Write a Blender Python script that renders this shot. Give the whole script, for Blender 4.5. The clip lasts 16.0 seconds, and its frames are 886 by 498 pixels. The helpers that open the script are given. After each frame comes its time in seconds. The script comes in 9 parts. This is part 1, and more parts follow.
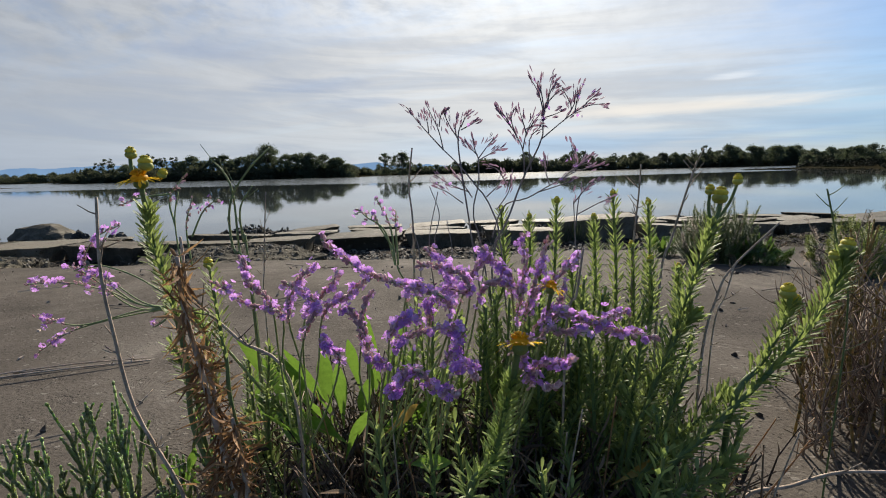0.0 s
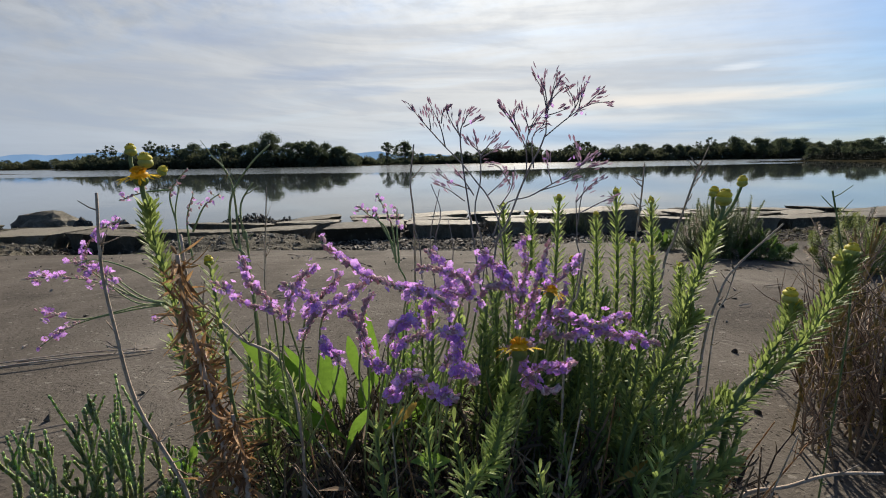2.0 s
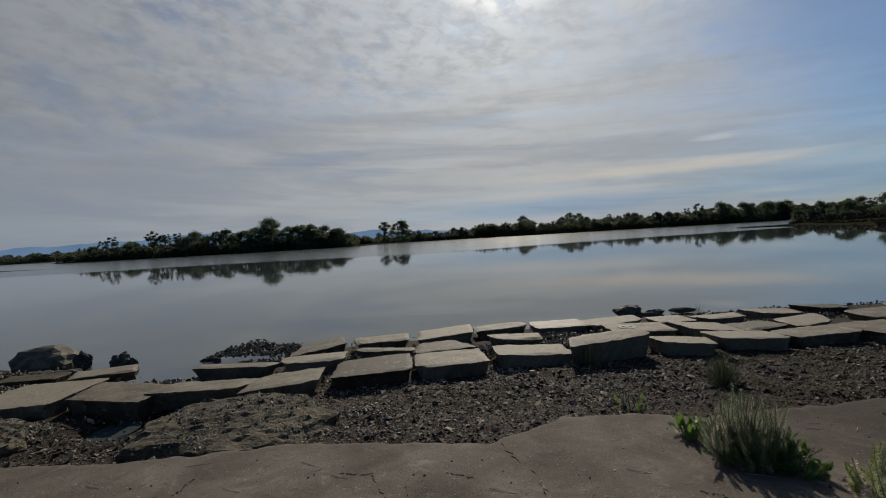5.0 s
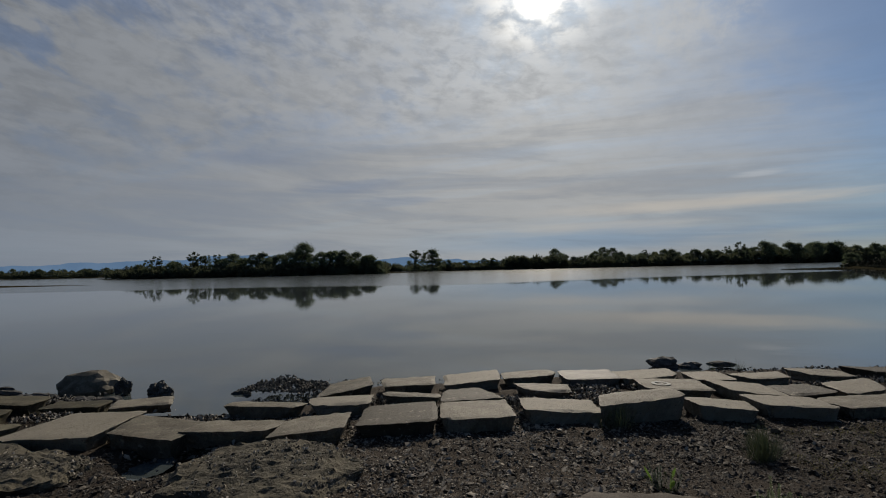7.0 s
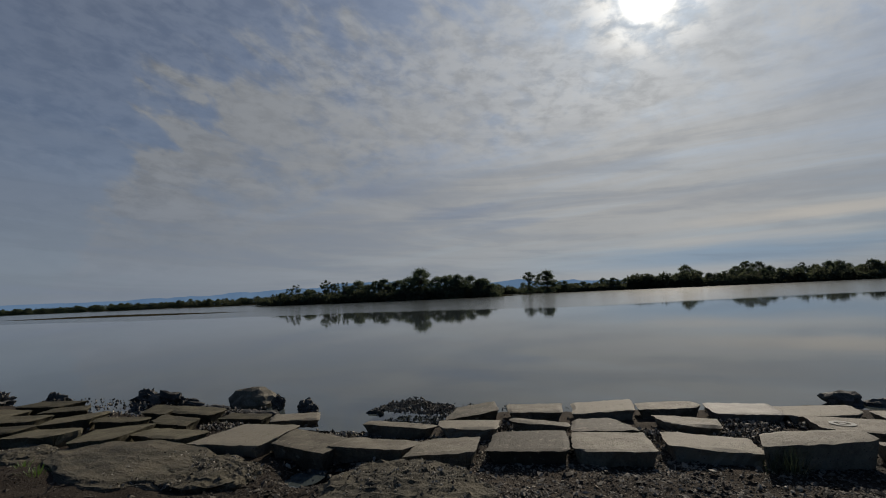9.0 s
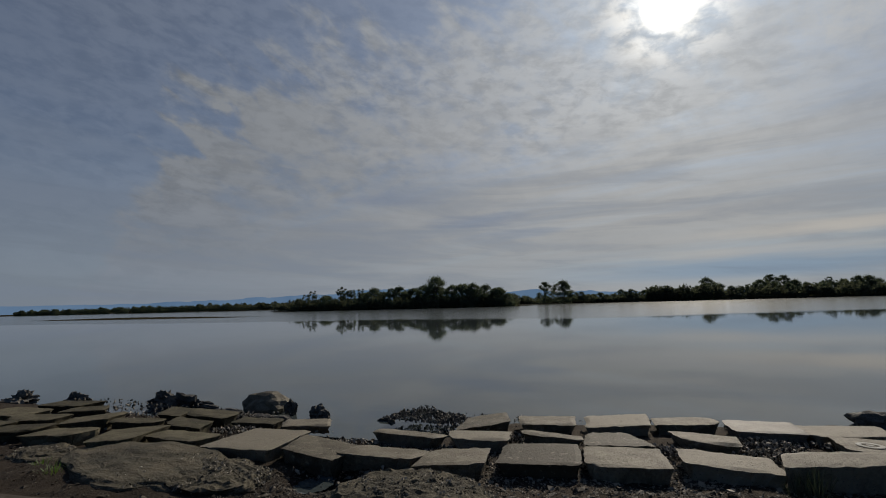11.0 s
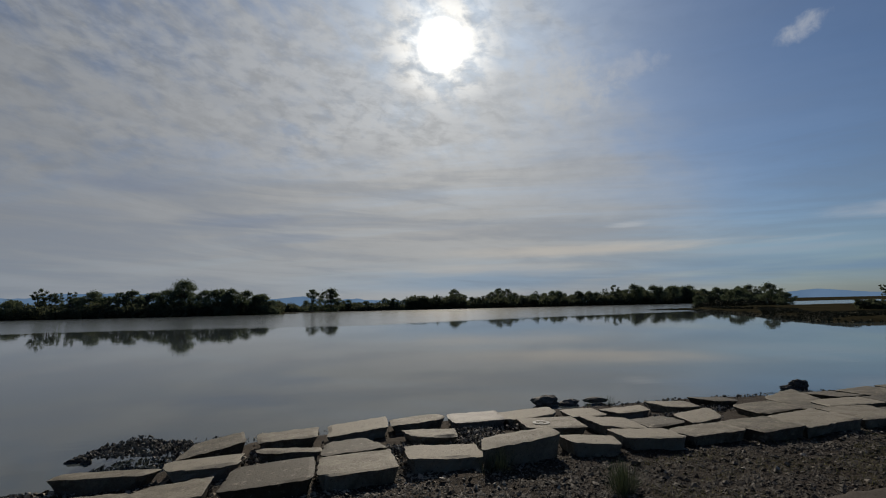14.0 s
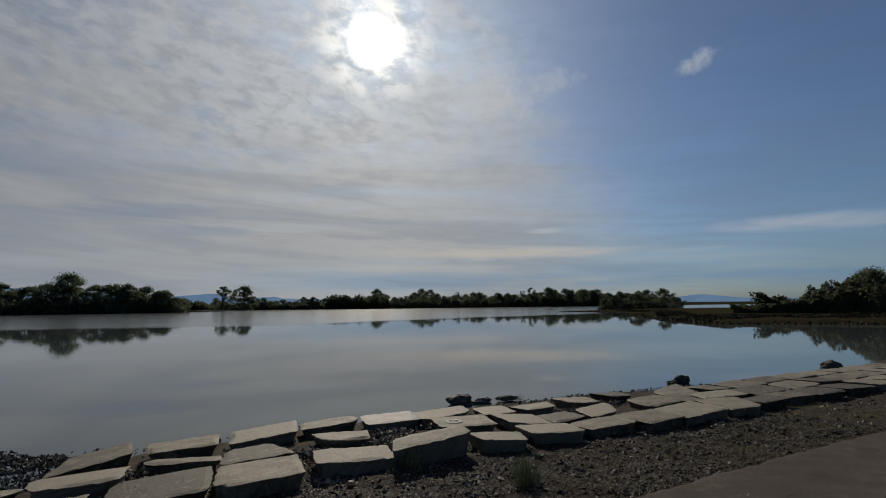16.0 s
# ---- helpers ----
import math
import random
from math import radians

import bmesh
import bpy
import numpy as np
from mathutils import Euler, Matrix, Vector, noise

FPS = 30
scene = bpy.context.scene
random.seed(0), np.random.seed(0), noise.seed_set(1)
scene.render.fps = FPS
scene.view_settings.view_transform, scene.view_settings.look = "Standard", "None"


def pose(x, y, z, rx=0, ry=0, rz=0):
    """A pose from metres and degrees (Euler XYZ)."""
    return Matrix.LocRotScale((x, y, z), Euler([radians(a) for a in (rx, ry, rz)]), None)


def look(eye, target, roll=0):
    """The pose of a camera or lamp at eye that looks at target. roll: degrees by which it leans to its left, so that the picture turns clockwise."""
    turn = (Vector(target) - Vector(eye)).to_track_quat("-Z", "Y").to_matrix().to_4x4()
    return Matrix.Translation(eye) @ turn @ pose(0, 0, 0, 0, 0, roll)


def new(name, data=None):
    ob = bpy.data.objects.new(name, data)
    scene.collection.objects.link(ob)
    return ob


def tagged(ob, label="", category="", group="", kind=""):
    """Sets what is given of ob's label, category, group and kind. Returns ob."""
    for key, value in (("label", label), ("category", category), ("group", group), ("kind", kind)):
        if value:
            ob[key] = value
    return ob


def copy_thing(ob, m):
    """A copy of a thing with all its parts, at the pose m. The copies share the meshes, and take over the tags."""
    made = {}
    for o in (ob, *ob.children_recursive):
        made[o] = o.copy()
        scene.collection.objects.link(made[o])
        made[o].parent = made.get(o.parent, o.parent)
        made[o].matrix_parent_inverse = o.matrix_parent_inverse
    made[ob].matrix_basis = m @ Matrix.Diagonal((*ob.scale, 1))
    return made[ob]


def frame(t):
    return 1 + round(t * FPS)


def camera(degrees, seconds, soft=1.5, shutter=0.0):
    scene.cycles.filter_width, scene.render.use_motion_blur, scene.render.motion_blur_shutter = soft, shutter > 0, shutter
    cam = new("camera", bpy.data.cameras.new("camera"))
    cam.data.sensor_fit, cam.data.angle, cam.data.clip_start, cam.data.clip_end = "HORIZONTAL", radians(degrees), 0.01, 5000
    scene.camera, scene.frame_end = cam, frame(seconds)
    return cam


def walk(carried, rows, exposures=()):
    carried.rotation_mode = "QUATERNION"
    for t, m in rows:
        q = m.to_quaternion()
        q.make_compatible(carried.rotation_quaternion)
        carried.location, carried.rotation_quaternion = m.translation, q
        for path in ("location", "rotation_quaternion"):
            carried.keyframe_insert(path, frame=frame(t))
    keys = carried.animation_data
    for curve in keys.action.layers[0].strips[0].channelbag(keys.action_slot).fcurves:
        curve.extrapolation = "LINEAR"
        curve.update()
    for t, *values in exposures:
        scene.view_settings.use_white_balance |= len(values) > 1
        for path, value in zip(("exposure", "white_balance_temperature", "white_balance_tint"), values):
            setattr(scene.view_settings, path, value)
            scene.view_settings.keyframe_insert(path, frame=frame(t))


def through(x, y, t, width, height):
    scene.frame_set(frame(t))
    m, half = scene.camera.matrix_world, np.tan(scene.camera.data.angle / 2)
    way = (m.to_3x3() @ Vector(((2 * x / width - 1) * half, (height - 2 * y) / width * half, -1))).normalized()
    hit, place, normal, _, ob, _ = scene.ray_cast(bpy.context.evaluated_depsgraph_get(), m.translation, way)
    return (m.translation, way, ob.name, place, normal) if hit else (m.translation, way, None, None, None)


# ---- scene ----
cam = camera(90.2, 16.0, 1.0)
PATH = [
    (0, (0.138, 0.157, 0.427), (0.097, 2.126, 0.083), -1.4),
    (0.5, (0.14, 0.159, 0.427), (0.093, 2.123, 0.053), -1.4),
    (1, (0.139, 0.159, 0.431), (0.091, 2.119, 0.04), -1.1),
    (1.5, (0.139, 0.158, 0.435), (0.091, 2.118, 0.038), -0.8),
    (2, (0.139, 0.16, 0.435), (0.089, 2.121, 0.047), -0.9),
    (2.5, (0.139, 0.159, 0.443), (0.074, 2.126, 0.084), -1.1),
    (3, (0.136, 0.164, 0.459), (0.052, 2.139, 0.157), -1.4),
    (3.5, (0.114, 0.174, 0.516), (0.019, 2.154, 0.246), -1.4),
    (4, (0.075, 0.217, 0.68), (-0.013, 2.2, 0.433), -2.0),
    (4.4, (0.105, 0.235, 0.905), (0.038, 2.225, 0.715), -3.0),
    (4.5, (0.088, 0.227, 0.935), (0.033, 2.219, 0.761), -3.1),
    (4.7, (0.07, 0.225, 1.012), (0.039, 2.221, 0.888), -3.4),
    (7, (0.083, 0.162, 1.346), (-0.079, 2.154, 1.427), -1.3),
    (7.5, (0.031, 0.125, 1.362), (-0.253, 2.101, 1.477), -2.1),
    (8, (0.009, 0.098, 1.37), (-0.443, 2.039, 1.528), -2.7),
    (8.5, (-0.001, 0.068, 1.375), (-0.591, 1.969, 1.561), -3.3),
    (11, (0.032, 0.092, 1.37), (-0.682, 1.944, 1.611), -1.6),
    (11.5, (0.104, 0.129, 1.382), (-0.335, 2.065, 1.625), -1.7),
    (12, (0.164, 0.171, 1.369), (0.061, 2.153, 1.61), -1.5),
    (12.5, (0.203, 0.174, 1.378), (0.287, 2.157, 1.621), -1.5),
    (13, (0.219, 0.181, 1.382), (0.381, 2.16, 1.623), -1.6),
    (13.5, (0.224, 0.178, 1.379), (0.44, 2.151, 1.623), -1.4),
    (14, (0.246, 0.178, 1.381), (0.528, 2.142, 1.632), -1.2),
    (14.5, (0.267, 0.175, 1.384), (0.627, 2.125, 1.64), -0.9),
    (15, (0.286, 0.178, 1.384), (0.766, 2.103, 1.638), -0.9),
    (15.5, (0.304, 0.173, 1.38), (0.875, 2.073, 1.63), -0.8),
    (16, (0.318, 0.168, 1.383), (0.932, 2.056, 1.63), -0.5),
]
EXPOSURE = [(0.0, 0.55), (2.5, 0.55), (3.5, 0.18), (4.0, 0.10), (4.5, -0.12), (4.8, -0.22), (7.0, -0.45), (11.0, -0.5), (16.0, -0.45)]
walk(cam, [(t, look(eye, target, roll)) for t, eye, target, roll in PATH], EXPOSURE)

# ---------------------------------------------------------------- sky and sun
SUN_AZ, SUN_EL = 8.6, 32.0          # degrees to the right of +y, and above the horizon
SUN_DIR = Vector((math.sin(radians(SUN_AZ)) * math.cos(radians(SUN_EL)),
                  math.cos(radians(SUN_AZ)) * math.cos(radians(SUN_EL)), math.sin(radians(SUN_EL))))


class Nodes:
    """Short hand for building a node tree."""

    def __init__(self, tree):
        self.tree = tree
        tree.nodes.clear()

    def add(self, kind, inputs=None, **props):
        n = self.tree.nodes.new(kind)
        for k, v in props.items():
            setattr(n, k, v)
        for k, v in (inputs or {}).items():
            if hasattr(v, "is_output"):
                self.tree.links.new(v, n.inputs[k])
            else:
                n.inputs[k].default_value = v
        return n

    def math(self, op, a, b=0.0, clamp=False):
        return self.add("ShaderNodeMath", {0: a, 1: b}, operation=op, use_clamp=clamp).outputs[0]

    def vmath(self, op, a, b=(0, 0, 0)):
        n = self.add("ShaderNodeVectorMath", {0: a, 1: b}, operation=op)
        return n.outputs["Value"] if op in ("DOT_PRODUCT", "LENGTH", "DISTANCE") else n.outputs["Vector"]

    def smooth(self, x, lo, hi, a=0.0, b=1.0):
        n = self.add("ShaderNodeMapRange", {"Value": x, "From Min": lo, "From Max": hi, "To Min": a, "To Max": b},
                     interpolation_type="SMOOTHSTEP")
        return n.outputs["Result"]

    def noise(self, vec, scale, detail=3.0, rough=0.55, dist=0.0):
        n = self.add("ShaderNodeTexNoise", {"Scale": scale, "Detail": detail, "Roughness": rough, "Distortion": dist})
        if vec is not None:
            self.tree.links.new(vec, n.inputs["Vector"])
        return n.outputs["Fac"]

    def mix(self, fac, a, b):
        n = self.add("ShaderNodeMix", {0: fac, 6: a, 7: b}, data_type="RGBA")
        return n.outputs[2]

    def ramp(self, fac, stops):
        n = self.add("ShaderNodeValToRGB", {0: fac})
        els = n.color_ramp.elements
        while len(els) < len(stops):
            els.new(0.5)
        for el, (p, c) in zip(els, stops):
            el.position, el.color = p, (*c, 1)
        return n.outputs["Color"]


def build_world():
    w = bpy.data.worlds.new("sky")
    scene.world = w
    w.use_nodes = True
    n = Nodes(w.node_tree)
    d = n.add("ShaderNodeTexCoord").outputs["Generated"]
    d = n.vmath("NORMALIZE", d)
    xyz = n.add("ShaderNodeSeparateXYZ", {0: d})
    x, y, z = xyz.outputs
    sky = n.add("ShaderNodeTexSky", sky_type="NISHITA", sun_disc=False, sun_elevation=radians(SUN_EL),
                sun_rotation=radians(SUN_AZ), altitude=0, air_density=1.0, dust_density=1.2, ozone_density=1.6)
    base = n.vmath("SCALE", n.vmath("MULTIPLY", sky.outputs[0], (0.71, 0.94, 1.22)))
    base.node.inputs["Scale"].default_value = 0.061
    # a cloud layer seen in perspective: the direction laid out on a flat sheet overhead
    up = n.math("ADD", n.math("MAXIMUM", z, 0.0), 0.075)
    u, v = n.math("DIVIDE", x, up), n.math("DIVIDE", y, up)
    sheet = n.add("ShaderNodeCombineXYZ", {0: u, 1: v, 2: 0.0}).outputs[0]
    # long streaks, and a mottled deck of small cloudlets laid out in slanting streets
    bent = n.vmath("ADD", sheet, n.vmath("SCALE", n.add("ShaderNodeTexNoise", {"Vector": sheet, "Scale": 0.9, "Detail": 3.0}).outputs["Color"]))
    bent.node.inputs[1].links[0].from_node.inputs["Scale"].default_value = 0.40

    def axes(angle, stretch, squeeze, lift):
        """The sheet turned by an angle, stretched along it and squeezed across it."""
        c, sn = math.cos(radians(angle)), math.sin(radians(angle))
        xy = n.add("ShaderNodeSeparateXYZ", {0: bent}).outputs
        along = n.math("ADD", n.math("MULTIPLY", xy[0], c * stretch), n.math("MULTIPLY", xy[1], sn * stretch))
        across = n.math("ADD", n.math("MULTIPLY", xy[0], -sn * squeeze), n.math("MULTIPLY", xy[1], c * squeeze))
        return n.add("ShaderNodeCombineXYZ", {0: along, 1: across, 2: lift}).outputs[0]

    streak = n.noise(axes(-18, 0.26, 1.3, 0.4), 1.7, 7, 0.58, 0.3)
    side = n.math("ARCTAN2", x, y)
    elev = n.math("ARCSINE", z)
    # cloudlets in slanting streets, by bearing and height
    street = n.math("SUBTRACT", n.math("MULTIPLY", side, 0.91), n.math("MULTIPLY", elev, 0.42))
    across_street = n.math("ADD", n.math("MULTIPLY", side, 0.42), n.math("MULTIPLY", elev, 0.91))
    clump = n.noise(n.add("ShaderNodeCombineXYZ", {0: n.math("MULTIPLY", street, 8.5), 1: n.math("MULTIPLY", across_street, 18.0), 2: 2.2}).outputs[0], 1.0, 4, 0.55, 0.25)
    puff = n.noise(n.add("ShaderNodeCombineXYZ", {0: n.math("MULTIPLY", side, 21.0), 1: n.math("MULTIPLY", elev, 36.0), 2: 5.1}).outputs[0], 1.0, 4, 0.55, 0.3)
    fine = n.noise(n.add("ShaderNodeCombineXYZ", {0: n.math("ADD", n.math("MULTIPLY", side, 19.0), n.math("MULTIPLY", elev, -10.0)), 1: n.math("ADD", n.math("MULTIPLY", elev, 46.0), n.math("MULTIPLY", side, 9.0)), 2: 1.4}).outputs[0], 1.0, 5, 0.6, 0.35)
    patch = n.noise(sheet, 0.8, 3, 0.5, 0.3)
    # the deck has a slanting edge far out to the left, and another running out to the right from the sun
    ragged = n.math("ADD", n.math("MULTIPLY", n.math("SUBTRACT", patch, 0.5), 0.7), n.math("MULTIPLY", n.math("SUBTRACT", clump, 0.5), 1.1))
    left_in = n.math("SUBTRACT", v, n.math("ADD", 1.02, n.math("MULTIPLY", n.math("MAXIMUM", n.math("SUBTRACT", -1.0, u), 0.0), 0.47)))
    right_in = n.math("SUBTRACT", v, n.math("ADD", 1.12, n.math("MULTIPLY", n.math("MAXIMUM", n.math("SUBTRACT", u, 0.3), 0.0), 0.68)))
    inside = n.smooth(n.math("ADD", left_in, ragged), -0.14, 0.26)
    inside = n.math("MULTIPLY", inside, n.smooth(n.math("ADD", right_in, n.math("MULTIPLY", ragged, 0.8)), -0.45, 0.50))
    inside = n.math("MULTIPLY", inside, n.smooth(side, 0.45, 0.95, 1.0, 0.0))
    cells = n.math("SUBTRACT", n.math("ADD", n.math("MULTIPLY", clump, 0.62), n.math("MULTIPLY", puff, 0.38)), 0.5)
    broken = n.math("MULTIPLY", n.smooth(left_in, 0.9, 1.9, 1.0, 0.0), n.smooth(u, 0.2, 1.3, 1.0, 0.25))
    mott = n.math("MULTIPLY", cells, n.math("ADD", 0.12, n.math("MULTIPLY", broken, 2.1)))
    wisps = n.math("MULTIPLY", n.math("SUBTRACT", streak, 0.5), n.smooth(left_in, 0.3, 1.6, 0.5, 1.7))
    body_cloud = n.math("MULTIPLY", inside, n.math("ADD", 0.76, n.math("ADD", mott, wisps)))
    veil = n.math("MULTIPLY", n.smooth(y, -0.25, 0.45), n.math("MULTIPLY", n.smooth(side, 0.15, 0.85, 0.42, 0.08), n.smooth(side, -1.0, -0.35, 1.15, 1.0)))
    veil = n.math("ADD", veil, n.math("MULTIPLY", n.math("SUBTRACT", streak, 0.5), 0.16))
    amount = n.math("ADD", veil, n.math("MULTIPLY", n.smooth(body_cloud, 0.02, 0.95), 0.58), True)
    # light that the thin cloud passes on round the sun
    near = n.vmath("DOT_PRODUCT", d, tuple(SUN_DIR))
    ang = n.math("ARCCOSINE", n.math("MINIMUM", near, 1.0))
    ang = n.math("ADD", ang, n.math("MULTIPLY", n.math("SUBTRACT", puff, 0.5), 0.032))
    wide = n.math("POWER", n.math("MAXIMUM", near, 0.0), 5.0)
    mid = n.math("POWER", n.math("MAXIMUM", near, 0.0), 45.0)
    tight = n.smooth(ang, 0.030, 0.062, 1.0, 0.0)
    ring = n.smooth(ang, 0.04, 0.19, 1.0, 0.0)
    cloud_val = n.math("ADD", 0.30, n.math("ADD", n.math("MULTIPLY", wide, 0.34), n.math("MULTIPLY", mid, 0.10)))
    shade = n.smooth(n.math("ADD", n.math("MULTIPLY", puff, 0.45), n.math("MULTIPLY", fine, 0.55)), 0.36, 0.60, 0.78, 1.10)
    broken = n.math("MULTIPLY", broken, n.smooth(patch, 0.40, 0.60, 0.30, 1.0))
    shade = n.math("ADD", 1.0, n.math("MULTIPLY", n.math("SUBTRACT", shade, 1.0), n.math("ADD", 0.25, n.math("MULTIPLY", broken, 0.75))))
    cloud_val = n.math("MULTIPLY", cloud_val, shade)
    warm = n.math("MULTIPLY", n.math("POWER", n.math("MAXIMUM", near, 0.0), 4.0), n.smooth(z, 0.05, 0.50, 1.0, 0.25))
    tint = n.vmath("SCALE", n.mix(warm, (0.925, 0.98, 1.05, 1), (1.06, 1.0, 0.89, 1)))
    n.tree.links.new(cloud_val, tint.node.inputs["Scale"])
    body = n.mix(n.math("MULTIPLY", amount, 0.94), base, tint)
    # haze low down, warmer under the sun
    haze = n.math("MULTIPLY", n.smooth(z, 0.0, 0.20, 0.62, 0.0), n.math("MULTIPLY", n.smooth(y, -0.3, 0.35, 0.10, 1.0), n.smooth(side, 0.3, 0.95, 1.0, 0.3)))
    body = n.mix(haze, body, n.mix(warm, n.mix(n.smooth(side, 0.3, 0.9), (0.30, 0.37, 0.46, 1), (0.175, 0.285, 0.45, 1)), (0.50, 0.53, 0.54, 1)))
    # an even grey sheet under the deck, and a clear blue gap over the horizon on the sun's side
    sheet_low = n.math("MULTIPLY", n.smooth(z, 0.34, 0.14, 0.0, 0.58), n.math("MULTIPLY", n.smooth(side, 0.80, 0.25), n.smooth(y, -0.3, 0.2)))
    body = n.mix(sheet_low, body, n.mix(warm, n.mix(n.smooth(side, -1.0, -0.3), (0.235, 0.27, 0.33, 1), (0.325, 0.36, 0.415, 1)), (0.55, 0.55, 0.54, 1)))
    gap_map = n.add("ShaderNodeCombineXYZ", {0: n.math("MULTIPLY", side, 1.6), 1: n.math("MULTIPLY", z, 14.0), 2: 8.1}).outputs[0]
    gap = n.math("MULTIPLY", n.smooth(z, 0.018, 0.045), n.smooth(z, 0.11, 0.055, 0.0, 0.75))
    gap = n.math("MULTIPLY", gap, n.math("MULTIPLY", n.smooth(side, -0.35, 0.25), n.smooth(n.noise(gap_map, 1.0, 4, 0.55), 0.34, 0.55)))
    body = n.mix(gap, body, n.mix(n.smooth(side, 0.35, 0.9), (0.27, 0.39, 0.53, 1), (0.19, 0.31, 0.47, 1)))
    # soft bands of thicker and thinner cloud low down
    tilt_el = n.math("ADD", elev, n.math("MULTIPLY", side, 0.06))
    band = n.noise(n.add("ShaderNodeCombineXYZ", {0: n.math("MULTIPLY", side, 2.6), 1: n.math("MULTIPLY", tilt_el, 24.0), 2: 9.3}).outputs[0], 1.0, 6, 0.58, 0.5)
    band = n.math("MULTIPLY", n.smooth(band, 0.30, 0.70, -1.0, 1.0), n.smooth(z, 0.14, 0.40, 1.0, 0.25))
    bright = n.vmath("SCALE", body)
    n.tree.links.new(n.math("ADD", 1.0, n.math("MULTIPLY", band, 0.07)), bright.node.inputs["Scale"])
    body = n.mix(n.math("MULTIPLY", n.math("MAXIMUM", n.math("MULTIPLY", band, -1.0), 0.0), n.smooth(side, 0.1, 0.7, 0.38, 0.15)), bright, (0.27, 0.325, 0.42, 1))
    # single wisps and lenses, each by its bearing and height in degrees, its half length and half height
    fray = n.noise(n.add("ShaderNodeCombineXYZ", {0: n.math("MULTIPLY", side, 5.0), 1: n.math("MULTIPLY", z, 40.0), 2: 3.7}).outputs[0], 1.0, 6, 0.6, 0.4)
    lumps = n.noise(d, 22.0, 6, 0.65, 0.3)
    puffs = n.noise(d, 40.0, 6, 0.65, 0.3)

    def wisp(az, el, half, tall, slope, grain, amount_max):
        da = n.math("DIVIDE", n.math("SUBTRACT", side, radians(az)), radians(half))
        de = n.math("SUBTRACT", elev, n.math("ADD", radians(el), n.math("MULTIPLY", n.math("SUBTRACT", side, radians(az)), slope)))
        de = n.math("DIVIDE", de, radians(tall))
        r2 = n.math("ADD", n.math("MULTIPLY", da, da), n.math("MULTIPLY", de, de))
        r2 = n.math("ADD", r2, n.math("MULTIPLY", n.math("SUBTRACT", grain, 0.5), 3.6))
        return n.smooth(r2, -0.7, 1.6, amount_max, 0.0)

    for az, el, half, tall, slope, grain, most, tone in (
            (25, 6.4, 20, 0.75, -0.012, fray, 0.75, (0.66, 0.62, 0.56)), (12, 4.6, 16, 0.5, 0.0, fray, 0.55, (0.58, 0.57, 0.55)), (58, 7.9, 8, 0.9, -0.03, fray, 0.55, (0.58, 0.60, 0.64)),
            (31, 9.1, 2.4, 0.35, 0.0, fray, 0.7, (0.66, 0.68, 0.70)), (2, 9.4, 15, 0.9, 0.02, fray, 0.35, (0.60, 0.59, 0.57)), (44, 5.0, 12, 0.4, 0.0, fray, 0.25, (0.45, 0.50, 0.56)),
            (49.6, 26.0, 2.1, 1.0, 0.25, puffs, 0.60, (0.62, 0.65, 0.70)), (24, 26.5, 6.5, 3.6, -0.15, puffs, 0.55, (0.72, 0.71, 0.68)), (33, 27.0, 3.5, 1.4, 0.0, puffs, 0.40, (0.62, 0.64, 0.68)),
            (-17, 10.4, 6.5, 0.9, 0.03, fray, 0.6, (0.22, 0.28, 0.40)), (-10.5, 8.6, 5, 0.6, 0.02, fray, 0.5, (0.24, 0.30, 0.41)), (-27, 13.5, 7, 1.2, 0.06, fray, 0.45, (0.23, 0.28, 0.39)), (-33, 10.0, 6, 0.7, 0.03, fray, 0.4, (0.24, 0.29, 0.38))):
        body = n.mix(wisp(az, el, half, tall, slope, grain, most), body, (*tone, 1))
    glow = n.vmath("SCALE", (1.0, 0.92, 0.78))
    lumpy = n.smooth(n.math("ADD", n.math("MULTIPLY", clump, 0.5), n.math("MULTIPLY", puff, 0.5)), 0.40, 0.60)
    g = n.math("ADD", n.math("MULTIPLY", n.math("MULTIPLY", tight, tight), 6.0), n.math("MULTIPLY", n.math("MULTIPLY", ring, ring), n.math("ADD", 0.02, n.math("MULTIPLY", lumpy, 0.85))))
    n.tree.links.new(g, glow.node.inputs["Scale"])
    body = n.vmath("ADD", body, glow)
    bg = n.add("ShaderNodeBackground", {"Color": body, "Strength": 1.0})
    out = n.add("ShaderNodeOutputWorld")
    n.tree.links.new(bg.outputs[0], out.inputs["Surface"])


build_world()
sun_data = bpy.data.lights.new("sun", "SUN")
sun_data.energy, sun_data.angle, sun_data.color = 5.0, radians(1.0), (1.0, 0.90, 0.76)
sun = new("sun", sun_data)
sun.matrix_world = look(SUN_DIR * 50, (0, 0, 0))

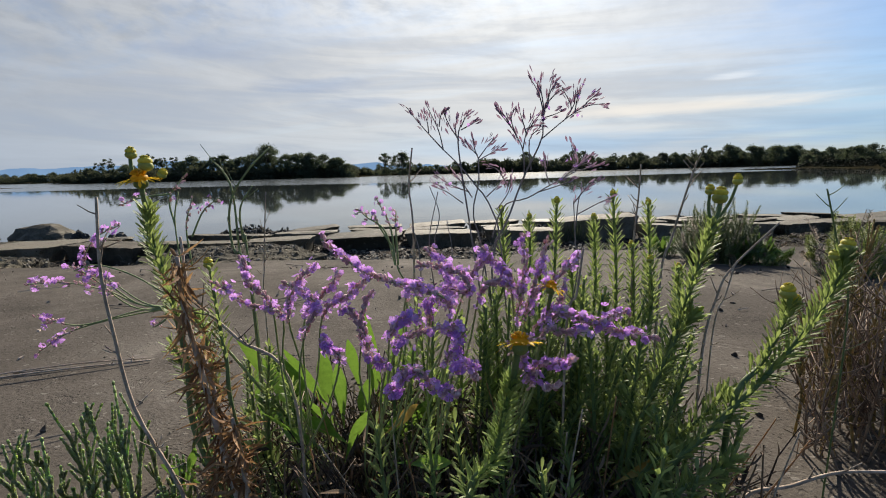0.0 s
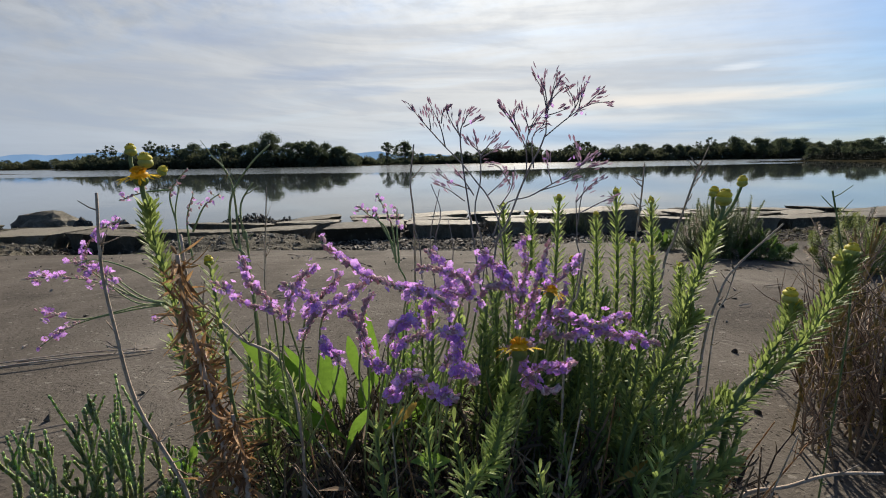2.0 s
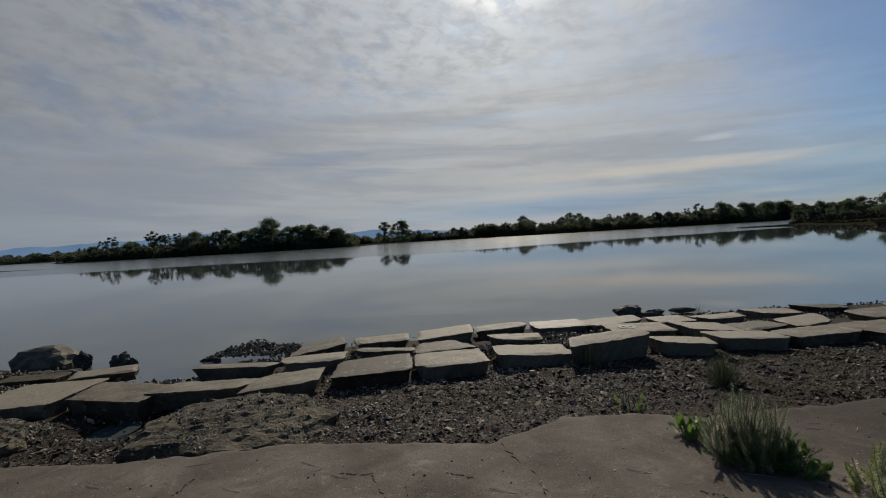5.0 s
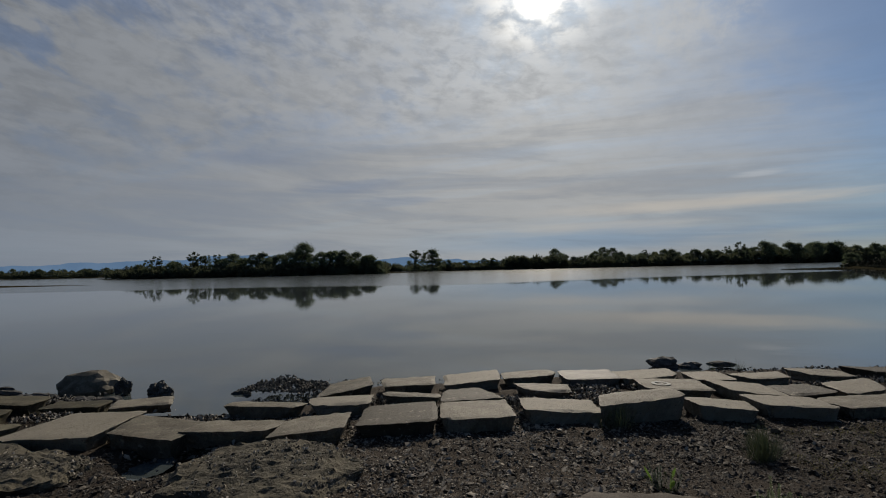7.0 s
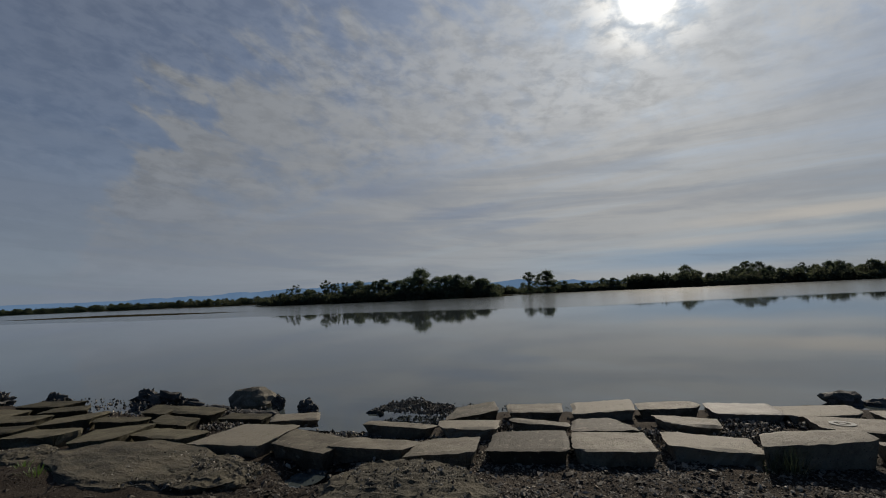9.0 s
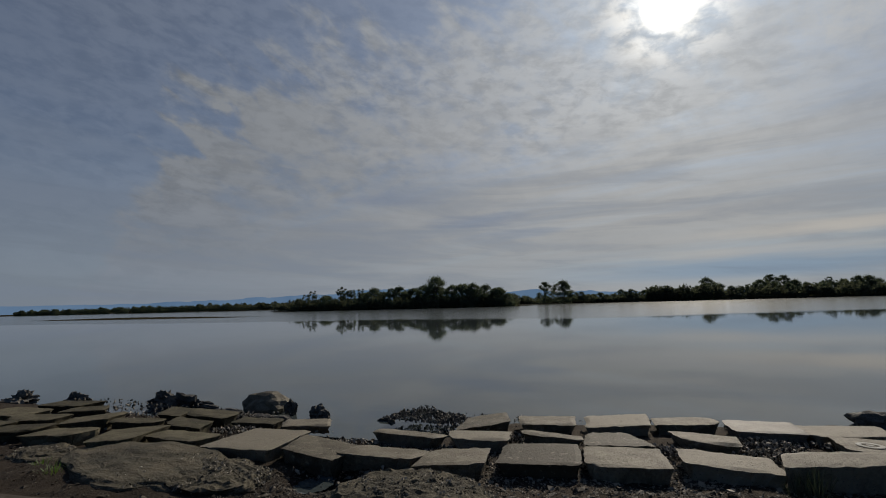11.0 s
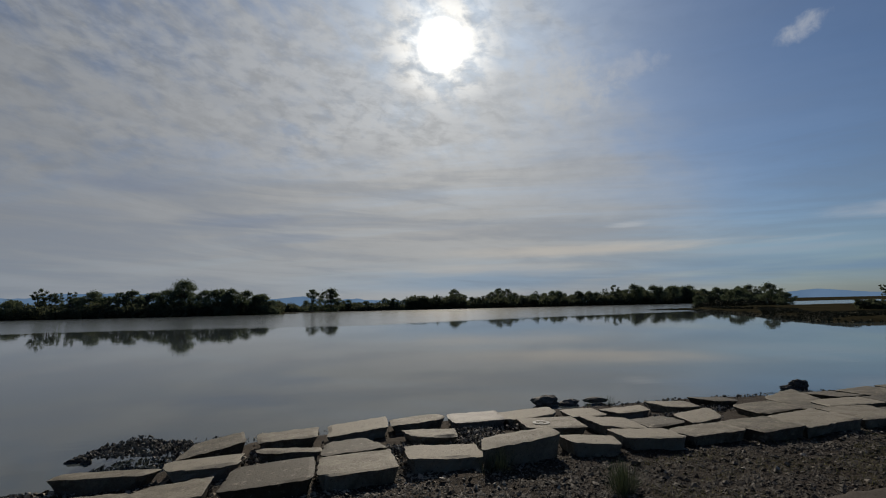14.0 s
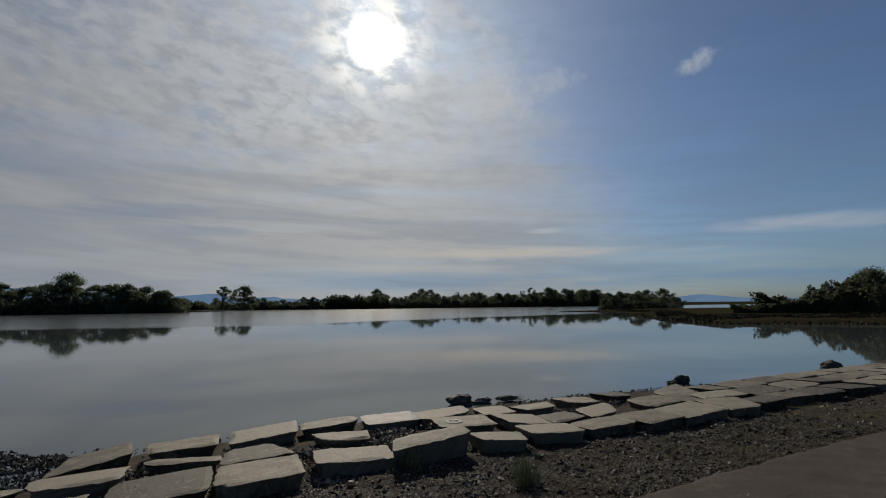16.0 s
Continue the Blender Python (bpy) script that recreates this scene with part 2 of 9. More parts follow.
# ---------------------------------------------------------------- materials
def material(name, colors, rough=0.8, scale=8.0, fine=90.0, bump=0.3, bump_dist=0.01, spots=None, through=0.0, through_tint=None,
             island=0.0, coat=0.0, spec=0.5, per_object=0.0, side_tone=None, flesh=0.0, stain=None, chips=None):
    """Two scales of variation between the colours (dark, mid, light); spots: (scale, size, colour); through: share of light passed (leaves)."""
    m = bpy.data.materials.new(name)
    m.use_nodes = True
    n = Nodes(m.node_tree)
    pos = n.add("ShaderNodeTexCoord").outputs["Object"]
    big, small = n.noise(pos, scale, 4, 0.6, 0.4), n.noise(pos, fine, 4, 0.65)
    f = n.math("ADD", n.math("MULTIPLY", big, 0.62), n.math("MULTIPLY", small, 0.38))
    if island:
        r = n.add("ShaderNodeNewGeometry").outputs["Random Per Island"]
        f = n.math("ADD", f, n.math("MULTIPLY", n.math("SUBTRACT", r, 0.5), island))
    if per_object:
        r = n.add("ShaderNodeObjectInfo").outputs["Random"]
        f = n.math("ADD", f, n.math("MULTIPLY", n.math("SUBTRACT", r, 0.5), per_object))
    col = n.ramp(f, [(0.35, colors[0]), (0.50, colors[1]), (0.65, colors[2])])
    height = n.math("ADD", small, n.math("MULTIPLY", big, 0.5))
    if spots:
        sc, size, sp_col = spots
        vor = n.add("ShaderNodeTexVoronoi", {"Vector": pos, "Scale": sc, "Randomness": 1.0})
        keep = n.smooth(n.noise(pos, sc * 0.22, 3), 0.46, 0.60)
        dot = n.math("MULTIPLY", n.smooth(vor.outputs["Distance"], size * 0.6, size, 1.0, 0.0), keep)
        col = n.mix(dot, col, (*sp_col, 1))
        height = n.math("ADD", height, n.math("MULTIPLY", dot, 0.5))
    if stain:
        # moss and damp in broad ragged patches, and fine scratches
        sc, st_col = stain
        ragged = n.math("ADD", n.noise(pos, sc, 6, 0.68, 0.6), n.math("MULTIPLY", n.math("SUBTRACT", small, 0.5), 0.25))
        damp = n.smooth(ragged, 0.56, 0.70)
        col = n.mix(n.math("MULTIPLY", damp, 0.6), col, (*st_col, 1))
        pale = n.smooth(n.noise(pos, sc * 2.1, 5, 0.65, 0.5), 0.58, 0.68, 0.0, 0.55)
        col = n.mix(pale, col, (*[min(0.5, 1.45 * c) for c in colors[2]], 1))
        pits = n.smooth(n.noise(pos, sc * 7.0, 5, 0.7, 0.8), 0.36, 0.46)
        height = n.math("ADD", height, n.math("MULTIPLY", pits, 0.5))
    if chips:
        # flat chips of stone laid bare in the worn surface
        sc, share, c_col = chips
        flat = n.add("ShaderNodeMapping", {0: pos, "Scale": (0.62, 1.0, 1.0)}).outputs[0]
        flat = n.vmath("ADD", flat, n.vmath("SCALE", n.add("ShaderNodeTexNoise", {"Vector": pos, "Scale": 70.0, "Detail": 3.0}).outputs["Color"]))
        flat.node.inputs[1].links[0].from_node.inputs["Scale"].default_value = 0.012
        vor = n.add("ShaderNodeTexVoronoi", {"Vector": flat, "Scale": sc, "Randomness": 1.0})
        pick = n.add("ShaderNodeSeparateXYZ", {0: vor.outputs["Color"]}).outputs
        some = n.smooth(n.math("ADD", pick[0], n.math("MULTIPLY", n.math("SUBTRACT", big, 0.5), 0.7)), 1.0 - share, 1.05 - share)
        size = n.math("ADD", 0.06, n.math("MULTIPLY", pick[1], 0.26))
        bare_chip = n.math("MULTIPLY", some, n.smooth(n.math("SUBTRACT", vor.outputs["Distance"], size), 0.0, 0.06, 1.0, 0.0))
        col = n.mix(n.math("MULTIPLY", bare_chip, n.math("ADD", 0.15, n.math("MULTIPLY", pick[2], 0.6))), col, (*c_col, 1))
        height = n.math("ADD", height, n.math("MULTIPLY", bare_chip, 0.35))
    if side_tone:
        # a dark brown tone that grows towards both sides in x, raggedly
        px = n.add("ShaderNodeSeparateXYZ", {0: pos}).outputs[0]
        px = n.math("ADD", px, n.math("MULTIPLY", n.math("SUBTRACT", n.noise(pos, 0.7, 4), 0.5), 3.2))
        dark_brown = n.math("ADD", n.smooth(px, 0.7, 2.7, 0.0, side_tone[0]), n.smooth(px, -3.2, -1.6, side_tone[1], 0.0))
        col = n.mix(n.math("MULTIPLY", dark_brown, n.smooth(small, 0.35, 0.6, 1.0, 0.75)), col, (*side_tone[2], 1))
    bmp = n.add("ShaderNodeBump", {"Strength": bump, "Distance": bump_dist, "Height": height}).outputs[0]
    p = n.add("ShaderNodeBsdfPrincipled", {"Base Color": col, "Roughness": rough, "Normal": bmp, "Coat Weight": coat, "Specular IOR Level": spec})
    if flesh:
        # light that seeps through fleshy stems
        p.inputs["Subsurface Weight"].default_value = flesh
        p.inputs["Subsurface Radius"].default_value = (0.7, 1.0, 0.35)
        p.inputs["Subsurface Scale"].default_value = 0.006
    shader = p.outputs[0]
    if through:
        tcol = n.mix(0.7, col, (*(through_tint or colors[2]), 1))
        tr = n.add("ShaderNodeBsdfTranslucent", {"Color": tcol})
        shader = n.add("ShaderNodeMixShader", {0: through, 1: shader, 2: tr.outputs[0]}).outputs[0]
    n.tree.links.new(shader, n.add("ShaderNodeOutputMaterial").inputs["Surface"])
    return m


CONCRETE = material("weathered_concrete", [(0.055, 0.047, 0.039), (0.098, 0.085, 0.071), (0.146, 0.129, 0.109)], 0.9, 2.6, 110, 0.55, 0.005,
                    spots=(120, 0.30, (0.030, 0.026, 0.021)), spec=0.08, side_tone=(0.84, 0.66, (0.028, 0.022, 0.017)), chips=(84, 0.36, (0.25, 0.23, 0.20)), stain=(1.3, (0.062, 0.051, 0.043)))
BLOCK = material("pale_worn_stone", [(0.046, 0.038, 0.025), (0.100, 0.086, 0.060), (0.170, 0.150, 0.112)], 0.72, 4.0, 45, 0.6, 0.012,
                 spots=(38, 0.26, (0.042, 0.036, 0.027)), per_object=0.5, spec=0.24, stain=(5.5, (0.052, 0.050, 0.026)))
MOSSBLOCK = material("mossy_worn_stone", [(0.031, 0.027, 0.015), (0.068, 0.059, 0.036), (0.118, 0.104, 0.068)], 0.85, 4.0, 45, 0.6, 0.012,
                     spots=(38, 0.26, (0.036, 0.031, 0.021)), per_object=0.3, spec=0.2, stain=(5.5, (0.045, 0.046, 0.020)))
# smoother block stone; its paler base colour carries part of the sun's sheen
SHEENBLOCK = material("smooth_stone_painted_sheen", [(0.085, 0.076, 0.063), (0.135, 0.122, 0.102), (0.19, 0.176, 0.15)], 0.68, 3, 50, 0.6, 0.012, spec=0.32)
ROCK = material("dark_rough_rock", [(0.016, 0.0145, 0.012), (0.045, 0.041, 0.034), (0.10, 0.09, 0.074)], 0.8, 4, 40, 0.8, 0.02, per_object=0.2)
MUDROCK = material("earthy_rubble_rock", [(0.021, 0.018, 0.0095), (0.052, 0.043, 0.024), (0.100, 0.083, 0.051)], 0.95, 3, 35, 0.9, 0.025)
LICHEN = material("white_lichen", [(0.30, 0.29, 0.26), (0.42, 0.41, 0.37), (0.55, 0.54, 0.5)], 0.9, 20, 120, 0.4, 0.003, spec=0.1)
GRAVEL = material("gravel_bank", [(0.014, 0.010, 0.0065), (0.034, 0.025, 0.017), (0.066, 0.051, 0.036)], 0.95, 5, 55, 1.0, 0.02, spec=0.15, side_tone=(0.6, 0.5, (0.015, 0.0105, 0.0065)))
PEBBLE = material("pebble", [(0.016, 0.012, 0.008), (0.055, 0.044, 0.031), (0.20, 0.172, 0.132)], 0.74, 14, 120, 0.4, 0.003, spec=0.22, island=1.1, side_tone=(0.80, 0.74, (0.017, 0.012, 0.0075)))
CHIPSTONE = material("broken_stone_and_shell", [(0.035, 0.028, 0.020), (0.105, 0.090, 0.066), (0.27, 0.24, 0.19)], 0.75, 14, 120, 0.4, 0.003, spec=0.3, island=1.0)
STRAW = material("withered_grass", [(0.055, 0.052, 0.022), (0.105, 0.098, 0.044), (0.17, 0.155, 0.075)], 0.85, 30, 200, 0.1, 0.001, spec=0.1, through=0.35, through_tint=(0.19, 0.18, 0.07), island=0.7)
SEAWEED = material("dark_rubble_and_weed", [(0.014, 0.012, 0.009), (0.042, 0.036, 0.027), (0.14, 0.12, 0.09)], 0.8, 8, 60, 0.5, 0.01, island=0.5)
LAND = material("far_shore_ground", [(0.012, 0.012, 0.007), (0.024, 0.021, 0.012), (0.04, 0.034, 0.02)], 0.95, 0.15, 2.0, 0.3, 0.1, spec=0.0)

SAMPHIRE = material("samphire_leaf", [(0.095, 0.135, 0.045), (0.17, 0.225, 0.078), (0.27, 0.33, 0.122)], 0.55, 60, 400, 0.1, 0.001,
                    through=0.5, through_tint=(0.38, 0.47, 0.13), island=0.5)
SAMPHIRE_STEM = material("samphire_stem", [(0.06, 0.10, 0.03), (0.11, 0.16, 0.05), (0.16, 0.2, 0.07)], 0.6, 60, 300, 0.2, 0.001)
ROSETTE = material("rosette_leaf", [(0.035, 0.085, 0.015), (0.085, 0.18, 0.03), (0.18, 0.31, 0.055)], 0.4, 25, 200, 0.2, 0.001,
                   through=0.3, through_tint=(0.24, 0.40, 0.05), island=0.9)
GLASSWORT = material("glasswort_stem", [(0.13, 0.18, 0.07), (0.21, 0.275, 0.11), (0.31, 0.38, 0.165)], 0.5, 40, 250, 0.2, 0.001,
                     through=0.25, through_tint=(0.42, 0.52, 0.20), island=0.4, flesh=0.9)
TWIG = material("dry_twig", [(0.18, 0.135, 0.095), (0.34, 0.265, 0.20), (0.50, 0.41, 0.33)], 0.85, 40, 300, 0.3, 0.001, island=0.4)
DEAD = material("dead_leaf", [(0.16, 0.08, 0.035), (0.30, 0.17, 0.08), (0.46, 0.29, 0.15)], 0.8, 40, 200, 0.2, 0.001,
                through=0.35, through_tint=(0.42, 0.24, 0.10), island=0.6)
SCAPE = material("lavender_stem", [(0.14, 0.18, 0.07), (0.23, 0.28, 0.11), (0.32, 0.36, 0.17)], 0.7, 40, 200, 0.2, 0.001)
DRYSCAPE = material("withered_lavender_stem", [(0.16, 0.125, 0.115), (0.25, 0.20, 0.185), (0.34, 0.28, 0.26)], 0.8, 40, 200, 0.2, 0.001)
PETAL = material("purple_petal", [(0.52, 0.24, 0.66), (0.67, 0.39, 0.82), (0.82, 0.57, 0.93)], 0.8, 90, 500, 0.05, 0.001,
                 through=0.5, through_tint=(0.68, 0.34, 0.84), island=0.5)
BRACT = material("pinkish_calyx", [(0.52, 0.30, 0.34), (0.72, 0.48, 0.50), (0.90, 0.70, 0.70)], 0.8, 90, 400, 0.1, 0.001,
                 through=0.4, through_tint=(0.62, 0.44, 0.46), island=0.6)
DRYBRACT = material("dull_purple_spikelet", [(0.20, 0.125, 0.17), (0.31, 0.205, 0.27), (0.44, 0.32, 0.39)], 0.8, 90, 400, 0.1, 0.001,
                    through=0.3, through_tint=(0.33, 0.2, 0.28), island=0.5)
YELLOW = material("yellow_ray_petal", [(0.82, 0.46, 0.02), (0.90, 0.58, 0.02), (0.95, 0.68, 0.05)], 0.55, 90, 400, 0.1, 0.001,
                  through=0.6, through_tint=(0.95, 0.62, 0.03), island=0.3)
BUD = material("yellow_green_bud", [(0.45, 0.42, 0.05), (0.66, 0.58, 0.06), (0.80, 0.70, 0.09)], 0.6, 150, 500, 0.4, 0.001, island=0.3, through=0.3, through_tint=(0.8, 0.7, 0.1))

BUDCUP = material("bud_cup_green", [(0.28, 0.30, 0.07), (0.40, 0.42, 0.10), (0.54, 0.54, 0.14)], 0.6, 120, 400, 0.3, 0.001, through=0.3, through_tint=(0.5, 0.5, 0.1))
PALESTEM = material("pale_green_stem", [(0.13, 0.16, 0.075), (0.20, 0.24, 0.11), (0.28, 0.32, 0.16)], 0.6, 40, 250, 0.2, 0.001, through=0.2, through_tint=(0.35, 0.4, 0.18))

FAR_LEAF = material("far_foliage", [(0.042, 0.052, 0.034), (0.070, 0.084, 0.053), (0.100, 0.118, 0.074)], 0.8, 0.4, 3.0, 0.0, 0.1, spec=0.15,
                    through=0.42, through_tint=(0.12, 0.15, 0.08), island=0.5, per_object=0.3)
SCRUB = material("shore_scrub", [(0.038, 0.042, 0.027), (0.056, 0.061, 0.037), (0.080, 0.084, 0.050)], 0.85, 0.3, 3.0, 0.0, 0.1, spec=0.15,
                 through=0.42, through_tint=(0.11, 0.125, 0.07), island=0.6)
MARSH = material("dark_marsh_grass", [(0.016, 0.017, 0.008), (0.032, 0.032, 0.016), (0.055, 0.05, 0.027)], 0.9, 0.3, 3.0, 0.0, 0.1, island=0.5, spec=0.1)
BARK = material("far_bark", [(0.03, 0.024, 0.019), (0.055, 0.046, 0.037), (0.09, 0.077, 0.062)], 0.9, 3, 20, 0.4, 0.02)


def water_material():
    m = bpy.data.materials.new("calm_lake_water")
    m.use_nodes = True
    n = Nodes(m.node_tree)
    pos = n.add("ShaderNodeTexCoord").outputs["Object"]
    xyz = n.add("ShaderNodeSeparateXYZ", {0: pos})
    x, y, _ = xyz.outputs
    # breeze roughens the far half of the lake; the near half lies calm
    wob = n.noise(n.add("ShaderNodeMapping", {0: pos, "Scale": (0.02, 0.045, 1)}).outputs[0], 1.0, 4, 0.6)
    reach = n.math("SUBTRACT", y, n.math("MULTIPLY", n.math("MAXIMUM", x, 0.0), 0.42))
    reach = n.math("ADD", reach, n.math("MULTIPLY", n.math("SUBTRACT", wob, 0.5), 16.0))
    breeze = n.smooth(reach, 46.0, 52.0)
    small = n.noise(n.add("ShaderNodeMapping", {0: pos, "Scale": (1.0, 2.2, 1)}).outputs[0], 1.6, 3, 0.5)
    swell = n.noise(n.add("ShaderNodeMapping", {0: pos, "Scale": (0.25, 0.6, 1)}).outputs[0], 1.0, 2, 0.5)
    h = n.math("ADD", n.math("MULTIPLY", small, 0.004), n.math("MULTIPLY", swell, 0.010))
    bmp = n.add("ShaderNodeBump", {"Strength": 0.26, "Distance": 1.0, "Height": h}).outputs[0]
    rough = n.math("ADD", 0.018, n.math("MULTIPLY", breeze, 0.13))
    p = n.add("ShaderNodeBsdfPrincipled", {"Base Color": (0.052, 0.063, 0.063, 1), "Roughness": rough, "IOR": 1.52, "Normal": bmp})
    n.tree.links.new(p.outputs[0], n.add("ShaderNodeOutputMaterial").inputs["Surface"])
    return m


WATER = water_material()

# ---------------------------------------------------------------- mesh helpers
WATER_Z = -0.62


def mesh_object(name, verts, faces, mat, parent=None, smooth=False):
    me = bpy.data.meshes.new(name)
    me.from_pydata([tuple(v) for v in verts], [], faces)
    me.materials.append(mat)
    if smooth:
        me.polygons.foreach_set("use_smooth", [True] * len(me.polygons))
    me.update()
    ob = new(name, me)
    if parent is not None:
        ob.parent = parent
    return ob


def lerp(a, b, f):
    return a + (b - a) * f


def step(lo, hi, x):
    f = min(1.0, max(0.0, (x - lo) / (hi - lo)))
    return f * f * (3 - 2 * f)


def curve_at(points, x):
    """A height over x by straight pieces through (x, value) pairs."""
    for (x0, v0), (x1, v1) in zip(points, points[1:]):
        if x <= x1:
            return lerp(v0, v1, max(0.0, (x - x0) / (x1 - x0)))
    return points[-1][1]


def wob(x, y, s=1.0, z=0.0):
    return noise.noise((x * s, y * s, z))


# ---------------------------------------------------------------- the lie of the land
def slab_edge(x):
    """How far the concrete reaches towards the water."""
    e = curve_at([(-9, 1.6), (-4.2, 2.35), (-3, 2.74), (-1.6, 2.75), (-1.0, 2.9), (0.25, 2.76), (0.75, 3.13), (1.25, 3.14), (1.6, 3.0), (2.5, 3.12), (3.7, 3.33), (5.4, 3.6), (8, 3.95), (14, 4.6)], x)
    return e + 0.03 * wob(x, 3.1, 2.2) + 0.035 * wob(x, 9.7, 7.0) + 0.02 * wob(x, 4.4, 19.0)


def slab_top(x, y):
    return -0.09 * max(0.0, y - 1.8) + 0.002 * wob(x, y, 0.9) - 0.006 * step(0.04, 0.0, slab_edge(x) - y)


def bank(x, y):
    """The gravel bank from the concrete down to the lake bed."""
    back = curve_at([(-30, 6.6), (-9, 6.4), (-7, 6.3), (-5.2, 6.2), (-3.8, 5.9), (-2.9, 6.1), (-1.6, 7.6), (3, 8.7), (9, 8.8), (15, 9.2), (30, 13), (40, 20)], x)
    if y < 1.0:
        z = -0.10
    else:
        z = curve_at([(1.0, -0.12), (2.6, -0.20), (3.4, -0.26), (4.2, -0.33), (5.2, -0.39), (back - 0.4, -0.57), (back, -0.66), (back + 2.5, -1.2), (back + 9, -2.2), (400, -2.2)], y)
    near = step(14, 9, math.hypot(x, y - 3)) if y > 0 else 0
    z -= 0.12 * step(0.5, 0.15, math.hypot(x + 2.82, y - 3.96))
    return z + near * (0.035 * wob(x, y, 1.7) + 0.02 * wob(x, y, 5.0))


def land(x, y):
    """The far shores: an island, the long wooded shore behind, and the spit that runs in from the side."""
    if y < 14:
        return -9.0
    jag = 5 * wob(x, y, 0.035) + 1.6 * wob(x, y, 0.15, 4)
    # island in front of the far woods
    dx, dy = (x + 92) / 66.0, (y - 176) / 27.0
    island = 1.0 - math.sqrt(dx * dx + dy * dy) + jag * 0.012
    # long shore
    line = curve_at([(-900, 330), (-260, 262), (-110, 250), (-40, 226), (-10, 203), (40, 203), (110, 214), (170, 226), (400, 200), (900, 200)], x)
    shore = (y + jag * 0.7 - line) / 30.0
    # spit with its tip towards the lake
    rx, ry = x - 61, y - 84
    along, across = rx * 0.78 - ry * 0.62, rx * 0.62 + ry * 0.78
    wide = curve_at([(-6, 0), (0, 3), (12, 13), (60, 28), (200, 60)], along)
    spit = (wide - abs(across - 0.30 * max(along, 0)) + jag * 0.25) / 14.0 if along > -6 else -1
    # side shore, close in
    side = (x - curve_at([(14, 66), (20, 52), (26, 44), (31, 35), (40, 40), (54, 48), (70, 56), (84, 62), (120, 110), (400, 160)], y) + jag * 0.25) / 12.0
    side = side if y < 95 else -1
    # low bar on the other side
    bx, by = (x + 116) / 46.0, (y - 78) / 4.2
    bar = 0.35 * (1.0 - math.sqrt(bx * bx + by * by))
    best = max(island, shore, spit, side, bar)
    if best <= -0.6:
        return -9.0
    rise = max(min(0.9, max(island, shore) * 2.2), min(0.34, max(spit, side) * 1.6), bar * 1.4)
    return WATER_Z + max(-1.2, rise) + 0.06 * wob(x, y, 0.1) + 0.05 * wob(x, y, 0.5)


def ground_height(x, y):
    z = max(bank(x, y), land(x, y))
    return z if math.hypot(x, y) < 1500 else min(z, 0.3)


def build_ground():
    radii = [0.0]
    r = 0.25
    while r < 4200:
        radii.append(r)
        r *= 1.022 if r < 14 else (1.03 if r < 320 else 1.25)
    n = 620
    verts, faces = [(0, 0.6, ground_height(0, 0.6))], []
    angles = []
    for i in range(n):
        a = -math.pi + 2 * math.pi * i / n
        angles.append(a)
    for r in radii[1:]:
        for a in angles:
            x, y = r * math.sin(a), 0.6 + r * math.cos(a)
            verts.append((x, y, ground_height(x, y)))
    for i in range(n):
        faces.append((0, 1 + (i + 1) % n, 1 + i))
    for k in range(len(radii) - 2):
        o = 1 + k * n
        for i in range(n):
            j = (i + 1) % n
            faces.append((o + i, o + j, o + n + j, o + n + i))
    ob = mesh_object("ground", verts, faces, GRAVEL, smooth=True)
    ob.data.materials.append(LAND)
    for p in ob.data.polygons:
        if (p.center - Vector((0, 4, 0))).length > 22:
            p.material_index = 1
    return tagged(ob, "brown gravel bank falling from the concrete to the lake", "ground", kind="structure")


build_ground()


def build_water():
    s = 4400
    ys = [6.0, 30, 120, 400, s]
    verts, faces = [], []
    for y in ys:
        verts += [(-s, y, WATER_Z), (s, y, WATER_Z)]
    for i in range(len(ys) - 1):
        faces.append((2 * i, 2 * i + 1, 2 * i + 3, 2 * i + 2))
    ob = mesh_object("water", verts, faces, WATER)
    tagged(ob, "calm grey-blue lake mirroring the cloudy sky", "water", kind="structure")


build_water()


def build_puddle():
    """Standing water in a hollow of the bank."""
    verts = [(-2.86, 3.90, -0.372)] + [(-2.86 + (0.17 + 0.05 * wob(k, 3, 0.9)) * math.cos(k * 0.2618), 3.90 + 0.23 * math.sin(k * 0.2618), -0.372) for k in range(24)]
    faces = [(0, 1 + k, 1 + (k + 1) % 24) for k in range(24)]
    tagged(mesh_object("puddle", verts, faces, WATER), "small puddle in the rubble", "water", kind="structure")


build_puddle()


def build_slab():
    """Old concrete apron with a broken edge towards the water."""
    xs = [-16]
    x = -16.0
    while x < 16:
        x += 0.04 if -4 < x < 8 else 0.3
        xs.append(x)
    rows = 46
    verts, faces = [], []
    for x in xs:
        e = slab_edge(x)
        for k in range(rows):
            f = k / (rows - 1)
            y = lerp(-9, e, 1 - (1 - f) ** 2.2)
            verts.append((x, y, slab_top(x, y)))
        verts.append((x, e + 0.015, slab_top(x, e) - 0.03))
        verts.append((x, e - 0.02 + 0.03 * wob(x, 5, 6), slab_top(x, e) - 0.22))
    w = rows + 2
    for i in range(len(xs) - 1):
        for k in range(w - 1):
            faces.append((i * w + k, (i + 1) * w + k, (i + 1) * w + k + 1, i * w + k + 1))
    ob = mesh_object("pavement", verts, faces, CONCRETE, smooth=True)
    tagged(ob, "old grey-brown concrete apron with a broken edge", "pavement", kind="structure")


build_slab()


# ---------------------------------------------------------------- stone blocks of the bank
def top_plane(y):
    return -0.225 - 0.065 * (y - 5)


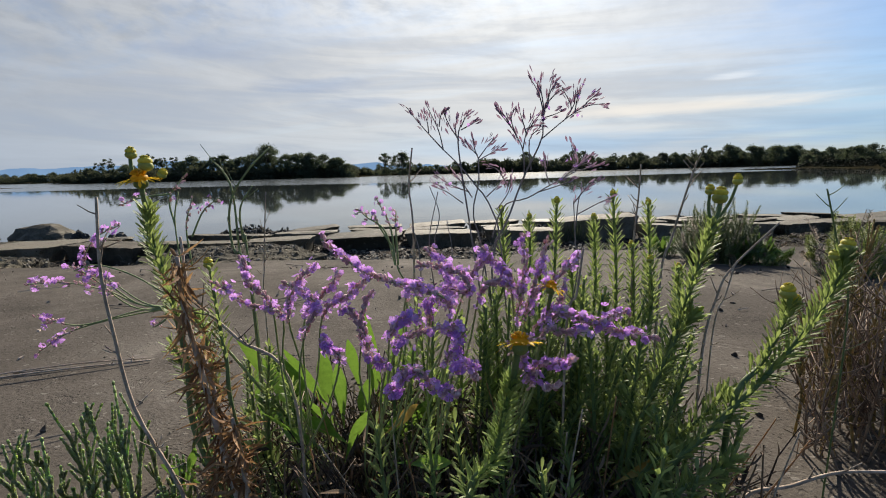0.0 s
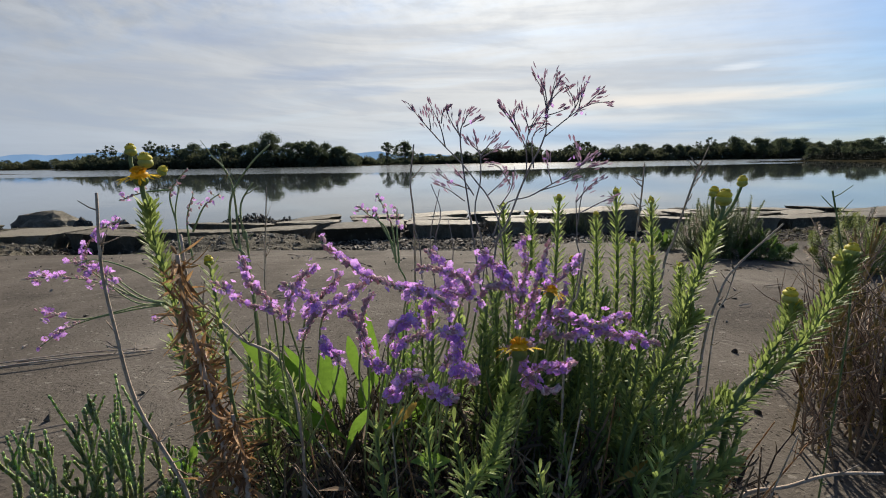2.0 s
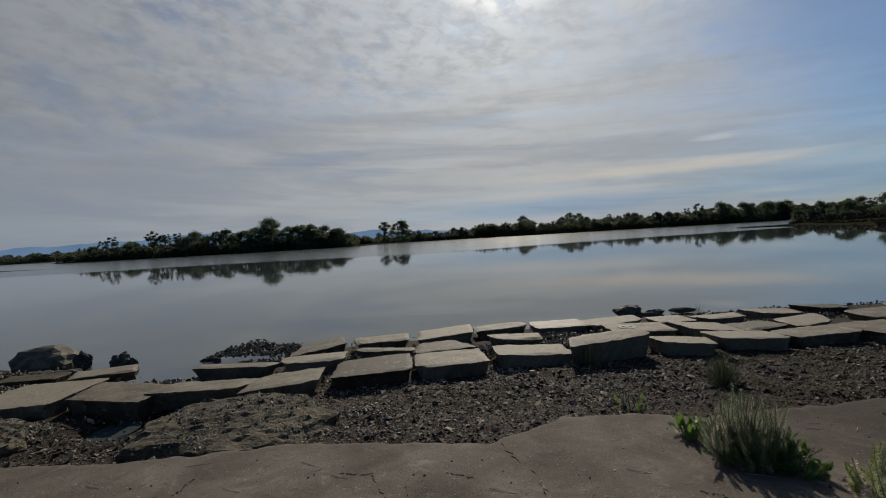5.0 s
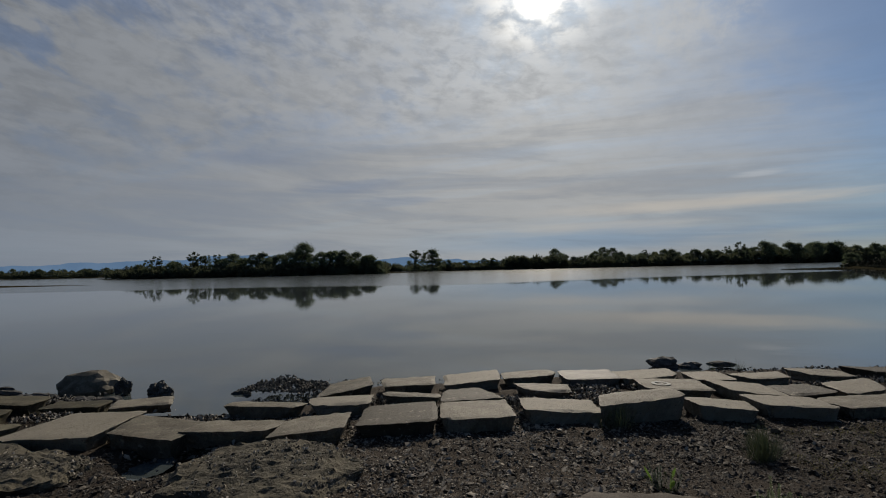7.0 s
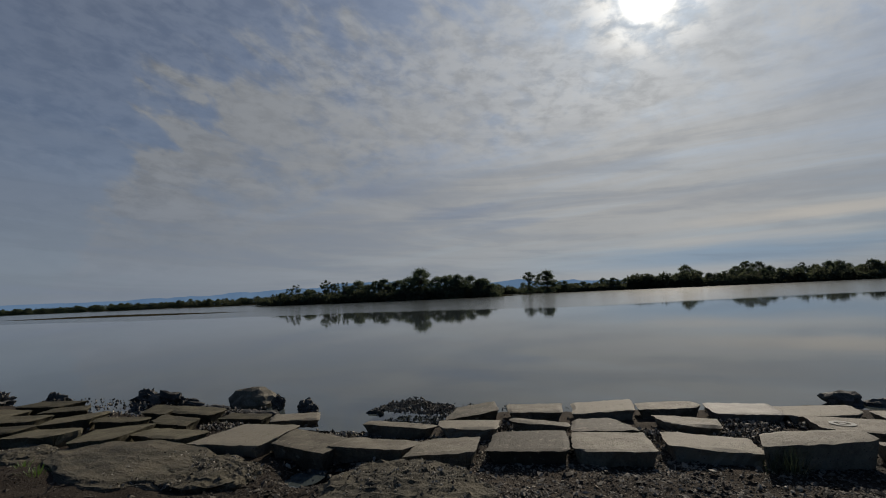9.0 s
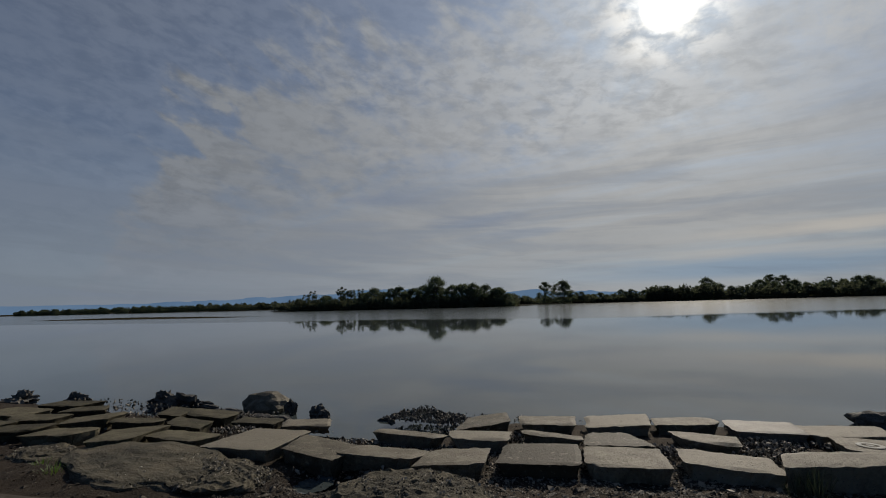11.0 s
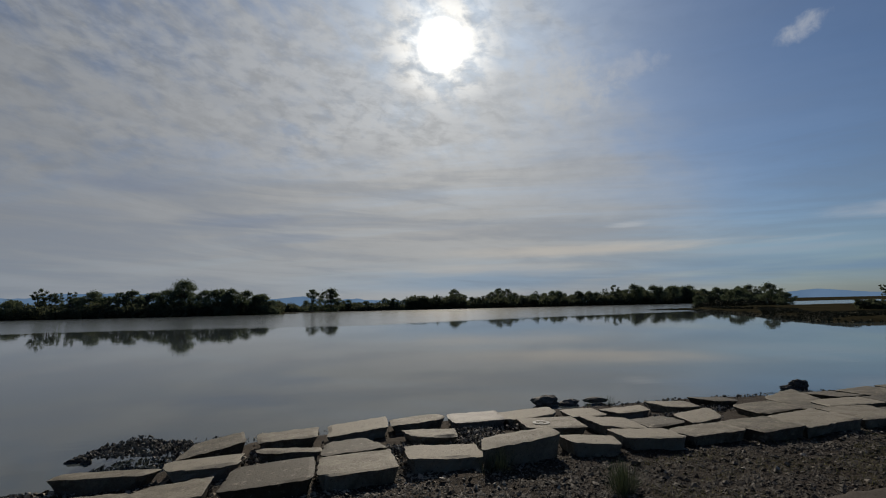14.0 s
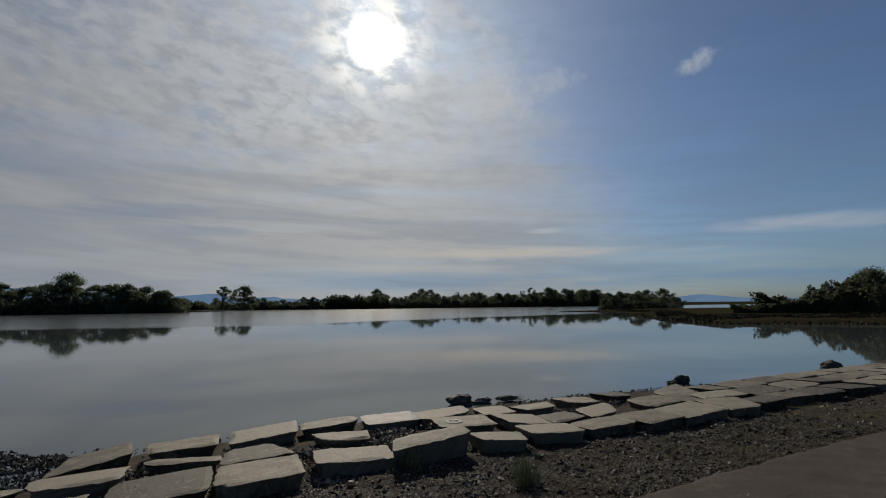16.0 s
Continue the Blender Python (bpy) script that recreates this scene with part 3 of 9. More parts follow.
def rough_block(name, x, y, length, width, yaw, skew=0.0, taper=1.0, thick=0.26, tilt=0.0, rise=0.0, seed=0, mat=None, label="", group="blocks of the bank", category="stone block"):
    """A worn quarry block: top face length x width, its sides dropping and splaying a little, with chipped edges."""
    rng = random.Random(seed * 7 + 3)
    nx, ny, nz = max(5, int(length / 0.055)), max(4, int(width / 0.055)), 4
    bm = bmesh.new()
    chips = [rng.uniform(0.0, 0.02) if rng.random() < 0.7 else rng.uniform(0.03, 0.08) for _ in range(4)]

    def place(u, v, w):
        # u, v in -0.5..0.5 over the top; w from 0 at the top to 1 at the foot
        px = u * length * lerp(1.0, taper, v + 0.5) + math.tan(radians(skew)) * v * width * -1
        py = v * width
        edge = min(0.5 - abs(u), 0.5 - abs(v))
        # corners are knocked off, some more than others
        chip = chips[(u > 0) + 2 * (v > 0)]
        cu, cv = (0.5 - abs(u)) * length, (0.5 - abs(v)) * width
        if chip and cu + cv < chip * 2:
            k = (chip * 2 - cu - cv) / (chip * 2) * chip * 0.8
            px -= math.copysign(k, u)
            py -= math.copysign(k, v)
        # the flanks are hollowed out under the top
        bulge = 1.0
        under = 0.10 * w ** 0.8
        px -= math.copysign(under, px) * (abs(u) > 0.49)
        py -= math.copysign(under, py) * (abs(v) > 0.49)
        n1 = noise.noise((px * 2.3 + seed, py * 2.3, w * 0.7 + seed * 1.3))
        n2 = noise.noise((px * 15 + seed, py * 15, w * 3 + seed * 2.1))
        px, py = px * bulge + 0.034 * n1 + 0.022 * n2 * (edge < 0.03), py * bulge + 0.030 * noise.noise((px * 2.1, py * 2.7 + seed, w + 5)) + 0.022 * n2 * (edge < 0.03)
        pz = -w * thick + (0.006 * n1 + 0.0025 * n2) * (1 - 0.5 * w)
        if w == 0:
            pz -= 0.006 * (edge < 0.02) * (0.3 + rng.random() * 1.2) + (0.03 * max(0.0, n1) if edge < 0.02 else 0)
        return px, py, pz

    top = [[bm.verts.new(place(i / nx - 0.5, j / ny - 0.5, 0)) for j in range(ny + 1)] for i in range(nx + 1)]
    for i in range(nx):
        for j in range(ny):
            bm.faces.new((top[i][j], top[i + 1][j], top[i + 1][j + 1], top[i][j + 1]))
    rim = [(i, 0) for i in range(nx)] + [(nx, j) for j in range(ny)] + [(i, ny) for i in range(nx, 0, -1)] + [(0, j) for j in range(ny, 0, -1)]
    ring = [top[i][j] for i, j in rim]
    for k in range(1, nz + 1):
        low = [bm.verts.new(place(i / nx - 0.5, j / ny - 0.5, k / nz)) for i, j in rim]
        for a in range(len(rim)):
            b = (a + 1) % len(rim)
            bm.faces.new((ring[b], ring[a], low[a], low[b]))
        ring = low
    bm.faces.new(ring)
    bmesh.ops.recalc_face_normals(bm, faces=bm.faces)
    me = bpy.data.meshes.new(name)
    bm.to_mesh(me)
    bm.free()
    me.materials.append(mat or BLOCK)
    ob = new(name, me)
    ob.matrix_world = pose(x, y, top_plane(y) + rise, -3.7 + tilt + rng.uniform(-1.5, 1.5), rng.uniform(-2.5, 2.5), yaw)
    return tagged(ob, label or "worn pale stone block set in the bank", category, group)


BLOCKS = 0


def block(x, y, length, width, yaw, skew=0.0, taper=1.0, thick=0.26, tilt=0.0, rise=0.0, label="", mat=None):
    global BLOCKS
    BLOCKS += 1
    return rough_block("stone_block", x, y, length * 1.02, width * 1.03, yaw, skew, taper, thick, tilt, rise + 0.012 * wob(BLOCKS, 7.7, 1.3), BLOCKS, mat, label)


# front row, facing the bank
block(-1.62, 4.58, 0.72, 0.59, 25, -18, 0.90, 0.24)
block(-0.83, 4.99, 0.81, 0.76, 10, -3, 0.96, 0.30)
block(0.01, 5.16, 0.83, 0.75, 17, -11, 0.95, 0.30)
block(0.95, 5.36, 0.83, 0.57, -2, 6, 1.01, 0.30)
block(1.82, 5.26, 1.04, 0.30, 17, -20, 0.92, 0.52, 5, 0.12, "tall dark-faced stone block tilted in the bank")
block(2.76, 5.45, 0.56, 0.46, -10, 6, 1.22, 0.36)
block(3.55, 5.56, 0.74, 0.57, -5, 4, 1.10, 0.3)
block(4.40, 5.59, 0.80, 0.50, 4, 3, 1.05)
block(5.27, 5.66, 0.79, 0.67, 11, -6, 1.16)
block(6.22, 5.83, 1.02, 0.76, 9, -16, 0.93)
block(7.23, 5.97, 0.68, 0.84, -6, -9, 1.24)
block(8.03, 6.00, 0.70, 0.46, 2, 12, 1.10)
block(8.84, 6.16, 0.66, 0.52, 0, 10, 1.25)
block(9.72, 6.22, 0.92, 0.56, 6, 6, 0.97)
block(10.85, 6.42, 1.15, 0.62, 9, 0, 1.00)
# second row
block(-0.12, 5.90, 0.76, 0.66, 18, -4, 0.70, 0.2)
block(-0.84, 5.93, 0.74, 0.22, -3, 14, 1.01, 0.2, 0, -0.01)
block(-1.66, 5.56, 0.64, 0.51, 10, 8, 1.30, 0.22)
block(-2.52, 5.33, 0.82, 0.25, 4, -14, 1.04, 0.24)
block(0.93, 6.42, 0.56, 0.48, -9, 14, 1.30, 0.2, 0, -0.02)
marked = block(2.66, 6.50, 0.80, 0.74, -4, -2, 1.04, 0.28, 0, 0.01, "pale stone block with a round white lichen mark")
block(3.52, 6.32, 0.58, 0.72, -18, 14, 1.10, 0.24)
block(4.11, 6.19, 0.60, 0.58, 6, -3, 0.98, 0.22)
block(4.94, 6.40, 0.62, 0.58, 16, -34, 1.35, 0.22)
block(6.37, 6.74, 0.91, 0.75, 8, -15, 0.90, 0.22)
block(7.10, 6.74, 0.46, 0.60, 2, -14, 1.0, 0.22, 0, -0.02)
block(7.88, 6.78, 1.00, 0.62, -4, -15, 0.96, 0.22)
block(9.05, 6.82, 1.20, 0.70, 12, -22, 1.04, 0.22)
block(10.29, 7.04, 1.20, 0.70, 12, -20, 0.88, 0.22)
# back row along the water
block(-1.84, 6.47, 0.86, 0.62, 43, -30, 0.72, 0.24)
block(-1.01, 6.78, 0.76, 0.62, 17, -10, 1.08, 0.24)
block(-0.08, 7.08, 0.88, 0.70, 19, -13, 1.04, 0.24)
block(0.82, 7.36, 0.89, 0.48, 18, -9, 0.98, 0.24)
block(1.73, 7.30, 0.80, 0.74, 10, -9, 1.12, 0.24, 0, 0.0, "smooth stone block, its sun sheen put into a paler colour", SHEENBLOCK)
block(2.62, 7.36, 0.88, 0.62, 10, -12, 1.04, 0.24)
block(3.44, 7.14, 0.56, 0.68, -4, 0, 1.02, 0.24)
block(4.23, 7.17, 0.62, 0.50, 12, -15, 1.45, 0.24)
block(5.26, 7.42, 0.50, 0.60, -12, 12, 1.5, 0.24)
block(6.27, 7.66, 0.55, 0.48, 0, 10, 1.4, 0.24)
block(7.52, 7.38, 0.80, 0.70, 24, -34, 1.5, 0.24)
block(8.50, 7.52, 0.60, 0.74, 4, -4, 1.1, 0.24)
block(9.50, 7.64, 1.20, 0.72, 14, -12, 0.88, 0.24)
# the rows go on along the shore
for k in range(6):
    block(11.98 + 1.02 * k, 6.58 + 0.15 * k, 0.98, 0.70 + 0.06 * (k % 2), 8 + 3 * (k % 2), -8 + 5 * (k % 3), 1.0 + 0.05 * (k % 2))
    block(11.50 + 1.05 * k, 7.30 + 0.15 * k, 0.98, 0.70, 7 + 2 * (k % 3), -14 + 4 * (k % 3), 0.97, 0.22)
    block(10.80 + 1.08 * k, 7.98 + 0.14 * k, 0.98, 0.62, 8, -14 + 5 * (k % 2), 1.1 - 0.1 * (k % 3), 0.24)
# lower blocks where the bank bends
block(-3.18, 4.43, 0.72, 0.62, -8, 16, 1.28, 0.26, 0, -0.01)
block(-2.41, 4.52, 0.82, 0.40, 7, -16, 1.12, 0.28, 0, -0.01)
block(-4.10, 4.47, 0.92, 0.88, 4, 2, 0.95, 0.26)
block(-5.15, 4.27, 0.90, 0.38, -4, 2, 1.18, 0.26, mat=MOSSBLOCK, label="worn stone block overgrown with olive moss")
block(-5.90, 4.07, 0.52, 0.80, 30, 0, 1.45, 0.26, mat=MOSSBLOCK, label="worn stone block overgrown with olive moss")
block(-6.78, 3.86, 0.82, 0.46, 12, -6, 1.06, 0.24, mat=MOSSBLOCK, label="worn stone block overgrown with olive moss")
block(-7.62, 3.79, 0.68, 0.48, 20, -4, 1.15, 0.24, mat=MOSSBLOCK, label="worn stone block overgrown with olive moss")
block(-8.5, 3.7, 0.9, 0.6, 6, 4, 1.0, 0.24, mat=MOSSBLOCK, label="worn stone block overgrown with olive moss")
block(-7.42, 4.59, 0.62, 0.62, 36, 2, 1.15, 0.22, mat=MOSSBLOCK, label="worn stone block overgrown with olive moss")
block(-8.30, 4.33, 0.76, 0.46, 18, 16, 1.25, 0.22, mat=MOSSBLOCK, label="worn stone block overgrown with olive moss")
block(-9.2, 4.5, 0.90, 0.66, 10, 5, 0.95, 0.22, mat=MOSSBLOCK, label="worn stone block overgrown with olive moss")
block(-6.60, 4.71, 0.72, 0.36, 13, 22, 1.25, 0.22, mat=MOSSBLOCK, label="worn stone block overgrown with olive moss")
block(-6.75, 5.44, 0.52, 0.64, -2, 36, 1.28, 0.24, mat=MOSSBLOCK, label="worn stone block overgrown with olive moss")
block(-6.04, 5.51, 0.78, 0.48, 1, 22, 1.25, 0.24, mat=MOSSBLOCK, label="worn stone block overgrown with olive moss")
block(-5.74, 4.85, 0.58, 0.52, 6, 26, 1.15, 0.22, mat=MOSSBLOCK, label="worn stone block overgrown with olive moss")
block(-4.30, 5.61, 0.72, 0.54, 13, 20, 0.93, 0.13, 0, -0.04)
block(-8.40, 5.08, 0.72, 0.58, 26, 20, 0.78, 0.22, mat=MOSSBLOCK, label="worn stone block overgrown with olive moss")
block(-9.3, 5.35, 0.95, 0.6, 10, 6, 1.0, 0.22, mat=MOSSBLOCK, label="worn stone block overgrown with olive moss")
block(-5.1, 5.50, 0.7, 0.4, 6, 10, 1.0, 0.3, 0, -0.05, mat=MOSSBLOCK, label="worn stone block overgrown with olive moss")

# ---------------------------------------------------------------- loose rocks, rubble and pebbles
CRUST = []


def boulder(name, x, y, z, size, seed, mat=ROCK, label="dark rough rock at the water's edge", yaw=0, category="rock", rough=0.22, sub=3, flat=0.0, lumps=1.0):
    bm = bmesh.new()
    bmesh.ops.create_icosphere(bm, subdivisions=sub, radius=0.5)
    for v in bm.verts:
        p = v.co.copy()
        k = 1 + rough * 1.3 * noise.noise(p * 1.7 + Vector((seed * 3.1, 0, 0))) + rough * 0.7 * noise.noise(p * 4.5 + Vector((0, seed * 1.7, 0))) + rough * (0.3 if sub < 4 or mat is MUDROCK else 0.55) * noise.noise(p * 11 + Vector((0, 0, seed))) + (rough * 0.3 * noise.noise(p * 24 + Vector((seed, 0, 0))) if mat is ROCK else 0)
        v.co = Vector((p.x * size[0], p.y * size[1], p.z * size[2])) * k
        if flat and v.co.z > flat * size[2]:
            v.co.z = flat * size[2] + (v.co.z - flat * size[2]) * 0.25 + 0.02 * noise.noise(p * 9 + Vector((seed, 0, 0)))
        if sub > 3 and mat is not ROCK:
            v.co.z += lumps * 0.020 * noise.noise(p * 24 + Vector((seed, 0, 0))) + lumps * 0.012 * noise.noise(p * 55 + Vector((0, seed, 0)))
    m = pose(x, y, z, 0, 0, yaw)
    if sub > 3 and mat is not ROCK:
        # loose stones lie on its flanks and in its hollows
        rng = random.Random(seed)
        for face in bm.faces:
            c = face.calc_center_median()
            p = m @ c
            if c.z > -0.12 * size[2] and (lumps > 0.5 or c.x + 0.6 * rng.random() > 0.30 * size[0] or c.z < 0.13 * size[2]) and noise.noise(p * 3.1) + rng.uniform(-0.25, 0.25) - 1.5 * c.z / size[2] > -0.30 and rng.random() < 0.75:
                CRUST.append(p)
    me = bpy.data.meshes.new(name)
    bm.to_mesh(me)
    bm.free()
    me.materials.append(mat)
    ob = new(name, me)
    ob.matrix_world = m
    return tagged(ob, label, category)


boulder("boulder", -6.38, 7.05, -0.52, (0.88, 0.62, 0.52), 4, BLOCK, "rounded grey-brown boulder standing in the shallows", 8, rough=0.24)
boulder("rock", -5.74, 7.0, -0.52, (0.22, 0.2, 0.30), 9, sub=4, rough=0.4)
boulder("rock", -5.10, 6.95, -0.54, (0.30, 0.26, 0.28), 11, sub=4, rough=0.45)
boulder("rock", -4.95, 6.92, -0.58, (0.18, 0.14, 0.16), 12, sub=4, rough=0.45)
boulder("rock", -3.80, 7.12, -0.62, (0.26, 0.16, 0.12), 14, sub=4, rough=0.5)
boulder("rock", -3.66, 7.02, -0.63, (0.12, 0.1, 0.1), 15, sub=4, rough=0.5)
boulder("rock", -8.9, 6.9, -0.56, (0.75, 0.45, 0.40), 16, sub=4, rough=0.7)
boulder("rock", -8.15, 6.85, -0.56, (0.9, 0.4, 0.34), 17, sub=4, rough=0.7)
boulder("rock", -11.2, 6.5, -0.56, (0.7, 0.3, 0.36), 18, sub=4, rough=0.8)
boulder("rock", -12.6, 6.2, -0.56, (0.75, 0.4, 0.36), 19, sub=4, rough=0.8)
boulder("rock", -5.5, 6.1, -0.52, (0.9, 0.5, 0.22), 20, sub=4, rough=0.4)
boulder("rock", -6.6, 6.3, -0.52, (1.0, 0.45, 0.2), 21, sub=4, rough=0.4)
boulder("rock", 3.46, 8.80, -0.58, (0.46, 0.30, 0.28), 22, sub=3, rough=0.5, yaw=-14)
boulder("rock", 3.92, 8.78, -0.60, (0.36, 0.22, 0.16), 23, sub=3, rough=0.45, yaw=-10)
boulder("rock", 4.48, 8.75, -0.56, (0.40, 0.15, 0.10), 24, sub=3, rough=0.4, yaw=-6)
boulder("rock", 9.42, 9.08, -0.56, (0.30, 0.24, 0.24), 25, sub=4, rough=0.35)
boulder("rock", 9.08, 9.05, -0.6, (0.26, 0.18, 0.14), 26, sub=4, rough=0.35)
boulder("rock", 15.8, 9.65, -0.58, (0.66, 0.42, 0.28), 27, sub=4, rough=0.3)
# broken earthy slabs before the lower blocks
boulder("broken_slab", -4.75, 3.50, -0.35, (2.4, 1.25, 0.72), 31, MUDROCK, "broad flat broken slab half buried in rubble", -4, "rock", 0.16, 5, 0.20, 0.25)
boulder("broken_slab", -1.60, 3.60, -0.33, (1.6, 1.15, 0.62), 33, MUDROCK, "broken earthy slab half buried in rubble", 12, "rock", 0.26, 5, 0.22)
boulder("broken_slab", -3.60, 3.48, -0.36, (1.0, 0.80, 0.58), 34, MUDROCK, "broken earthy slab half buried in rubble", -12, "rock", 0.32, 5, 0.24)
boulder("broken_slab", -1.98, 4.16, -0.34, (0.62, 0.44, 0.24), 35, BLOCK, "small pale slab lying on the gravel", 30, "rock", 0.14, 3, 0.18)
boulder("broken_slab", -6.35, 3.4, -0.32, (0.9, 0.6, 0.4), 36, MUDROCK, "broken earthy slab half buried in rubble", 5, "rock", 0.2, 4, 0.22)
boulder("loose_stone", -6.02, 3.76, -0.36, (0.3, 0.24, 0.24), 37, BLOCK, "pale loose stone on the gravel", 0, "rock", 0.16)


class Soup:
    """Collects small pieces into one mesh."""

    def __init__(self):
        self.v, self.f = [], []

    def stone(self, x, y, z, s, rng):
        o = len(self.v)
        q = Euler((rng.uniform(0, 6), rng.uniform(0, 6), rng.uniform(0, 6))).to_matrix()
        a, b, c = s * rng.uniform(0.7, 1.3), s * rng.uniform(0.5, 1.0), s * rng.uniform(0.3, 0.7)
        for p in ((1, 0, 0), (-1, 0, 0), (0, 1, 0), (0, -1, 0), (0, 0, 1), (0, 0, -1), (0.62, 0.62, 0.5), (-0.6, 0.6, -0.5)):
            w = q @ Vector((p[0] * a, p[1] * b, p[2] * c)) * rng.uniform(0.85, 1.15)
            self.v.append((x + w.x, y + w.y, z + w.z))
        for t in ((0, 2, 6), (2, 4, 6), (4, 0, 6), (0, 4, 3), (4, 1, 3), (2, 7, 1), (4, 2, 1), (0, 5, 2), (5, 7, 2), (1, 7, 5), (0, 3, 5), (3, 1, 5)):
            self.f.append(tuple(o + i for i in t))

    def tri(self, c, size, rng, lean=None):
        o = len(self.v)
        a = Vector((rng.gauss(0, 1), rng.gauss(0, 1), rng.gauss(0, 1))).normalized()
        b = a.cross(Vector((rng.gauss(0, 1), rng.gauss(0, 1), rng.gauss(0, 1)))).normalized()
        for k in (a * size, b * size * 0.6 - a * size * 0.3, b * size * -0.6 - a * size * 0.4):
            self.v.append((c[0] + k.x, c[1] + k.y, c[2] + k.z))
        self.f.append((o, o + 1, o + 2))

    def tube(self, pts, r0, r1, n=5):
        o, m = len(self.v), len(pts)
        pts = [Vector(p) for p in pts]
        for i, p in enumerate(pts):
            t = (pts[min(i + 1, m - 1)] - pts[max(i - 1, 0)]).normalized()
            s = t.cross(Vector((0.31, 0.9, 0.2)))
            s = s.normalized() if s.length > 1e-4 else Vector((1, 0, 0))
            b = t.cross(s)
            r = lerp(r0, r1, i / (m - 1))
            for k in range(n):
                a = 2 * math.pi * k / n
                self.v.append(tuple(p + s * (r * math.cos(a)) + b * (r * math.sin(a))))
        for i in range(m - 1):
            for k in range(n):
                j = (k + 1) % n
                self.f.append((o + i * n + k, o + i * n + j, o + (i + 1) * n + j, o + (i + 1) * n + k))
        self.f.append(tuple(o + (m - 1) * n + k for k in range(n)))

    def leaf(self, base, way, side, length, width, bend=0.0, seg=4, belly=0.55, fold=0.25, tip=0.06):
        """A blade with a folded midrib; belly: where along it is widest."""
        o = len(self.v)
        way, side = way.normalized(), (side - way * side.dot(way)).normalized()
        nrm = side.cross(way)
        for i in range(seg + 1):
            f = i / seg
            p = base + way * (length * f) + nrm * (bend * length * f * f)
            w = width * 0.5 * (math.sin(math.pi * (f ** (math.log(0.5) / math.log(belly)))) * 0.92 + 0.08 * (1 - f))
            if i == seg:
                w = width * tip
            self.v += [tuple(p - side * w + nrm * (w * fold)), tuple(p), tuple(p + side * w + nrm * (w * fold))]
        for i in range(seg):
            a = o + 3 * i
            self.f += [(a, a + 1, a + 4, a + 3), (a + 1, a + 2, a + 5, a + 4)]

    def make(self, name, mat, parent=None, smooth=False):
        return mesh_object(name, self.v, self.f, mat, parent, smooth)


def surface(x, y):
    if y < slab_edge(x):
        return slab_top(x, y)
    return ground_height(x, y)


def scatter_gravel():
    rng = random.Random(5)
    v, f = [], []
    made = 0
    while made < 72000:
        if made % 5:
            x, y = rng.uniform(-3.4, 8.0), rng.uniform(2.7, 5.6)
        else:
            x, y = rng.uniform(-9, 12), rng.uniform(2.6, 6.2)
        if y < slab_edge(x) - 0.06 * rng.random():
            continue
        if noise.noise((x * 1.3, y * 1.3, 2)) + rng.uniform(-0.8, 0.8) < -0.35:
            continue
        s = 0.005 + 0.013 * rng.random() ** 2.0 + (0.028 * rng.random() if rng.random() < 0.06 else 0)
        z = ground_height(x, y) + s * 0.25
        c, d = rng.uniform(0.7, 1.45), rng.uniform(0, 3.14)
        ux, uy = s * math.cos(d) * c, s * math.sin(d) * c
        vx, vy = -s * math.sin(d) * 0.8, s * math.cos(d) * 0.8
        h, t = s * rng.uniform(0.25, 0.6), rng.uniform(-0.55, 0.55) * s
        o = len(v)
        v += [(x + ux, y + uy, z + t), (x + vx, y + vy, z), (x - ux, y - uy, z - t), (x - vx, y - vy, z), (x + t, y + t, z + h), (x, y, z - h)]
        f += [(o, o + 1, o + 4), (o + 1, o + 2, o + 4), (o + 2, o + 3, o + 4), (o + 3, o, o + 4), (o + 1, o, o + 5), (o + 2, o + 1, o + 5), (o + 3, o + 2, o + 5), (o, o + 3, o + 5)]
        made += 1
    tagged(mesh_object("gravel", v, f, PEBBLE), "loose brown and grey gravel on the bank", "gravel", kind="stuff")


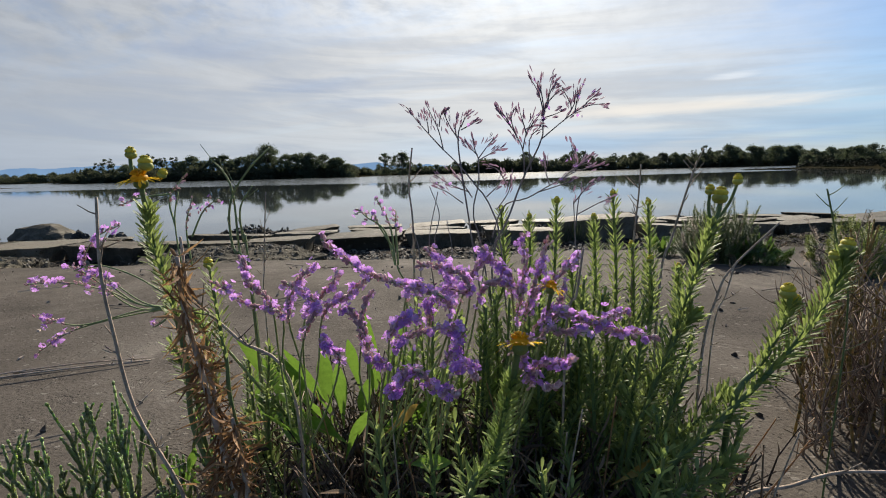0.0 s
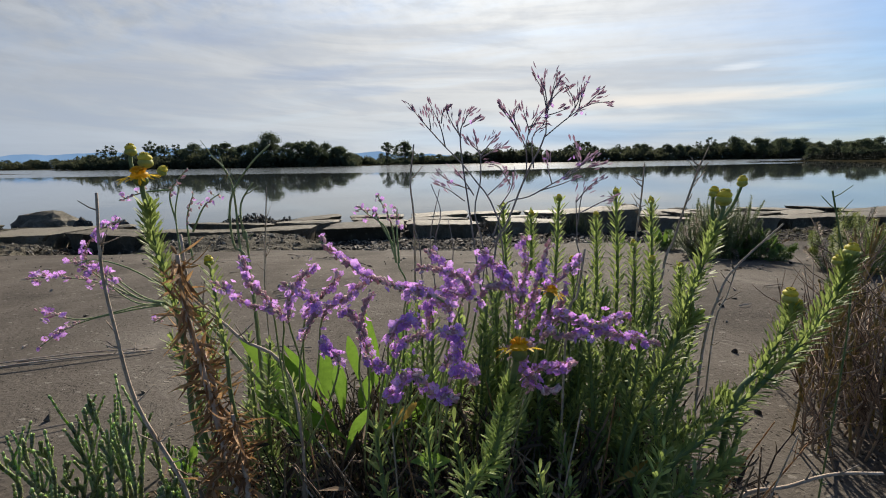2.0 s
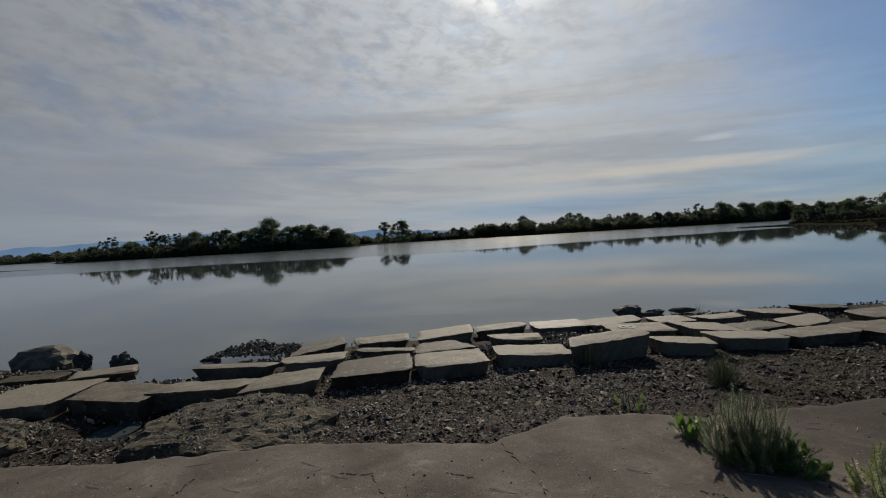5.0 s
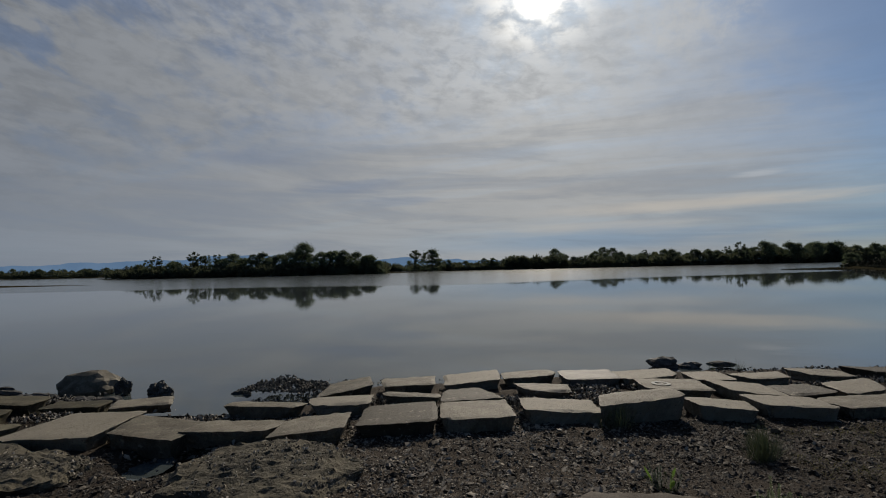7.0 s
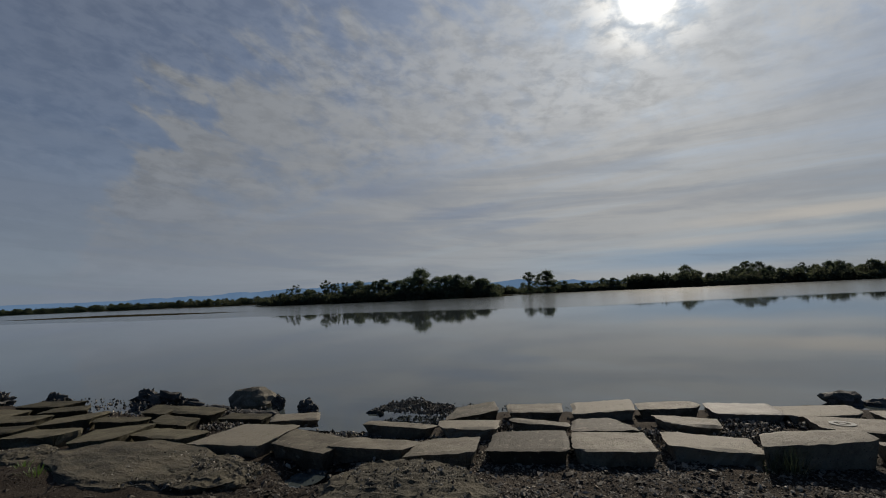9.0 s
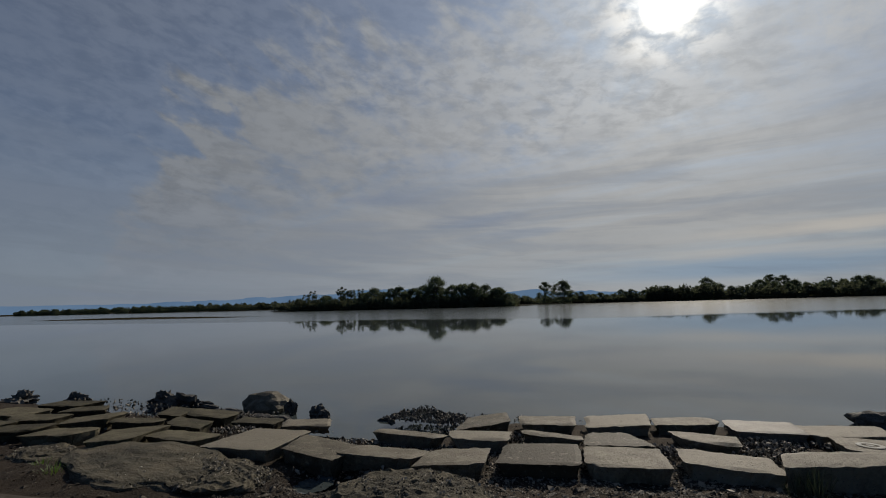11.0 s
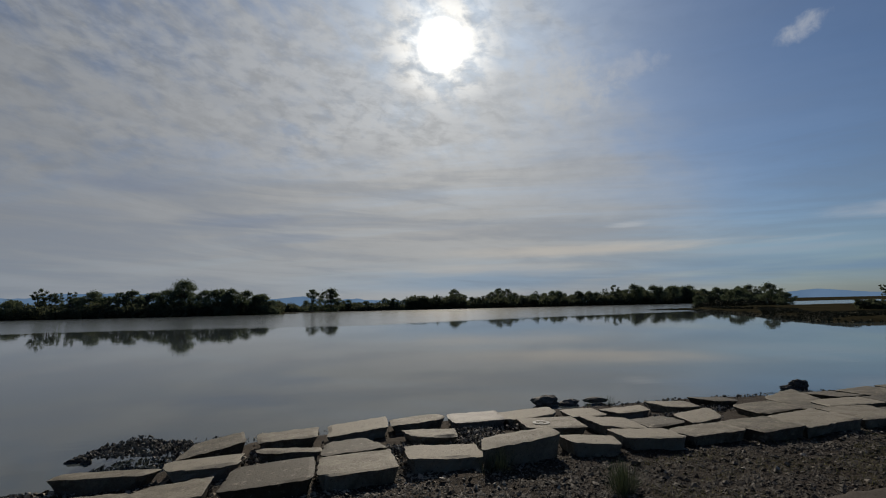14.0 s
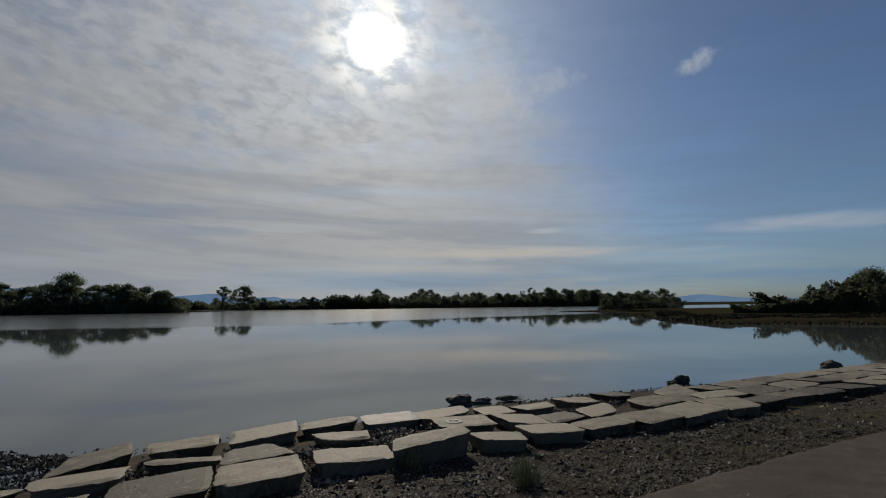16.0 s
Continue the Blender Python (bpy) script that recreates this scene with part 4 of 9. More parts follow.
def scatter_rubble():
    """Broken stone and shells filling the joints between the blocks."""
    rng = random.Random(8)
    s = Soup()
    for _ in range(6500):
        x = rng.uniform(-9.5, 11)
        y = rng.uniform(4.3, 7.8) if x > -2.6 else rng.uniform(3.8, 6.6)
        if -5.3 < x < -2.6 and y > 5.5:
            continue
        size = 0.010 + 0.035 * rng.random() ** 2.5
        s.stone(x, y, top_plane(y) - 0.12 - 0.12 * rng.random() ** 0.7 + 0.03 * wob(x, y, 3), size, rng)
    for cx, cy, rx, ry, n, deep in ((-0.86, 5.60, 0.42, 0.20, 420, 0.07), (-0.9, 6.25, 0.45, 0.22, 200, 0.10), (1.45, 6.55, 0.55, 0.42, 700, 0.05), (0.62, 5.98, 0.40, 0.26, 420, 0.08),
                                    (1.55, 6.10, 0.45, 0.24, 320, 0.07), (0.38, 6.02, 0.20, 0.24, 140, 0.07), (4.9, 6.98, 0.6, 0.24, 380, 0.07), (5.75, 7.35, 0.6, 0.25, 340, 0.06), (-3.15, 5.15, 0.5, 0.2, 380, 0.10),
                                    (-5.0, 5.05, 0.5, 0.22, 420, 0.06), (-1.55, 6.05, 0.45, 0.2, 220, 0.10), (2.1, 6.9, 0.5, 0.14, 160, 0.08)):
        for _ in range(n):
            a, q = rng.uniform(0, 6.283), math.sqrt(rng.random())
            x, y = cx + rx * q * math.cos(a), cy + ry * q * math.sin(a)
            s.stone(x, y, top_plane(y) - deep - 0.05 * rng.random() - 0.04 * q * q, 0.008 + 0.028 * rng.random() ** 2.5, rng)
    for p in CRUST:
        s.stone(p.x, p.y, p.z, 0.005 + 0.015 * rng.random() ** 2, rng)
    tagged(s.make("rubble", CHIPSTONE), "broken stones and shells in the joints", "rubble", kind="stuff")
    w = Soup()
    for cx, cy, rx, ry, n, h in ((-2.95, 7.0, 0.7, 0.38, 1700, 0.22), (-2.4, 6.75, 0.4, 0.3, 300, 0.14), (-6.0, 6.0, 0.8, 0.3, 170, 0.10), (-9.5, 6.2, 1.6, 0.4, 110, 0.06),
                                 (1.2, 7.85, 1.6, 0.12, 160, 0.05), (5.4, 8.2, 1.6, 0.3, 420, 0.12), (8.2, 8.5, 2.2, 0.2, 320, 0.08), (13, 8.6, 2.5, 0.3, 300, 0.1)):
        for _ in range(n):
            a, r = rng.uniform(0, 6.283), math.sqrt(rng.random())
            x, y = cx + rx * r * math.cos(a), cy + ry * r * math.sin(a)
            z = max(WATER_Z, top_plane(y) - 0.14) + h * (1 - r * r) * rng.random() * (0.6 + 0.8 * wob(x, y, 4))
            w.stone(x, y, z, 0.010 + 0.026 * rng.random() ** 2, rng)
    tagged(w.make("dark_rubble", SEAWEED), "heaps of dark wet rubble and dry weed", "rubble", kind="stuff")


def scatter_dry_grass():
    """Short withered grass in patches on the bank."""
    rng = random.Random(15)
    s = Soup()
    made = 0
    while made < 9000:
        x = rng.uniform(2.6, 9.5)
        y = rng.uniform(slab_edge(x) + 0.05, 6.0)
        if y > curve_at([(2, 4.75), (4, 5.1), (6, 5.55), (9.5, 6.0)], x) or noise.noise((x * 1.1, y * 1.9, 6)) + rng.uniform(-0.15, 0.15) < 0.05:
            continue
        a = rng.uniform(0, 6.283)
        way = Vector((math.cos(a) * 1.1, math.sin(a) * 1.1, rng.uniform(0.3, 1.2)))
        s.leaf(Vector((x, y, ground_height(x, y) - 0.004)), way, Vector((-math.sin(a), math.cos(a), 0)), rng.uniform(0.025, 0.075), 0.0035, rng.uniform(-0.2, 0.3), 2, 0.4)
        made += 1
    tagged(s.make("dry_grass", STRAW), "low withered olive grass on the gravel", "grass", kind="stuff")


scatter_gravel()
scatter_rubble()
scatter_dry_grass()


def slab_litter():
    """Twigs and crumbs lying on the concrete."""
    rng = random.Random(12)
    s, c = Soup(), Soup()
    for _ in range(620):
        x, y = rng.uniform(-3, 4), rng.uniform(0.75, 2.9)
        if y > slab_edge(x) - 0.1:
            continue
        z = slab_top(x, y)
        if rng.random() < 0.16:
            a, l = rng.uniform(-0.6, 0.6), rng.uniform(0.03, 0.16)
            s.tube([(x, y, z + 0.004), (x + l * 0.5 * math.cos(a), y + l * 0.5 * math.sin(a), z + 0.007), (x + l * math.cos(a), y + l * math.sin(a) + 0.01, z + 0.004)], 0.0018, 0.001, 4)
        else:
            (s if rng.random() < 0.45 else c).stone(x, y, z + 0.002, 0.002 + 0.009 * rng.random() ** 2, rng)
    tagged(s.make("litter", TWIG), "dry twigs and pale crumbs lying on the concrete", "litter", kind="stuff")
    tagged(c.make("litter", SEAWEED), "dark crumbs of soil lying on the concrete", "litter", kind="stuff")


slab_litter()


def lichen_mark(stone, x, y, r):
    """A pale ring with a dot in it, grown on the stone's top."""
    rng = random.Random(6)
    v, f = [], []
    inv = stone.matrix_world.inverted()
    top = 0.0115
    n = 40
    for k in range(n):
        a = 2 * math.pi * k / n
        for q, z in ((0.30, 0.0), (0.36, 0.002), (0.58, 0.0), (0.64, 0.001), (0.98, 0.002), (1.06, 0.0)):
            g = r * (q + 0.05 * noise.noise((math.cos(a) * 2, math.sin(a) * 2, q * 3)) + rng.uniform(-0.02, 0.02))
            p = inv @ Vector((x + g * math.cos(a), y + 1.1 * g * math.sin(a), 0))
            v.append((p.x, p.y, top + z))
    for k in range(n):
        j = (k + 1) % n
        for c in (3, 4):
            f.append((k * 6 + c, j * 6 + c, j * 6 + c + 1, k * 6 + c + 1))
    o = len(v)
    p = inv @ Vector((x, y, 0))
    v.append((p.x, p.y, top + 0.002))
    for k in range(n):
        f.append((o, k * 6, ((k + 1) % n) * 6))
    me = mesh_object("lichen_mark", v, f, LICHEN, stone)
    tagged(me, "round white lichen ring")


lichen_mark(marked, 2.50, 6.47, 0.115)

# ---------------------------------------------------------------- far shore: trees, scrub, hills
def make_tree(name, height, crown_w, seed, blobs, base_frac, leaf, count, label, lanky=False):
    """Trunk, limbs and a crown of many loose clumps of leaves; built at the origin."""
    rng = random.Random(seed)
    root = new(name)
    t = Soup()
    bend = [Vector((rng.uniform(-0.06, 0.06) * height * f, rng.uniform(-0.04, 0.04) * height * f, height * 0.86 * f)) for f in (0, 0.25, 0.5, 0.75, 1.0)]
    bend[0].z = -0.6
    t.tube(bend, height * 0.022, height * 0.005, 6)
    centres = []
    for k in range(blobs * 2):
        # fuller towards the middle of the crown, thinner and more broken at its top
        f = base_frac + (1 - base_frac) * rng.random() ** 0.9
        g = (f - base_frac) / (1 - base_frac)
        a = rng.uniform(0, 6.283)
        full = math.sqrt(max(0.06, 1 - (1.9 * g - 0.85) ** 2)) if not lanky else 0.35 + 0.65 * g * (1.25 - g) * 2.4
        lobe = 1 + 0.45 * noise.noise((math.cos(a) * 1.3 + seed, math.sin(a) * 1.3, f * 2.6))
        reach = crown_w * 0.46 * full * lobe * math.sqrt(rng.uniform(0.08, 1.0))
        c = Vector((reach * math.cos(a), reach * math.sin(a), height * f * 0.95 + 0.05 * height * noise.noise((math.cos(a) * 2, math.sin(a) * 2, seed))))
        if k % 2 == 0:
            start = bend[0].lerp(bend[4], min(0.95, max(0.15, f - 0.25)))
            start.z = max(0.12 * height, c.z - 0.28 * height)
            mid = start.lerp(c, 0.55) + Vector((0, 0, 0.03 * height))
            t.tube([start, mid, c], height * 0.008, height * 0.002, 4)
        centres.append((c, crown_w * rng.uniform(0.055, 0.125) * (0.8 if lanky else 1.0)))
    tagged(t.make("trunk", BARK, root))
    s = Soup()
    for c, r in centres:
        for _ in range(count // len(centres)):
            d = Vector((rng.gauss(0, 1), rng.gauss(0, 1), rng.gauss(0, 0.8)))
            d = d * (r * 0.58) * (1 + 0.4 * noise.noise(d * 2 + c))
            s.tri(c + d, leaf * rng.uniform(0.5, 1.2), rng)
    s.make("crown", FAR_LEAF, root)
    return tagged(root, label, "tree", "trees on the far shore")


def put(src, x, y, size, turn):
    z = max(ground_height(x, y), WATER_Z) - 0.1
    return copy_thing(src, pose(x, y, z, 0, 0, turn) @ Matrix.Diagonal((size, size, size * 1.0, 1)))


TALL = make_tree("tree", 11.2, 11.0, 21, 30, 0.36, 0.27, 6800, "tall dark tree with a spreading ragged crown")
TALL.matrix_world = pose(-64, 157, -0.3)
ROUND = make_tree("tree", 8.4, 8.6, 22, 32, 0.04, 0.27, 6400, "round-crowned dark green tree on the far shore")
ROUND.matrix_world = pose(-49, 158, -0.3)
LANKY = make_tree("tree", 8.5, 4.6, 23, 14, 0.22, 0.22, 2600, "thin tree with an open feathery crown", True)
LANKY.matrix_world = pose(-98, 158, -0.3)
LOW = make_tree("tree", 6.4, 8.2, 24, 30, 0.02, 0.27, 6000, "low bushy tree on the far shore")
LOW.matrix_world = pose(-40, 158, -0.3)
DENSE = make_tree("tree", 9.6, 7.6, 25, 36, 0.02, 0.27, 7200, "dense upright tree on the far shore")
DENSE.matrix_world = pose(-21.8, 206, -0.2) @ Matrix.Diagonal((1.45, 1.45, 1.04, 1))
OPEN = make_tree("tree", 9.8, 7.2, 26, 28, 0.04, 0.25, 4800, "tree with a light-filled crown on the far shore")
OPEN.matrix_world = pose(-30.0, 206, -0.2) @ Matrix.Diagonal((1.25, 1.25, 1.02, 1))


def plant_far_shore():
    rng = random.Random(77)
    # the island
    for x, kind, size in ((-70, ROUND, 1.0), (-58, ROUND, 0.98), (-74.5, LOW, 1.15), (-54, LOW, 1.3), (-45, ROUND, 0.95), (-41, LOW, 1.05), (-36, LOW, 0.75), (-81, DENSE, 0.82), (-86, LANKY, 0.8),
                          (-92, ROUND, 0.95), (-104, LANKY, 0.95), (-110, LANKY, 1.12), (-122, LANKY, 1.0), (-127, LANKY, 0.85), (-117, LOW, 0.9), (-98, LOW, 0.95), (-133, LOW, 0.8), (-88, LOW, 0.95), (-106, OPEN, 0.75), (-95, OPEN, 0.8), (-114, LOW, 0.85), (-84, OPEN, 0.8), (-79, LOW, 0.9), (-66, LOW, 1.2), (-50, LOW, 1.1)):
        put(kind, x + rng.uniform(-0.8, 0.8), 158 + rng.uniform(-2, 5), size, rng.uniform(0, 360))
    # the long shore behind
    x = -640.0
    while x < 215:
        x += rng.uniform(1.9, 3.4)
        line = curve_at([(-900, 300), (-260, 262), (-110, 250), (-40, 226), (-10, 203), (40, 203), (110, 214), (170, 226), (400, 200)], x)
        if -33 < x < -18:
            continue
        size = curve_at([(-640, 0.8), (-330, 0.75), (-120, 0.6), (-45, 0.55), (-10, 0.6), (15, 0.72), (60, 0.85), (120, 0.98), (170, 1.2), (215, 1.1)], x)
        kind = rng.choice([LOW, LOW, LOW, ROUND, ROUND, ROUND, DENSE, LANKY])
        put(kind, x, line + rng.uniform(6, 16), size * rng.uniform(0.72, 1.02) * (0.82 if kind in (DENSE,) else 1.0), rng.uniform(0, 360))
    for x, kind, size in ((38, ROUND, 1.05), (61, OPEN, 0.95), (66, OPEN, 0.9), (126, LANKY, 1.25), (137, ROUND, 1.25), (152, TALL, 0.82), (160, TALL, 0.86), (148, ROUND, 1.2)):
        put(kind, x, 224, size, rng.uniform(0, 360))
    # umbrella-headed trees on the spit
    for x, y, kind, size in ((92, 104, LOW, 0.72), (104, 106, ROUND, 0.72), (98, 108, LOW, 0.6), (86, 110, LOW, 0.5), (101, 99, LOW, 0.55),
                             (84, 46, LOW, 0.6), (84, 41, LOW, 0.75), (80, 37, ROUND, 0.72), (78, 34, ROUND, 0.85), (82, 33, TALL, 0.85), (71, 37.5, TALL, 0.5), (74, 39, ROUND, 0.7), (74, 31, ROUND, 1.0), (70, 27, LOW, 1.1), (76, 24, ROUND, 1.1), (72, 20, LOW, 1.1), (66, 23, LOW, 0.8)):
        put(kind, x, y, size, rng.uniform(0, 360))


plant_far_shore()


def scrub(name, spots, count, tall, leaf, seed, label, mat=None):
    """A belt of bushes as one mass of loose leaves."""
    rng = random.Random(seed)
    s = Soup()
    for _ in range(count):
        (x0, y0), (x1, y1), depth = rng.choice(spots)
        f = rng.random()
        x, y = lerp(x0, x1, f), lerp(y0, y1, f) + rng.random() * depth
        top = tall * (0.55 + 0.5 * noise.noise((x * 0.22, y * 0.22, seed)) + 0.25 * noise.noise((x * 0.9, y * 0.9, seed)))
        z = max(ground_height(x, y), WATER_Z)
        s.tri((x, y, z + max(0.05, top) * rng.random() ** 0.7), leaf * rng.uniform(0.6, 1.4), rng)
    tagged(s.make(name, mat or SCRUB), label, "bushes", kind="stuff")


scrub("island_scrub", [((-152, 168), (-120, 154), 10), ((-130, 156), (-90, 150), 9), ((-100, 150), (-60, 150), 9), ((-70, 150), (-34, 160), 9)], 26000, 5.2, 0.48, 3, "dense dark bushes along the island shore")
scrub("far_scrub", [((-640, 318), (-330, 276), 8), ((-330, 272), (-110, 251), 8), ((-110, 251), (-45, 231), 8)], 38000, 6.4, 0.55, 5, "dense dark bushes along the far shore")
scrub("low_far_scrub", [((-45, 231), (-10, 206), 8), ((-10, 206), (16, 205), 8)], 9000, 4.0, 0.45, 6, "low dark bushes along the far shore")
scrub("tall_far_scrub", [((12, 205), (40, 205), 8), ((40, 205), (110, 216), 8), ((110, 216), (170, 228), 8), ((170, 228), (230, 222), 8)], 30000, 7.0, 0.55, 8, "dense dark bushes along the far shore")
scrub("spit_scrub", [((72, 88), (96, 98), 7), ((90, 98), (100, 100), 6)], 7000, 2.0, 0.26, 7, "low bushes and reeds on the spit", MARSH)
for belt, count, tall, seed in (((61, 47), (66, 42), 3), 4000, 2.2, 9), (((64, 44), (70, 38), 5), 9000, 3.8, 10), (((67, 39), (74, 30), 6), 12000, 5.6, 12), (((67, 29), (77, 12), 8), 16000, 6.5, 13):
    scrub("side_scrub", [belt], count, tall, 0.26, seed, "green bushes behind the low side shore")
scrub("shore_grass", [((38, 32), (50, 34), 6), ((46, 30), (62, 26), 8), ((44, 40), (60, 58), 6), ((56, 60), (70, 84), 5)], 34000, 0.36, 0.10, 11, "brown marsh grass on the low side shore", MARSH)


def shore_rocks():
    """Dark broken rock along the waterline of the side shore."""
    rng = random.Random(15)
    s = Soup()
    made = 0
    while made < 2200:
        x, y = rng.uniform(33, 74), rng.uniform(22, 92)
        z = land(x, y) - WATER_Z
        if not -0.12 < z < 0.16:
            continue
        s.stone(x, y, WATER_Z + max(0.0, z) + 0.03, rng.uniform(0.05, 0.17), rng)
        made += 1
    tagged(s.make("shore_rocks", MARSH), "dark broken rocks along the low side shore", "rocks", kind="stuff")


shore_rocks()


def hills():
    """Blue hills on the horizon; haze and daylight are put into an emitted colour."""
    m = bpy.data.materials.new("blue_hill_painted_haze")
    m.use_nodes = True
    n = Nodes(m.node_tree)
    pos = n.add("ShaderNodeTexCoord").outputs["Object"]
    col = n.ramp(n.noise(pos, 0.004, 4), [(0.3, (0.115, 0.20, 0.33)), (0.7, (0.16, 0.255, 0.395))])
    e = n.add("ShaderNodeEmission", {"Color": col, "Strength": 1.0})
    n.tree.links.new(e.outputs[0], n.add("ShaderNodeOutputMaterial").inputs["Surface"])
    verts, faces = [], []
    r = 4000.0
    k = 520
    for i in range(k + 1):
        az = lerp(-78, 78, i / k)
        a = radians(az)
        h = curve_at([(-78, 60), (-55, 62), (-46, 85), (-36, 118), (-30, 150), (-24, 140), (-16, 75), (-12, 95), (-9, 105), (-6, 60), (-3, 80), (0, 60), (6, 40), (30, 30), (43, 26), (46, 48), (48.7, 66), (51, 40), (54, 26), (78, 30)], az)
        h *= 1 + 0.16 * noise.noise((az * 0.35, 0, 0)) + 0.07 * noise.noise((az * 1.3, 3, 0))
        verts += [(r * math.sin(a), r * math.cos(a), -3), (r * math.sin(a), r * math.cos(a), h * 0.9)]
        if i < k:
            faces.append((2 * i, 2 * i + 2, 2 * i + 3, 2 * i + 1))
    tagged(mesh_object("backdrop", verts, faces, m), "blue hills on the horizon, haze put into their emitted colour", "hills", kind="structure")


hills()

# ---------------------------------------------------------------- plants in the foreground
def spine(ctrl, n):
    """A smooth line through the control points."""
    p = [Vector(c) for c in ctrl]
    if len(p) == 2:
        p = [p[0], p[0].lerp(p[1], 0.5) + Vector((0.003, 0, 0.002)), p[1]]
    p = [p[0] * 2 - p[1]] + p + [p[-1] * 2 - p[-2]]
    out = []
    spans = len(p) - 3
    for i in range(n + 1):
        f = i / n * spans
        k = min(spans - 1, int(f))
        t = f - k
        a, b, c, d = p[k:k + 4]
        out.append(0.5 * ((2 * b) + (c - a) * t + (2 * a - 5 * b + 4 * c - d) * t * t + (3 * b - a - 3 * c + d) * t ** 3))
    return out


def plant(name, x, y, label, category="plant", group=""):
    root = new(name)
    root.matrix_world = Matrix.Identity(4)
    root.location = (x, y, surface(x, y))
    if name == "golden_samphire":
        root["most"] = 300
    return tagged(root, label, category, group)


def hang(soup, name, mat, parent, label="", smooth=True):
    """Links a soup that is given in world places under a plant or one of its stems."""
    base = parent.parent.location if parent.parent else parent.location
    soup.v = [(v[0] - base.x, v[1] - base.y, v[2] - base.z) for v in soup.v]
    return tagged(soup.make(name, mat, parent, smooth), label)


def blob(s, c, r, squash=1.0, n=8, m=5, axis=None):
    """A small rounded head."""
    axis = (axis or Vector((0, 0, 1))).normalized()
    side = axis.cross(Vector((0.3, 0.9, 0.1))).normalized()
    oth = axis.cross(side)
    o = len(s.v)
    for i in range(m + 1):
        a = math.pi * i / m
        for k in range(n):
            b = 2 * math.pi * k / n
            s.v.append(tuple(c + axis * (-math.cos(a) * r * squash) + (side * math.cos(b) + oth * math.sin(b)) * (math.sin(a) * r + 1e-5)))
    for i in range(m):
        for k in range(n):
            j = (k + 1) % n
            s.f.append((o + i * n + k, o + i * n + j, o + (i + 1) * n + j, o + (i + 1) * n + k))


def flower_bud(stem, c, size, way):
    g, y = Soup(), Soup()
    way = way.normalized()
    blob(g, c - way * size * 0.10, size * 0.45, 0.78, 12, 8, way)
    hang(g, "bud_cup", BUDCUP, stem, "yellow-green bud cup")
    rng = random.Random(int(c.x * 9000) + 5)
    blob(y, c + way * size * 0.22, size * 0.42, 0.62, 12, 6, way)
    for _ in range(40):
        d = Vector((rng.gauss(0, 1), rng.gauss(0, 1), rng.gauss(0, 1))).normalized()
        d = (d + way * 1.5).normalized()
        blob(y, c + way * size * 0.19 + d * size * 0.37, size * 0.045, 1.3, 5, 3, d)
    hang(y, "bud_top", BUD, stem, "yellow bud top")


def daisy(stem, c, size, way, droop=0.1):
    """An open yellow flower head: cup, domed disc and a ring of narrow rays."""
    way = way.normalized()
    side = way.cross(Vector((0.2, 0.3, 0.9))).normalized()
    oth = way.cross(side)
    g, y, d = Soup(), Soup(), Soup()
    blob(g, c - way * size * 0.13, size * 0.16, 0.8, 9, 5, way)
    rng = random.Random(int(c.x * 8000) + 7)
    for k in range(20):
        a = 2 * math.pi * k / 20 + rng.uniform(-0.1, 0.1)
        out = side * math.cos(a) + oth * math.sin(a)
        y.leaf(c + out * size * 0.14, out - way * (droop + rng.uniform(-0.15, 0.35)), out.cross(way), size * rng.uniform(0.30, 0.42), size * 0.075, -0.12, 4, 0.7)
    blob(d, c, size * 0.19, 0.5, 10, 5, way)
    for _ in range(40):
        v = Vector((rng.gauss(0, 1), rng.gauss(0, 1), rng.gauss(0, 1))).normalized()
        v = (v + way * 1.2).normalized()
        blob(d, c + v * size * 0.17, size * 0.03, 1.6, 5, 3, v)
    hang(g, "flower_cup", SAMPHIRE, stem, "green flower cup")
    hang(y, "ray_petals", YELLOW, stem, "bright yellow ray petals")
    hang(d, "flower_disc", YELLOW, stem, "orange-yellow flower disc")


